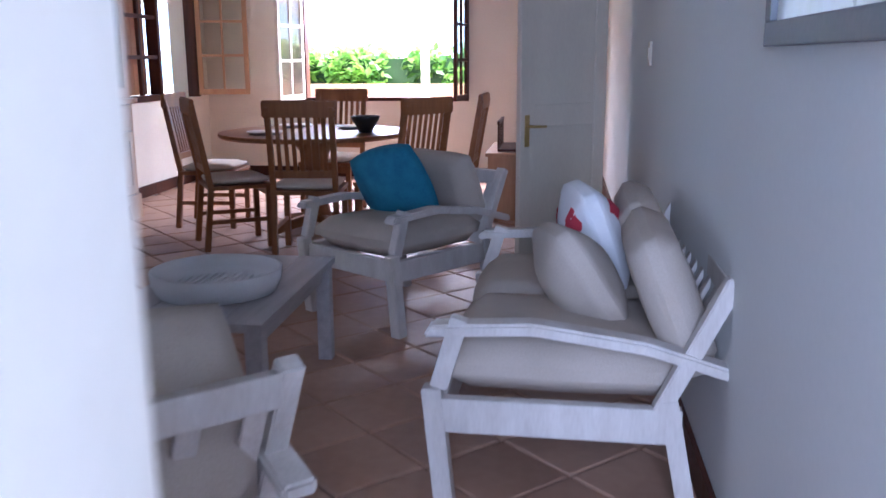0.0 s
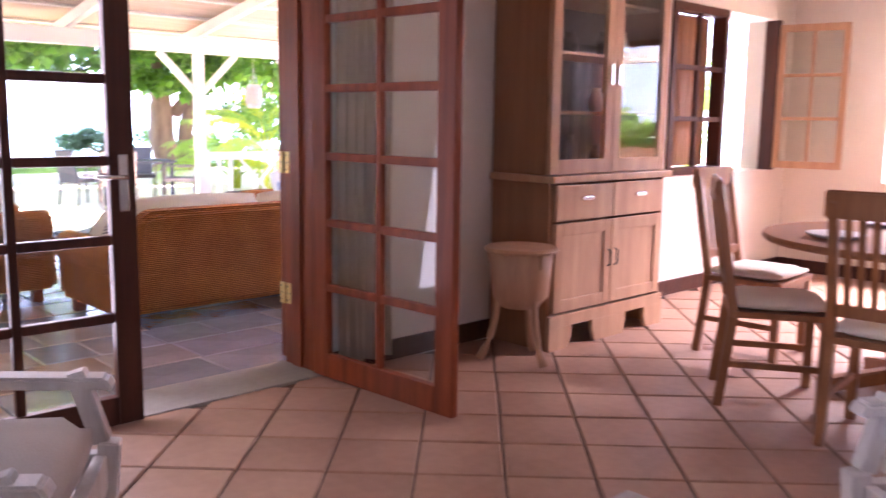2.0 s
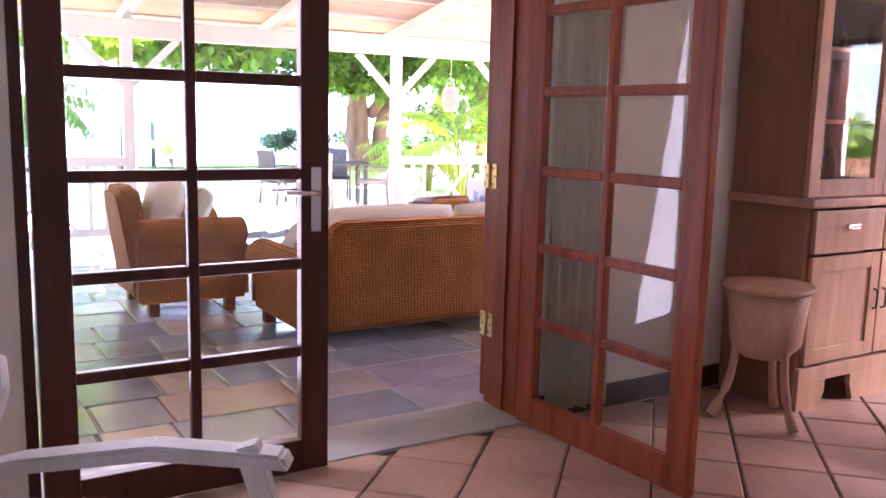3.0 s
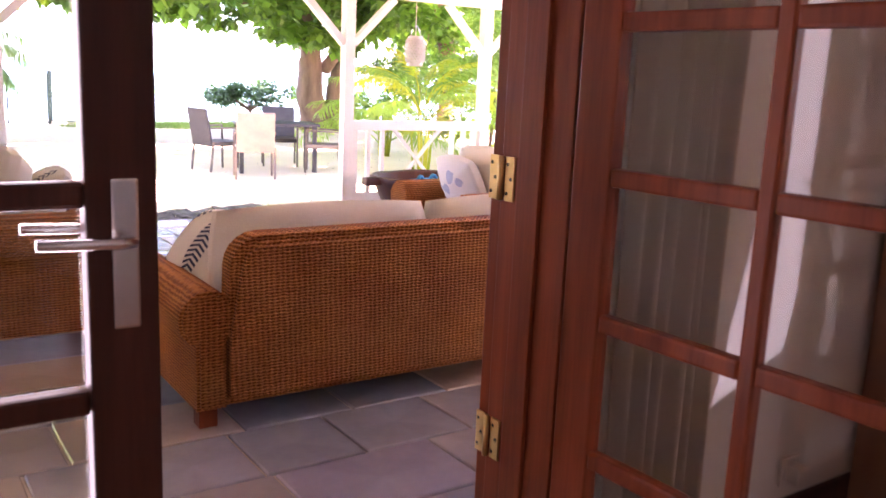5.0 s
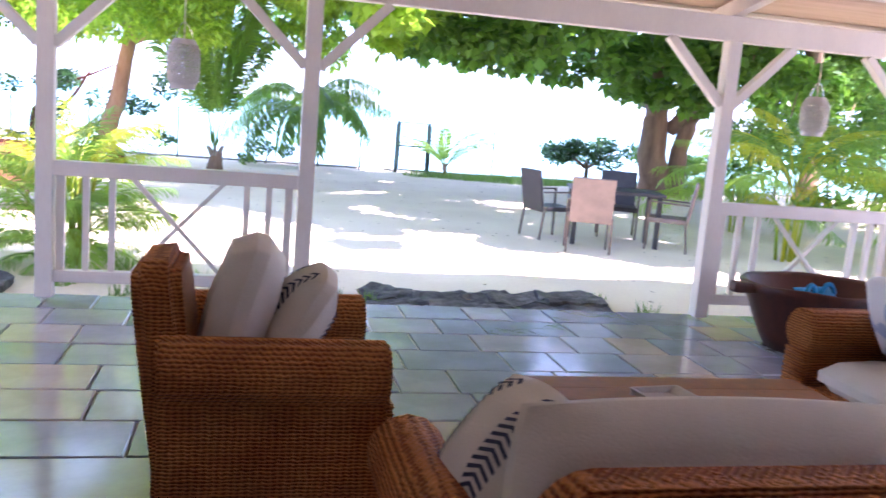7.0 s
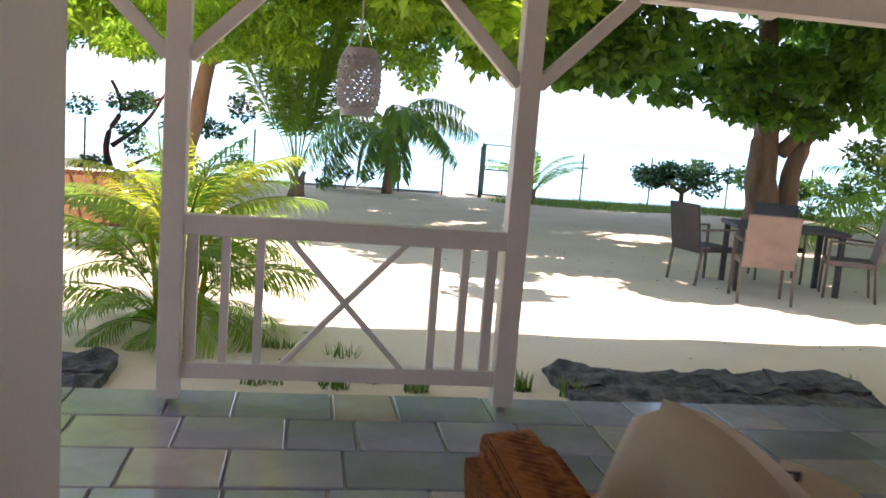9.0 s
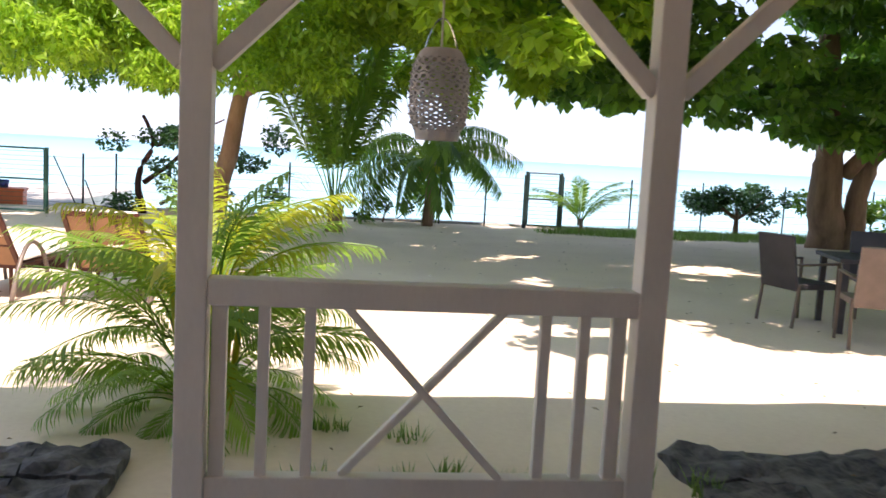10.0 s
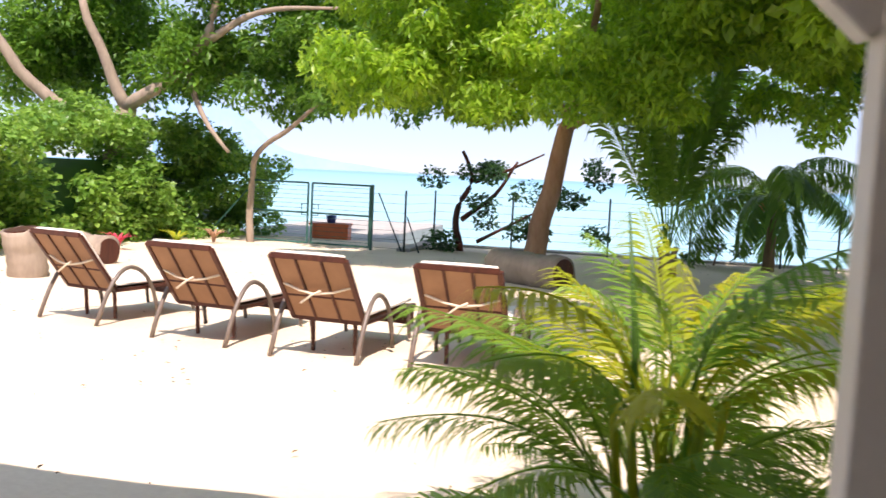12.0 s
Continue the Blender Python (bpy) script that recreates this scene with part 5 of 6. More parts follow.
def lounger(m):
    """Sun lounger, head towards -y, raised backrest."""
    t = thing("sun_lounger", "brown mesh sun lounger with bronze arms on the sand", "sun lounger", m, "row of sun loungers")
    hw = 0.32
    top, bot = Vector((0, -0.12, 0.84)), Vector((0, 0.30, 0.30))
    fr = []
    for s in (-1, 1):
        x = s * hw
        part("back_frame", bar((x, top.y, top.z), (x, bot.y, bot.z), 0.045, 0.03), M_HARD_DARK, t)
        part("seat_rail", bar((x, bot.y, bot.z), (x, 1.45, 0.30), 0.045, 0.035), M_HARD_DARK, t)
        pts = arc((x * 1.18, 0.02, 0.0), (x * 1.18, 0.24, 0.62), (x * 1.18, 0.50, 0.50), 7) + arc((x * 1.18, 0.50, 0.50), (x * 1.18, 0.72, 0.42), (x * 1.18, 0.78, 0.02), 6)[1:]
        part("arm_loop", tube(pts, 0.021, 8), M_TUBE, t, "curved bronze armrest and leg", True)
        part("rear_leg", bar((x, 1.35, 0), (x, 1.3, 0.29), 0.03, 0.03), M_TUBE, t)
        part("middle_leg", bar((x * 0.6, 0.42, 0.0), (x * 0.6, 0.40, 0.29), 0.03, 0.03), M_HARD_DARK, t)
    part("back_frame", bar((-hw, top.y, top.z), (hw, top.y, top.z), 0.03, 0.045), M_HARD_DARK, t)
    part("back_frame", bar((-hw, bot.y, bot.z), (hw, bot.y, bot.z), 0.03, 0.045), M_HARD_DARK, t)
    n = (top - bot).cross(Vector((1, 0, 0))).normalized()
    for fx in (-0.11, 0.11):
        a, b = Vector((fx, top.y, top.z)), Vector((fx, bot.y, bot.z))
        part("back_rib", bar(a - n * 0.006, b - n * 0.006, 0.022, 0.022), M_HARD_DARK, t)
    mid = top.lerp(bot, 0.62)
    part("back_rib", bar((-hw, mid.y, mid.z), (hw, mid.y, mid.z), 0.022, 0.022), M_HARD_DARK, t)
    a, b = top, bot
    ang = math.atan2(a.z - b.z, -(a.y - b.y))
    mm = Matrix.Translation((a + b) / 2) @ Matrix.Rotation(math.atan2((a - b).z, (a - b).y), 4, "X")
    L = (a - b).length
    part("back_panel", boxes((-hw + 0.02, hw - 0.02, -L / 2, L / 2, -0.005, 0.005), m=mm), M_PLASTIC_BROWN, t, "brown mesh back panel")
    side = 1 if (mm.to_3x3() @ Vector((0, 0, 1))).y > 0 else -1
    bm = cushion(0.60, L + 0.02, 0.07, 0.12, 0.1, 6)
    bmesh.ops.transform(bm, matrix=mm @ Matrix.Translation((0, 0, side * 0.045)), verts=bm.verts)
    part("back_pad", bm, M_CREAM, t, "cream lounger pad", True)
    bm = cushion(0.60, 1.12, 0.07, 0.12, 0.1, 6)
    bmesh.ops.transform(bm, matrix=Matrix.Translation((0, 0.88, 0.35)), verts=bm.verts)
    part("seat_pad", bm, M_CREAM, t, "cream lounger pad", True)
    part("seat_panel", boxes((-hw + 0.02, hw - 0.02, 0.3, 1.45, 0.292, 0.308)), M_PLASTIC_BROWN, t)
    part("foot_skirt", boxes((-hw, hw, 1.40, 1.45, 0.12, 0.29), bevel=0.004), M_HARD_DARK, t)
    q = top.lerp(bot, 0.42) - n * 0.0
    out = Vector((0, -0.03, -0.02))
    part("rope", tube([Vector((-hw - 0.02, q.y, q.z)) + Vector((0, 0.02, 0)), Vector((-hw * 0.4, q.y, q.z - 0.035)) + out, Vector((0.0, q.y, q.z - 0.055)) + out, Vector((hw * 0.5, q.y, q.z - 0.03)) + out, Vector((hw + 0.02, q.y, q.z + 0.01)) + Vector((0, 0.02, 0))], 0.010, 6), M_ROPE, t, "cream rope tied across the back", True)
    k = Vector((-0.02, q.y, q.z - 0.055)) + out * 1.3
    part("rope_knot", tube([k + Vector((-0.09, -0.01, -0.07)), k, k + Vector((0.08, -0.01, 0.04))], 0.009, 6), M_ROPE, t, "cream rope knot", True)
    return t


LG = lounger(pose(-2.80, 5.0, ground_z(5.1), 0, 0, -6))
for x, y, rz in ((-1.62, 4.95, -3), (-4.02, 5.25, -9), (-5.5, 5.7, -14)):
    copy_thing(LG, pose(x, y, ground_z(y + 0.1), 0, 0, rz))


# ---- fence, gates, jetty ----
FZ = ground_z(18)


def fence_run(pts):
    f = thing("wire_fence", "thin dark green posts with wire mesh by the water", "fence", group="fence")
    for x, y in pts:
        part("post", tube([(x, y, FZ - 0.2), (x, y, FZ + 1.38)], 0.024, 8), M_DARK_IRON, f)
    for (x0, y0), (x1, y1) in zip(pts, pts[1:]):
        for k in range(7):
            z = FZ + 0.08 + 0.2 * k
            part("wire", tube([(x0, y0, z), (x1, y1, z)], 0.0035, 4), M_DARK_IRON, f)


fence_run([(-5.25, 17.0), (-5.02, 18.9), (-3.2, 19.4), (-0.9, 19.6), (1.0, 19.7), (3.0, 19.5), (4.2, 19.45), (5.2, 19.3)])
fence_run([(6.2, 19.2), (8.4, 20.2), (10.9, 21.2), (13.6, 21.5), (16.5, 21.6), (20, 21.6), (24, 21.6)])
fence_run([(-6.05, 17.1), (-5.25, 17.0)])
fb = thing("fence_brace", "dark green sloping fence brace", "fence", group="fence")
part("strut", tube([(-5.9, 17.08, FZ + 1.3), (-5.3, 17.0, FZ + 0.02)], 0.016, 6), M_DARK_IRON, fb)
part("strut", tube([(-5.22, 17.05, FZ + 0.8), (-4.9, 17.0, FZ)], 0.016, 6), M_DARK_IRON, fb)
part("strut", tube([(-10.4, 17.9, FZ + 0.1), (-9.2, 17.4, FZ + 1.2)], 0.018, 6), M_GREEN_IRON, fb)
part("strut", tube([(1.9, 19.6, FZ + 0.05), (2.9, 19.5, FZ + 1.0)], 0.016, 6), M_DARK_IRON, fb)


def gate(x0, y0, x1, y1, h, mat, leaves, label):
    g = thing("metal_gate", label, "gate")
    a, b = Vector((x0, y0, FZ + 0.05)), Vector((x1, y1, FZ + 0.05))
    for p in (a, b):
        part("gate_post", tube([p - Vector((0, 0, 0.2)), p + Vector((0, 0, h))], 0.04, 8), mat, g)
    for i in range(leaves):
        p, q = a.lerp(b, i / leaves), a.lerp(b, (i + 1) / leaves)
        d = (q - p).normalized() * 0.05
        p, q = p + d, q - d
        for z in (0.02, h * 0.5, h - 0.03):
            part("gate_rail", tube([p + Vector((0, 0, z)), q + Vector((0, 0, z))], 0.024, 6), mat, g)
        for e in (p, q):
            part("gate_stile", tube([e + Vector((0, 0, 0.02)), e + Vector((0, 0, h - 0.03))], 0.024, 6), mat, g)
        for k in range(1, 14):
            z = h * k / 14
            part("wire", tube([p + Vector((0, 0, z)), q + Vector((0, 0, z))], 0.004, 4), mat, g)
    m = a.lerp(b, 0.5 if leaves == 2 else 0.92)
    for s in (-1, 1):
        part("latch", tube([m + Vector((s * 0.03, 0, h * 0.46)), m + Vector((s * 0.2, 0, h * 0.46)), m + Vector((s * 0.2, 0, h * 0.64)), m + Vector((s * 0.03, 0, h * 0.64))], 0.015, 6), mat, g)


gate(-9.1, 17.4, -6.05, 17.1, 1.42, M_GREEN_IRON, 2, "green tubular double gate to the jetty")
gate(5.25, 19.3, 6.15, 19.2, 1.42, M_DARK_IRON, 1, "dark green single gate in the fence")
structure("jetty", boxes((-11.5, -7.2, 19.0, 30, -1.0, FZ - 0.08), bevel=0.03), M_JETTY, "rough grey concrete jetty beyond the gate", "jetty")
structure("seawall", boxes((-5.3, 24, 19.9, 20.2, -0.9, FZ + 0.02), bevel=0.02), M_JETTY, "low grey concrete sea wall", "wall")
structure("seawall_return", boxes((-5.45, -5.15, 17.1, 19.9, -0.9, FZ + 0.1), bevel=0.02), M_JETTY, "low grey concrete wall end", "wall")
cr = thing("plastic_crate", "orange plastic crate on the jetty", "crate", pose(-8.1, 20.2, FZ - 0.08, 0, 0, 10))
part("body", boxes((-0.5, 0.5, -0.3, 0.3, 0, 0.42), bevel=0.03), M_ORANGE, cr)
part("rim", boxes((-0.53, 0.53, -0.33, 0.33, 0.38, 0.44), bevel=0.012), M_ORANGE, cr)
bk = tagged(mesh_object("bucket", lathe([(0.001, 0), (0.10, 0), (0.14, 0.2), (0.13, 0.2), (0.09, 0.02), (0.001, 0.02)], 18), M_NAVY, None, True), "small navy plastic bucket on the crate", "bucket")
bk.matrix_basis = pose(-8.1, 20.2, FZ + 0.36)


def log_piece(name, label, a, b, r, mat):
    t = thing(name, label, "log")
    a, b = Vector(a), Vector(b)
    n = 12
    bm = tube([a.lerp(b, i / n) for i in range(n + 1)], [r * (1 + 0.1 * noise.noise(Vector((i * 0.7, a.x, 0)))) for i in range(n + 1)], 18)
    for v in bm.verts:
        v.co += Vector((noise.noise(v.co * 4), noise.noise(v.co * 4 + Vector((7, 0, 0))), noise.noise(v.co * 5))) * 0.05
    part("bark", bm, mat, t, smooth=True)
    d = (b - a).normalized()
    part("cut_face", tube([b - d * 0.01, b + d * 0.012], r * 0.86, 18), M_HARD_DARK, t, "dark hollow cut end")


log_piece("log", "short cut tree log lying on the sand", (-2.5, 12.5, ground_z(12) + 0.24), (-1.35, 11.7, ground_z(12) + 0.24), 0.27, M_BARK_PALE)
log_piece("log", "weathered driftwood log by the hedge", (-9.6, 11.0, ground_z(11) + 0.2), (-8.3, 10.6, ground_z(11) + 0.2), 0.24, M_BARK_PALE)
log_piece("stump", "grey weathered tree stump by the hedge", (-8.15, 8.6, ground_z(8) - 0.05), (-8.2, 8.5, ground_z(8) + 0.6), 0.24, M_BARK_PALE)


# ---- plants ----
def leaf_cloud(name, clumps, n, size, mat, parent, seed, droop=0.35, flat=0.5, shape=1.0):
    """Leaves scattered in clumps (x, y, z, rx, ry, rz); each leaf a folded diamond of four triangles."""
    rng = np.random.RandomState(seed)
    vol = np.array([c[3] * c[4] * c[5] for c in clumps]) ** 0.7
    pick = rng.choice(len(clumps), n, p=vol / vol.sum())
    C = np.array(clumps)[pick]
    d = rng.normal(size=(n, 3))
    d /= np.linalg.norm(d, axis=1)[:, None]
    rad = rng.uniform(0.25, 1, n) ** 0.45
    pos = C[:, :3] + d * rad[:, None] * C[:, 3:]
    s = size * rng.uniform(0.6, 1.3, n)
    az = rng.uniform(0, 2 * np.pi, n)
    el = rng.normal(-droop, 0.5, n)
    L = np.stack([np.cos(az) * np.cos(el), np.sin(az) * np.cos(el), np.sin(el)], 1)
    up = rng.normal(size=(n, 3)) * flat + np.array([0, 0, 1.0])
    W = np.cross(L, up)
    W /= np.linalg.norm(W, axis=1)[:, None] + 1e-9
    N = np.cross(W, L)
    w = (0.28 * shape * s)[:, None]
    l = s[:, None]
    v = np.stack([pos, pos + L * l * 0.45 + W * w + N * l * 0.06, pos + L * l, pos + L * l * 0.45 - W * w + N * l * 0.06], 1).reshape(-1, 3)
    f = np.arange(4 * n).reshape(n, 4)
    f = np.concatenate([f[:, [0, 1, 2]], f[:, [0, 2, 3]]], 1).reshape(-1, 3)
    me = bpy.data.meshes.new(name)
    me.from_pydata(v.tolist(), [], f.tolist())
    me.materials.append(mat)
    ob = new(name, me)
    if parent:
        ob.parent = parent
    return ob


def tree(name, label, limbs, clumps, n, size, bark, leaf, seed, droop=0.35, shape=1.0, cat="tree"):
    """limbs: lists of points with end radii; clumps: leaf masses."""
    t = thing(name, label, cat)
    for i, (pts, r0, r1) in enumerate(limbs):
        pts = [Vector(p) for p in pts]
        fine = []
        for a, b in zip(pts, pts[1:]):
            for k in range(5):
                fine.append(a.lerp(b, k / 5))
        fine.append(pts[-1])
        m = len(fine) - 1
        sm = [fine[0]] + [(fine[max(0, j - 2)] + fine[max(0, j - 1)] + fine[j] + fine[j + 1] + fine[min(m, j + 2)]) / 5 + Vector((noise.noise(fine[j] * 1.3), noise.noise(fine[j] * 1.3 + Vector((5, 0, 0))), 0)) * r0 * 0.5 for j in range(1, m)] + [fine[-1]]
        bm = tube(sm, [r0 + (r1 - r0) * (j / m) ** 0.8 for j in range(m + 1)], 12)
        part("trunk" if i == 0 else "limb", bm, bark, t, smooth=True)
    leaf_cloud("crown", clumps, n, size, leaf, t, seed, droop, shape=shape)
    return t


def blobs(seed, n, x, y, z, r):
    rng = random.Random(seed)
    return [(rng.uniform(*x), rng.uniform(*y), rng.uniform(*z), rng.uniform(*r), rng.uniform(*r), rng.uniform(*r) * 0.65) for _ in range(n)]


g16 = ground_z(16)
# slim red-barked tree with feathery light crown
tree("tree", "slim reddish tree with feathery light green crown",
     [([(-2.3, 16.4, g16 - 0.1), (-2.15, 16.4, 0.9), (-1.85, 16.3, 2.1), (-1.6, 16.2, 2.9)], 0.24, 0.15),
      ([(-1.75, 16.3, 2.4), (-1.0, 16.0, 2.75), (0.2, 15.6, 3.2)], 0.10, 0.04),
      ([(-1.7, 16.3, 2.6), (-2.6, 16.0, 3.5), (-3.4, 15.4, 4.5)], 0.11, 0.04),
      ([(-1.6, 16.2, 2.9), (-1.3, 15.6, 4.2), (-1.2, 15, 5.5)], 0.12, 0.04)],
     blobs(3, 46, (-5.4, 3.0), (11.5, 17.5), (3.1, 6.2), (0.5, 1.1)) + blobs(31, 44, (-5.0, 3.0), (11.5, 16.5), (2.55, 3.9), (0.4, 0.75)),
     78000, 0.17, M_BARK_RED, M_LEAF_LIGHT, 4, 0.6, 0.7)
# spreading pale-limbed tree by the hedge
tree("tree", "spreading pale-limbed tree above the hedge",
     [([(-12.3, 16.6, g16 - 0.1), (-12.1, 16.4, 1.4), (-11.6, 16.2, 2.5)], 0.30, 0.22),
      ([(-11.6, 16.2, 2.5), (-12.1, 16.0, 3.6), (-12.5, 15.8, 4.9)], 0.15, 0.08),
      ([(-11.6, 16.2, 2.5), (-10.3, 16.0, 3.2), (-9.3, 15.8, 4.2), (-9.1, 15.6, 5.4)], 0.16, 0.07),
      ([(-9.6, 15.9, 3.9), (-8.2, 15.6, 4.6), (-6.3, 15.1, 4.5)], 0.10, 0.03),
      ([(-12.1, 16.4, 1.9), (-13.6, 15.9, 2.7), (-14.4, 15.4, 4.0), (-14.8, 15, 5.2)], 0.18, 0.08),
      ([(-10.1, 16.2, 3.3), (-9.7, 16.0, 2.4), (-9.0, 16.0, 1.6)], 0.08, 0.04),
      ([(-8.9, 17.0, g16 - 0.2), (-8.95, 17.0, 1.0), (-8.6, 16.6, 1.75), (-7.6, 16.2, 2.2), (-6.9, 15.8, 2.7)], 0.09, 0.04)],
     blobs(7, 60, (-15.5, -3.6), (15.9, 20.0), (3.6, 6.8), (0.6, 1.3)) + blobs(71, 48, (-10.5, -3.4), (15.2, 18.5), (2.8, 4.4), (0.45, 0.8)) + blobs(72, 26, (-15.5, -10.0), (16.2, 19.5), (3.0, 4.6), (0.5, 0.9)),
     84000, 0.17, M_BARK_PALE, M_LEAF, 8, 0.5, 0.9)
# almond tree with broad leaves
tree("tree", "broad-leaved almond tree with several heavy stems",
     [([(12.1, 16.6, g16 - 0.1), (12.0, 16.5, 1.0), (11.7, 16.3, 2.6), (11.2, 15.8, 4.5)], 0.48, 0.22),
      ([(12.5, 16.4, g16 - 0.1), (12.7, 16.3, 1.2), (13.3, 16.0, 2.8), (14.0, 15.5, 4.6)], 0.30, 0.12),
      ([(12.0, 16.5, 1.6), (10.8, 15.4, 2.9), (9.2, 14.0, 3.6)], 0.18, 0.06),
      ([(12.3, 16.4, 1.4), (12.8, 15.3, 2.6), (13.2, 13.6, 3.7)], 0.2, 0.07),
      ([(11.9, 16.5, 2.0), (10.2, 16.8, 3.0), (8.0, 16.4, 3.9)], 0.15, 0.05)],
     blobs(11, 52, (3.5, 18.0), (9.5, 18.0), (3.5, 6.5), (0.7, 1.4)) + blobs(12, 30, (4.5, 15.0), (10, 16), (2.6, 3.5), (0.4, 0.75)) + blobs(14, 26, (10.0, 19.0), (13, 18.5), (2.2, 3.4), (0.45, 0.8))
     # unseen high clumps, added only to cast shade on the sand
     + blobs(15, 66, (2.6, 14.5), (2.4, 15.0), (5.9, 7.2), (0.8, 1.4)) + blobs(16, 22, (-0.8, 3.0), (7.2, 15.2), (5.9, 7.0), (0.8, 1.3)),
     92000, 0.28, M_BARK, M_LEAF, 13, 0.5, 1.35)
# added outer boughs, mostly out of view, shade the yard; sunlight is in their leaf colour
tree("tree", "added yellow-green boughs shading the yard, leaf colour brightened for sun",
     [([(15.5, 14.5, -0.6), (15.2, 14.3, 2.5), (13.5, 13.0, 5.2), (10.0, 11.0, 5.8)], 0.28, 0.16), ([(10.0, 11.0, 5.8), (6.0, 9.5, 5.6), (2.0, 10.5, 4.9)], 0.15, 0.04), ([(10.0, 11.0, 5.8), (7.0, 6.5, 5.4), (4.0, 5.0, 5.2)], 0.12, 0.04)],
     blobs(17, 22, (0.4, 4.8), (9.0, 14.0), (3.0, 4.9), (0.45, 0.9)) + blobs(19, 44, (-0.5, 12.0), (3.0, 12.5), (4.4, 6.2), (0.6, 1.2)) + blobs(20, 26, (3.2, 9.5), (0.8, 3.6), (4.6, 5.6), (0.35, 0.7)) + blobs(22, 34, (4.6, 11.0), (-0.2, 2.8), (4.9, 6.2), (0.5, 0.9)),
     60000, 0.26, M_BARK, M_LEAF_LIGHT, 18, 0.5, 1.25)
# twisted sea-side shrub with dark stems
tree("shrub", "twisted dark-stemmed seaside shrub with sparse leaves",
     [([(-4.3, 18.6, FZ - 0.1), (-4.5, 18.6, 0.5), (-4.0, 18.5, 1.2), (-4.3, 18.4, 1.9)], 0.10, 0.04), ([(-4.3, 18.6, 0.3), (-3.5, 18.5, 0.9), (-3.0, 18.3, 1.7)], 0.07, 0.03), ([(-4.0, 18.5, 1.2), (-3.2, 18.4, 1.5), (-2.4, 18.3, 1.9)], 0.05, 0.02), ([(-3.9, 18.5, -0.2), (-3.2, 18.6, 0.2), (-2.5, 18.6, 0.6)], 0.05, 0.02)],
     blobs(23, 20, (-5.0, -1.0), (18.0, 19.0), (-0.3, 1.9), (0.25, 0.5)), 3200, 0.13, M_HARD_DARK, M_LEAF_DARK, 24, 0.2, 1.1, "shrub")
tree("shrub", "small rounded sea-grape bush by the fence",
     [([(11.5, 20.2, FZ - 0.1), (11.5, 20.2, 0.3)], 0.09, 0.05), ([(11.5, 20.2, 0.0), (12.2, 20.1, 0.5)], 0.06, 0.03), ([(11.5, 20.2, 0.0), (10.7, 20.1, 0.5)], 0.06, 0.03)],
     blobs(27, 16, (10.2, 12.9), (19.7, 20.8), (0.15, 0.75), (0.3, 0.5)), 3600, 0.13, M_BARK, M_LEAF_DARK, 28, 0.1, 1.2, "shrub")
tree("shrub", "low dark leafy bush under the almond tree",
     [([(13.5, 18.5, FZ - 0.1), (13.5, 18.4, 0.3)], 0.06, 0.03)], blobs(29, 12, (12.6, 16.0), (17.6, 18.8), (-0.3, 0.7), (0.35, 0.55)), 3000, 0.15, M_BARK, M_LEAF, 30, 0.2, 1.0, "shrub")
tree("shrub", "small leafy shoot on the sea wall",
     [([(1.5, 19.2, FZ - 0.1), (1.6, 19.2, 0.0)], 0.03, 0.015)], blobs(33, 8, (0.7, 2.2), (18.9, 19.4), (-0.3, 0.1), (0.15, 0.3)), 500, 0.12, M_BARK, M_LEAF_DARK, 34, 0.1, 1.0, "shrub")

# hedge and its planting
hd = thing("hedge", "dense bright green leafy hedge along the yard", "hedge")
# added dark box: stands for the shade deep between the leaves
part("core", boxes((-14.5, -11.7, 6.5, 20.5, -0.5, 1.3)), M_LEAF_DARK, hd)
leaf_cloud("foliage", blobs(41, 90, (-11.4, -10.5), (6.5, 20), (-0.3, 2.0), (0.4, 0.65)) + blobs(42, 60, (-14.0, -11.0), (6.5, 20), (1.6, 2.3), (0.4, 0.65)) + blobs(43, 14, (-10.9, -9.5), (18.0, 20.5), (-0.3, 1.5), (0.4, 0.6)), 52000, 0.14, M_HEDGE, hd, 44, 0.3, shape=1.2)
for i, (x, y, mat, lab) in enumerate(((-9.7, 13.0, M_RED, "reddish bromeliad at the hedge foot"), (-9.4, 14.6, M_FROND_YELLOW, "yellow-green croton at the hedge foot"), (-10.2, 11.6, M_FROND_YELLOW, "yellow-green croton at the hedge foot"), (-9.3, 16.0, M_BARK_RED, "dry brown bromeliad at the hedge foot"))):
    p = thing("border_plant", lab, "plant", pose(x, y, ground_z(y)), "hedge border plants")
    for k in range(14):
        a = 2.4 * k
        c, s = math.cos(a), math.sin(a)
        L = 0.35 + 0.12 * ((k * 7) % 5) / 5
        bm = bmesh.new()
        pts = arc((0, 0, 0.02), (c * L * 0.3, s * L * 0.3, L * 0.9), (c * L, s * L, L * 0.7), 4)
        row = [(bm.verts.new(q + Vector((-s, c, 0)) * 0.035 * (1 - (j / 4) ** 2)), bm.verts.new(q - Vector((-s, c, 0)) * 0.035 * (1 - (j / 4) ** 2))) for j, q in enumerate(pts)]
        for u, v in zip(row, row[1:]):
            bm.faces.new((u[0], u[1], v[1], v[0]))
        part("leaf", bm, mat, p)


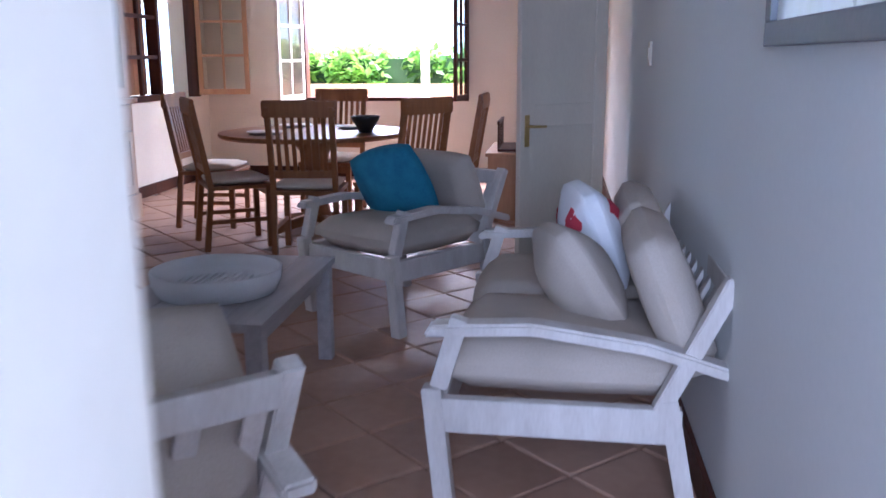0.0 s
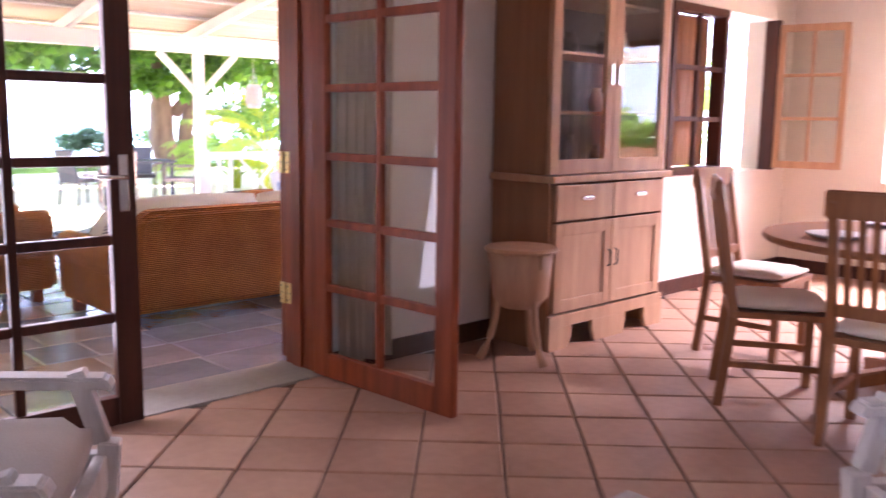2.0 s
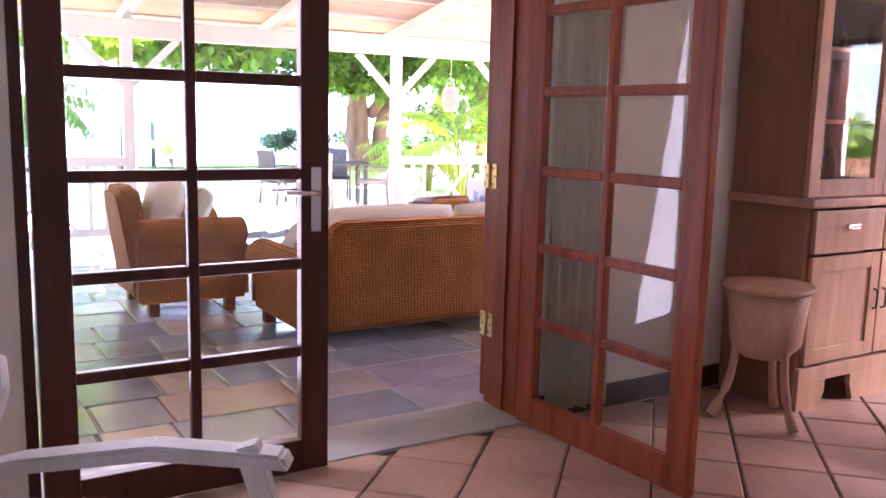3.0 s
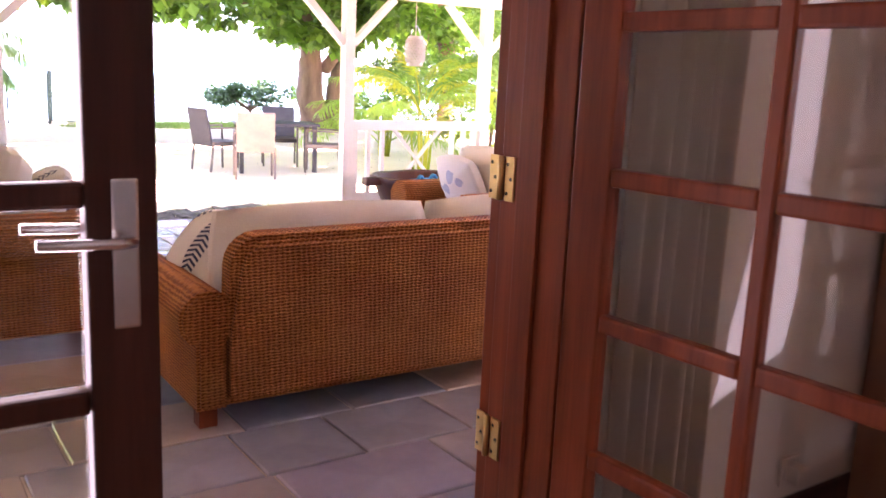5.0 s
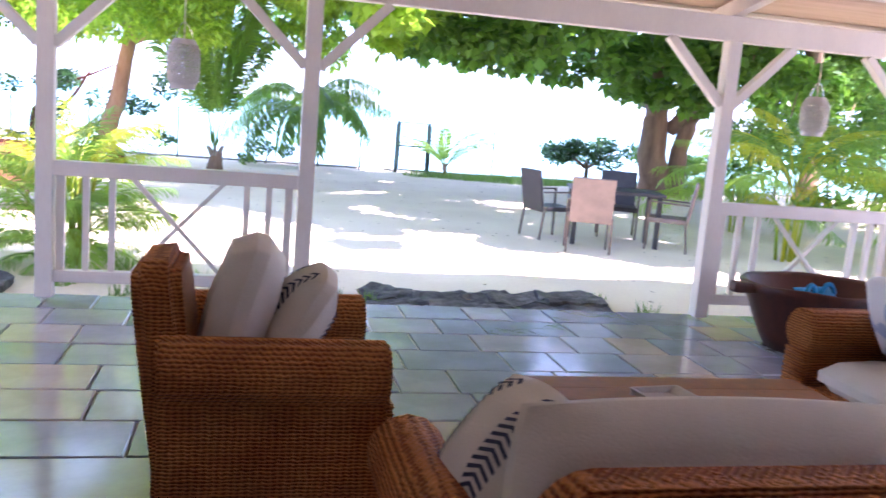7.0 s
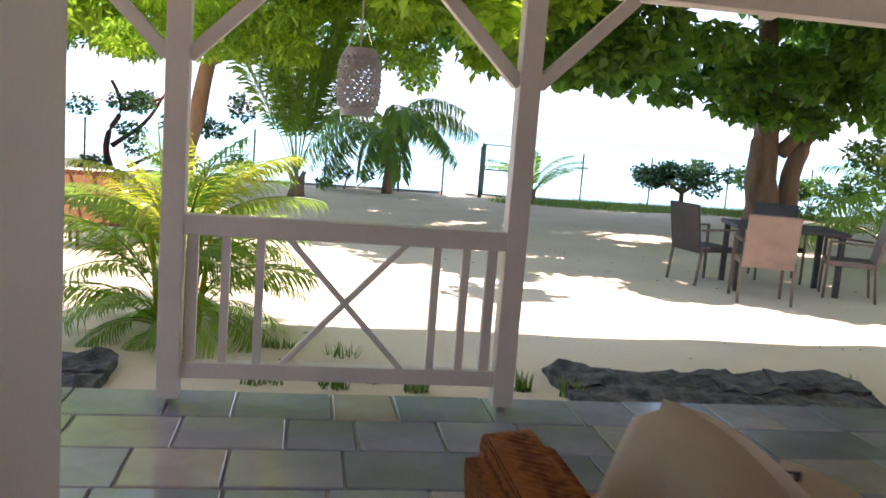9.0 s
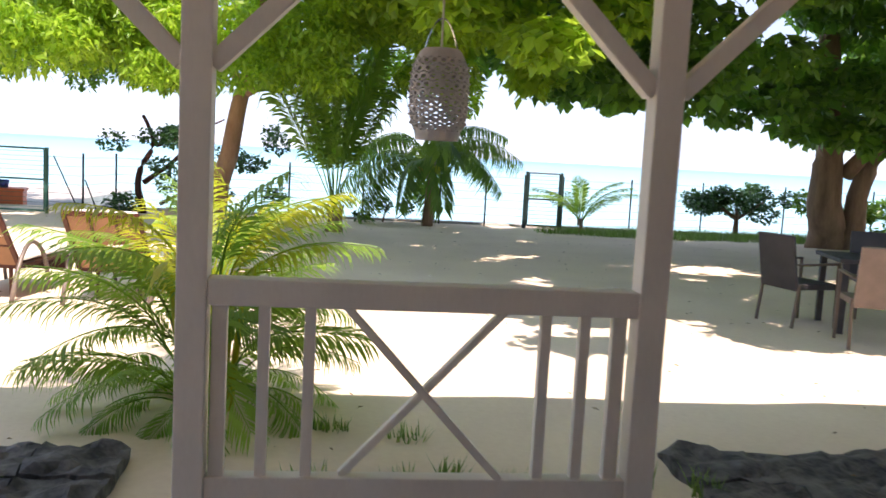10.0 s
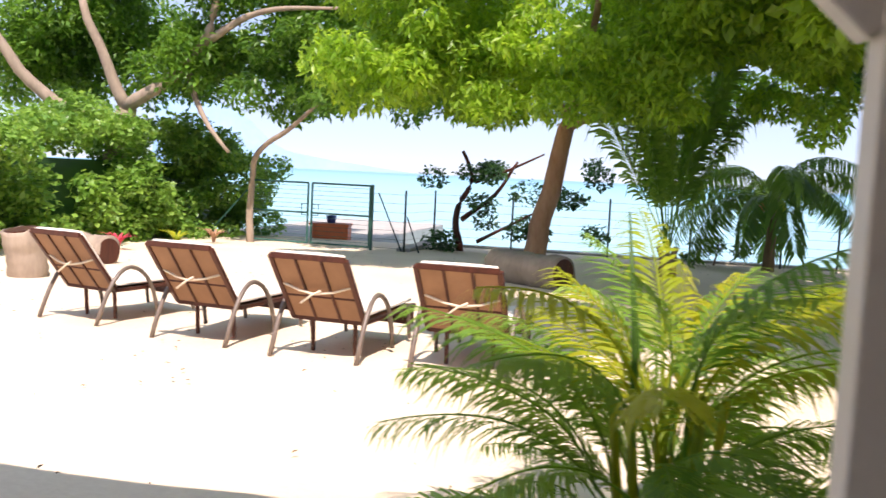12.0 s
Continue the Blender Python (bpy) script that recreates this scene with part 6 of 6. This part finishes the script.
def frond_mesh(name, L, droop, pairs, leaflet, mat, width=0.02, seed=0, vee=0.5, drop=0.25, start=0.16):
    """A feather palm frond from the origin, rising along z and bending to +x; leaflets bend twice."""
    rng = random.Random(seed)
    pts = arc((0, 0, 0), (L * 0.10, 0, L * 0.66), (L * math.sin(droop), 0, L * (0.62 + 0.36 * math.cos(droop))), 14)
    bm = tube(pts, [0.010 * (1 - 0.8 * i / 14) + 0.002 for i in range(15)], 5)
    for i in range(pairs):
        t = start + (0.99 - start) * i / (pairs - 1)
        f = t * 14
        k = min(int(f), 13)
        p = pts[k].lerp(pts[k + 1], f - k)
        d = (pts[k + 1] - pts[k]).normalized()
        side = Vector((0, 1, 0))
        nrm = d.cross(side)
        ll = leaflet * math.sin(math.pi * (0.14 + 0.76 * (t - start) / (1 - start))) ** 0.7 * rng.uniform(0.8, 1.12)
        for s in (-1, 1):
            o = (d * (0.6 + 0.5 * t) + side * s * rng.uniform(0.65, 0.9) - nrm * vee * rng.uniform(0.2, 1.0)).normalized()
            q = p + o * ll * 0.4
            r = p + o * ll * 0.75 + Vector((0, 0, -drop * ll * rng.uniform(0.2, 0.5)))
            e = p + o * ll + Vector((0, 0, -drop * ll * rng.uniform(0.7, 1.4)))
            wv = o.cross(nrm).normalized() * width
            a = [bm.verts.new(v) for v in (p, q + wv, q - wv, r + wv * 0.7, r - wv * 0.7, e)]
            bm.faces.new((a[0], a[1], a[2]))
            bm.faces.new((a[1], a[3], a[4], a[2]))
            bm.faces.new((a[3], a[5], a[4]))
    me = bpy.data.meshes.new(name)
    bm.to_mesh(me)
    bm.free()
    me.materials.append(mat)
    return me


def add_fronds(t, me_list, n, z, lean, seed, spread=0.0, scale=(0.85, 1.1), az=None, roll=12):
    rng = random.Random(seed)
    for i in range(n):
        o = new("frond", rng.choice(me_list))
        o.parent = t
        a = (360 * i / n * 2.618 + rng.uniform(-15, 15)) if az is None else rng.uniform(*az)
        r = rng.uniform(0, spread)
        o.matrix_basis = pose(r * math.cos(radians(a)), r * math.sin(radians(a)), rng.uniform(*z), 0, 0, a) @ pose(0, 0, 0, rng.uniform(-roll, roll), rng.uniform(*lean), 0) @ Matrix.Scale(rng.uniform(*scale), 4)


F_A = [frond_mesh("frond", 1.2, radians(72), 36, 0.36, M_FROND, 0.0120, i, 0.5, 0.35, 0.28) for i in range(4)]
F_Y = [frond_mesh("frond", 1.15, radians(62), 36, 0.34, M_FROND_YELLOW, 0.0120, i + 9, 0.5, 0.35, 0.28) for i in range(3)]
F_C = [frond_mesh("frond", 2.5, radians(112), 54, 0.62, M_FROND_DARK, 0.026, i + 20, 0.5, 0.8) for i in range(3)]
F_U = [frond_mesh("frond", 4.0, radians(17), 70, 0.75, M_FROND, 0.034, i + 30, 0.5, 0.6, 0.2) for i in range(3)]
F_S = [frond_mesh("frond", 1.15, radians(55), 30, 0.32, M_FROND, 0.018, i + 40, 0.3, 0.25) for i in range(2)]


def areca(x, y, label, n, ny, seed, stems=5, lean=(8, 62), scale=(0.85, 1.15), z=(0.1, 0.5)):
    t = thing("areca_palm", label, "palm", pose(x, y, ground_z(y)), "areca palms")
    rng = random.Random(seed)
    for i in range(stems):
        a = rng.uniform(0, 6.28)
        r = rng.uniform(0.03, 0.16)
        part("stem", tube([(r * math.cos(a), r * math.sin(a), -0.05), (1.3 * r * math.cos(a), 1.3 * r * math.sin(a), 0.35), (1.7 * r * math.cos(a), 1.7 * r * math.sin(a), 0.75)], [0.025, 0.02, 0.012], 7), M_FROND_YELLOW, t, smooth=True)
    add_fronds(t, F_A, n, z, lean, seed, 0.16, scale)
    add_fronds(t, F_Y, ny, (z[0] + 0.15, z[1] + 0.1), (lean[0], lean[1] * 0.8), seed + 1, 0.12, scale)
    return t


AP = areca(-0.26, 1.75, "bushy areca palm with yellow tips by the terrace", 16, 12, 51, 8, (-16, 14), (0.5, 0.74), (0.2, 0.62))
part("spear_leaf", tube([(-0.10, 0.0, 0.4), (-0.11, 0.0, 0.9), (-0.16, 0.0, 1.36)], [0.012, 0.016, 0.004], 6), M_FROND_DARK, AP, "unopened green spear leaf", True)
add_fronds(AP, F_A, 40, (0.05, 0.45), (-5, 42), 52, 0.22, (0.42, 0.62), roll=35)
add_fronds(AP, F_A, 14, (0.02, 0.2), (40, 70), 58, 0.2, (0.4, 0.55), roll=30)
areca(7.9, 4.1, "tall yellow-green areca palm beyond the railing", 9, 10, 53, 6, (5, 38), (0.9, 1.15), (0.5, 1.0))
areca(9.6, 2.6, "green areca palm at the edge of the yard", 20, 4, 55, 6, (6, 45), (0.9, 1.2), (0.3, 0.9))
areca(11.2, 4.6, "green areca palm at the edge of the yard", 20, 4, 57, 6, (6, 45), (1.1, 1.4), (0.3, 0.9))
areca(9.0, 7.2, "green areca palm under the almond tree", 18, 3, 59, 6, (6, 50), (0.9, 1.2), (0.2, 0.8))


def coconut(x, y, h, label, n, meshes, lean, seed, r=0.16, scale=(0.85, 1.1), nuts=0):
    t = thing("coconut_palm", label, "palm", pose(x, y, ground_z(y)), "coconut palms")
    pts = [(0, 0, -0.1), (0.02, 0, h * 0.4), (0.05, 0.02, h)]
    part("trunk", tube(pts, [r, r * 0.72, r * 0.6], 12), M_BARK, t, smooth=True)
    for i in range(8):
        a = 0.8 * i
        part("leaf_base", tube([(0.4 * r * math.cos(a), 0.4 * r * math.sin(a), h * 0.75), (0.9 * r * math.cos(a), 0.9 * r * math.sin(a), h + 0.12)], [0.05, 0.02], 6), M_BARK_PALE, t)
    add_fronds(t, meshes, n, (h - 0.05, h + 0.08), lean, seed, 0.04, scale)
    for i in range(nuts):
        a = 1.2 * i
        part("coconut", lathe([(0.001, -0.13), (0.08, -0.08), (0.1, 0), (0.06, 0.09), (0.001, 0.12)], 10), M_ORANGE if i % 2 else M_FROND_YELLOW, t, smooth=True).location = (0.2 * math.cos(a), 0.2 * math.sin(a), h - 0.12)


coconut(0.30, 15.2, 0.45, "stemless young coconut palm with tall upright fronds", 15, F_U, (-4, 13), 61, 0.22)
coconut(2.6, 18.6, 1.55, "short dark-stemmed coconut palm with drooping fronds", 20, F_C, (0, 66), 63, 0.15, (0.8, 1.05), 5)
coconut(6.55, 18.6, 0.25, "small young coconut palm by the gate", 12, F_S, (-10, 28), 65, 0.07, (0.9, 1.2))

# green masses at the edge of the yard
for i, (x, y, w, d, h, nn, mat, lab) in enumerate(((13.0, 6.0, 2.4, 4.5, 2.6, 13000, M_HEDGE, "tangled bright green shrubs edging the yard"), (15.5, 12.0, 3.0, 3.5, 3.2, 9000, M_LEAF, "dense green shrubs behind the garden table"), (11.5, 0.2, 1.2, 2.0, 2.2, 6000, M_HEDGE, "tall leafy shrub at the terrace end"))):
    t = thing("shrub", lab, "shrub", group="yard edge shrubs")
    rng = random.Random(70 + i)
    for k in range(9):
        a, b = rng.uniform(-w, w) * 0.7, rng.uniform(-d, d) * 0.7
        part("stem", tube([(x + a, y + b, ground_z(y) - 0.1), (x + a + rng.uniform(-0.2, 0.2), y + b, 0.8), (x + a + rng.uniform(-0.5, 0.5), y + b + rng.uniform(-0.3, 0.3), h * 0.8)], [0.035, 0.028, 0.012], 6), M_BARK, t, smooth=True)
    leaf_cloud("foliage", blobs(80 + i, 44, (x - w, x + w), (y - d, y + d), (0.3, h), (0.3, 0.7)), nn, 0.17, mat, t, 90 + i, 0.4, shape=0.9)

# grass on the bank and tufts by the terrace
gr = thing("beach_grass", "low green beach grass along the fence", "grass", kind="stuff")


def blades(name, spots, n, size, mat, parent, seed):
    rng = np.random.RandomState(seed)
    S = np.array(spots)[rng.randint(0, len(spots), n)]
    ang, rr = rng.uniform(0, 6.283, n), np.sqrt(rng.uniform(0, 1, n))
    x, y = S[:, 0] + S[:, 2] * rr * np.cos(ang), S[:, 1] + S[:, 3] * rr * np.sin(ang)
    z = -0.10 - 0.019 * np.maximum(0, y)
    h = size * rng.uniform(0.5, 1.2, n)
    a = rng.uniform(0, 6.283, n)
    dx, dy = np.cos(a), np.sin(a)
    w = 0.006 + 0.012 * size
    lean = h * rng.uniform(0.1, 0.8, n)
    v = np.stack([np.stack([x - dy * w, y + dx * w, z], 1), np.stack([x + dy * w, y - dx * w, z], 1), np.stack([x + dx * lean, y + dy * lean, z + h], 1)], 1).reshape(-1, 3)
    me = bpy.data.meshes.new(name)
    me.from_pydata(v.tolist(), [], np.arange(3 * n).reshape(n, 3).tolist())
    me.materials.append(mat)
    ob = new(name, me)
    ob.parent = parent


blades("bank_grass", [(8.0, 18.0, 2.8, 1.0), (10.5, 18.8, 3.0, 1.2), (14, 19.2, 3.0, 1.4)], 9000, 0.2, M_GRASS, gr, 3)
gr2 = thing("grass_tufts", "small weeds in the sand by the terrace", "grass", kind="stuff")
blades("tufts", [(0.35, 0.62, 0.12, 0.05), (0.72, 0.6, 0.08, 0.05), (0.95, 0.75, 0.06, 0.05), (1.18, 0.62, 0.07, 0.05), (0.8, 1.3, 0.1, 0.08), (2.06, 0.6, 0.07, 0.1), (0.4, 1.4, 0.12, 0.06), (4.3, 0.6, 0.1, 0.06), (4.0, 0.9, 0.08, 0.05), (1.8, 0.7, 0.06, 0.04)], 420, 0.11, M_GRASS, gr2, 5)
lt = thing("leaf_litter", "dry fallen leaves scattered over the sand", "leaves", kind="stuff")


def litter(n, seed):
    rng = np.random.RandomState(seed)
    x, y = rng.uniform(-9, 10, n), rng.uniform(0.5, 17, n)
    z = -0.09 - 0.019 * y + 0.03
    s = rng.uniform(0.008, 0.03, n)
    a = rng.uniform(0, 6.283, n)
    dx, dy = np.cos(a) * s, np.sin(a) * s
    v = np.stack([np.stack([x - dx, y - dy, z], 1), np.stack([x + dy * 0.4, y - dx * 0.4, z + 0.008], 1), np.stack([x + dx, y + dy, z + 0.004], 1), np.stack([x - dy * 0.4, y + dx * 0.4, z + 0.008], 1)], 1).reshape(-1, 3)
    me = bpy.data.meshes.new("leaves")
    me.from_pydata(v.tolist(), [], np.arange(4 * n).reshape(n, 4).tolist())
    me.materials.append(M_PEBBLE)
    new("leaves", me).parent = lt


litter(900, 6)

# side terrace seen through the far window
sp = thing("side_post", "white timber post with braces outside the window", "post", pose(9.2, -7.9, 0))
part("shaft", boxes((-0.05, 0.05, -0.05, 0.05, -0.1, 2.05), bevel=0.005), M_PAINT, sp)
for s in (-1, 1):
    part("brace", bar((0, s * 0.04, 1.45), (0, s * 0.55, 2.0), 0.06, 0.07), M_PAINT, sp)
part("beam", boxes((-0.06, 0.06, -6, 6, 2.05, 2.2), bevel=0.006), M_PAINT, sp)
structure("side_wall", boxes((9.6, 9.75, -14, -5.6, -0.1, 0.95), bevel=0.01), M_BARK_RED, "low ochre garden wall outside the window", "wall")
sh = thing("hedge", "leafy green hedge outside the far window", "hedge")
# dark box added behind the leaves as the hedge's inner shade
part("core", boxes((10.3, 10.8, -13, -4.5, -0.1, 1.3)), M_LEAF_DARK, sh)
leaf_cloud("foliage", blobs(95, 46, (10.0, 10.9), (-13, -4.5), (0.4, 1.4), (0.3, 0.5)), 15000, 0.15, M_HEDGE, sh, 96, 0.3, shape=1.2)
# ---- paving, last ----


def tile_mesh(name, w, d, mat, bev=0.006):
    bm = boxes((-w / 2, w / 2, -d / 2, d / 2, -0.02, 0))
    top = [e for e in bm.edges if all(v.co.z > -0.001 for v in e.verts)]
    bmesh.ops.bevel(bm, geom=top, offset=bev, segments=1, affect="EDGES")
    me = bpy.data.meshes.new(name)
    bm.to_mesh(me)
    bm.free()
    me.materials.append(mat)
    return me


def terracotta():
    floor_ob = bpy.data.objects["floor"]
    s, g = 0.33, 0.009
    me = tile_mesh("tile", s - g, s - g, M_TERRA)
    rng = random.Random(4)
    c, sn = math.cos(radians(44.5)), math.sin(radians(44.5))
    cells = []
    for i in range(-60, 60):
        for j in range(-60, 60):
            u, v = -3.165 + (i + 0.5) * s, 6.358 + (j + 0.5) * s
            x, y = c * u + sn * v, sn * u - c * v
            if -5.1 < x < RX1 + 0.1 and RY0 - 0.1 < y < WY0 + 0.1:
                cells.append(((x - 1.6) ** 2 + (y + 7.5) ** 2, x, y))
    cells.sort()
    for _, x, y in cells[:300]:
        o = new("tile", me)
        o.parent = floor_ob
        o.matrix_basis = pose(x, y, rng.uniform(-0.0015, 0.0015), rng.uniform(-0.2, 0.2), rng.uniform(-0.2, 0.2), 44.5 + rng.choice((0, 90, 180, 270)))
    bm = bmesh.new()
    verts, faces = [], []
    h = (s - g) / 2
    for _, x, y in cells[300:]:
        k = len(verts)
        for a, b in ((-h, -h), (h, -h), (h, h), (-h, h)):
            verts.append((x + c * a - sn * b, y + sn * a + c * b, 0))
            verts.append((x + c * a - sn * b, y + sn * a + c * b, -0.02))
        faces.append((k, k + 2, k + 4, k + 6))
        for q in range(4):
            faces.append((k + 2 * q, k + 2 * q + 1, k + (2 * q + 3) % 8, k + (2 * q + 2) % 8))
    bm.free()
    m2 = bpy.data.meshes.new("far_tiles")
    m2.from_pydata(verts, [], faces)
    m2.materials.append(M_TERRA_I)
    o = new("far_tiles", m2)
    o.parent = floor_ob
    tagged(o, "terracotta tiles in the far part of the room", kind="stuff")


terracotta()


def slates():
    floor_ob = bpy.data.objects["terrace_floor"]
    rng = random.Random(8)
    rowh = 0.375
    widths = (0.30, 0.375, 0.45, 0.6)
    meshes = {w: tile_mesh("slate_slab", w - 0.011, rowh - 0.011, M_SLATE, 0.005) for w in widths}
    cells = []
    y = WY1 + 0.03 + rowh / 2
    while y < 0.22:
        x = -9 + rng.uniform(0, 0.4)
        while x < 11.4:
            w = rng.choice(widths)
            cells.append((max(abs(x + w / 2 - 2.0) - 2.0, 0) + 0.0 * y, x + w / 2, min(y, 0.22 - rowh / 2 + 0.02), w))
            x += w
        y += rowh
    cells.sort()
    for _, x, yy, w in cells[:300]:
        o = new("slate_slab", meshes[w])
        o.parent = floor_ob
        o.matrix_basis = pose(x, yy, rng.uniform(-0.002, 0.002), rng.uniform(-0.25, 0.25), rng.uniform(-0.25, 0.25), rng.choice((0, 180)))
    verts, faces = [], []
    for _, x, yy, w in cells[300:]:
        k = len(verts)
        a, b = w / 2 - 0.004, rowh / 2 - 0.004
        for p, q in ((-a, -b), (a, -b), (a, b), (-a, b)):
            verts.append((x + p, yy + q, 0))
            verts.append((x + p, yy + q, -0.02))
        faces.append((k, k + 2, k + 4, k + 6))
        for q in range(4):
            faces.append((k + 2 * q, k + 2 * q + 1, k + (2 * q + 3) % 8, k + (2 * q + 2) % 8))
    m2 = bpy.data.meshes.new("far_slates")
    m2.from_pydata(verts, [], faces)
    m2.materials.append(M_SLATE_I)
    o = new("far_slates", m2)
    o.parent = floor_ob
    tagged(o, "slate slabs at the ends of the terrace", kind="stuff")


slates()
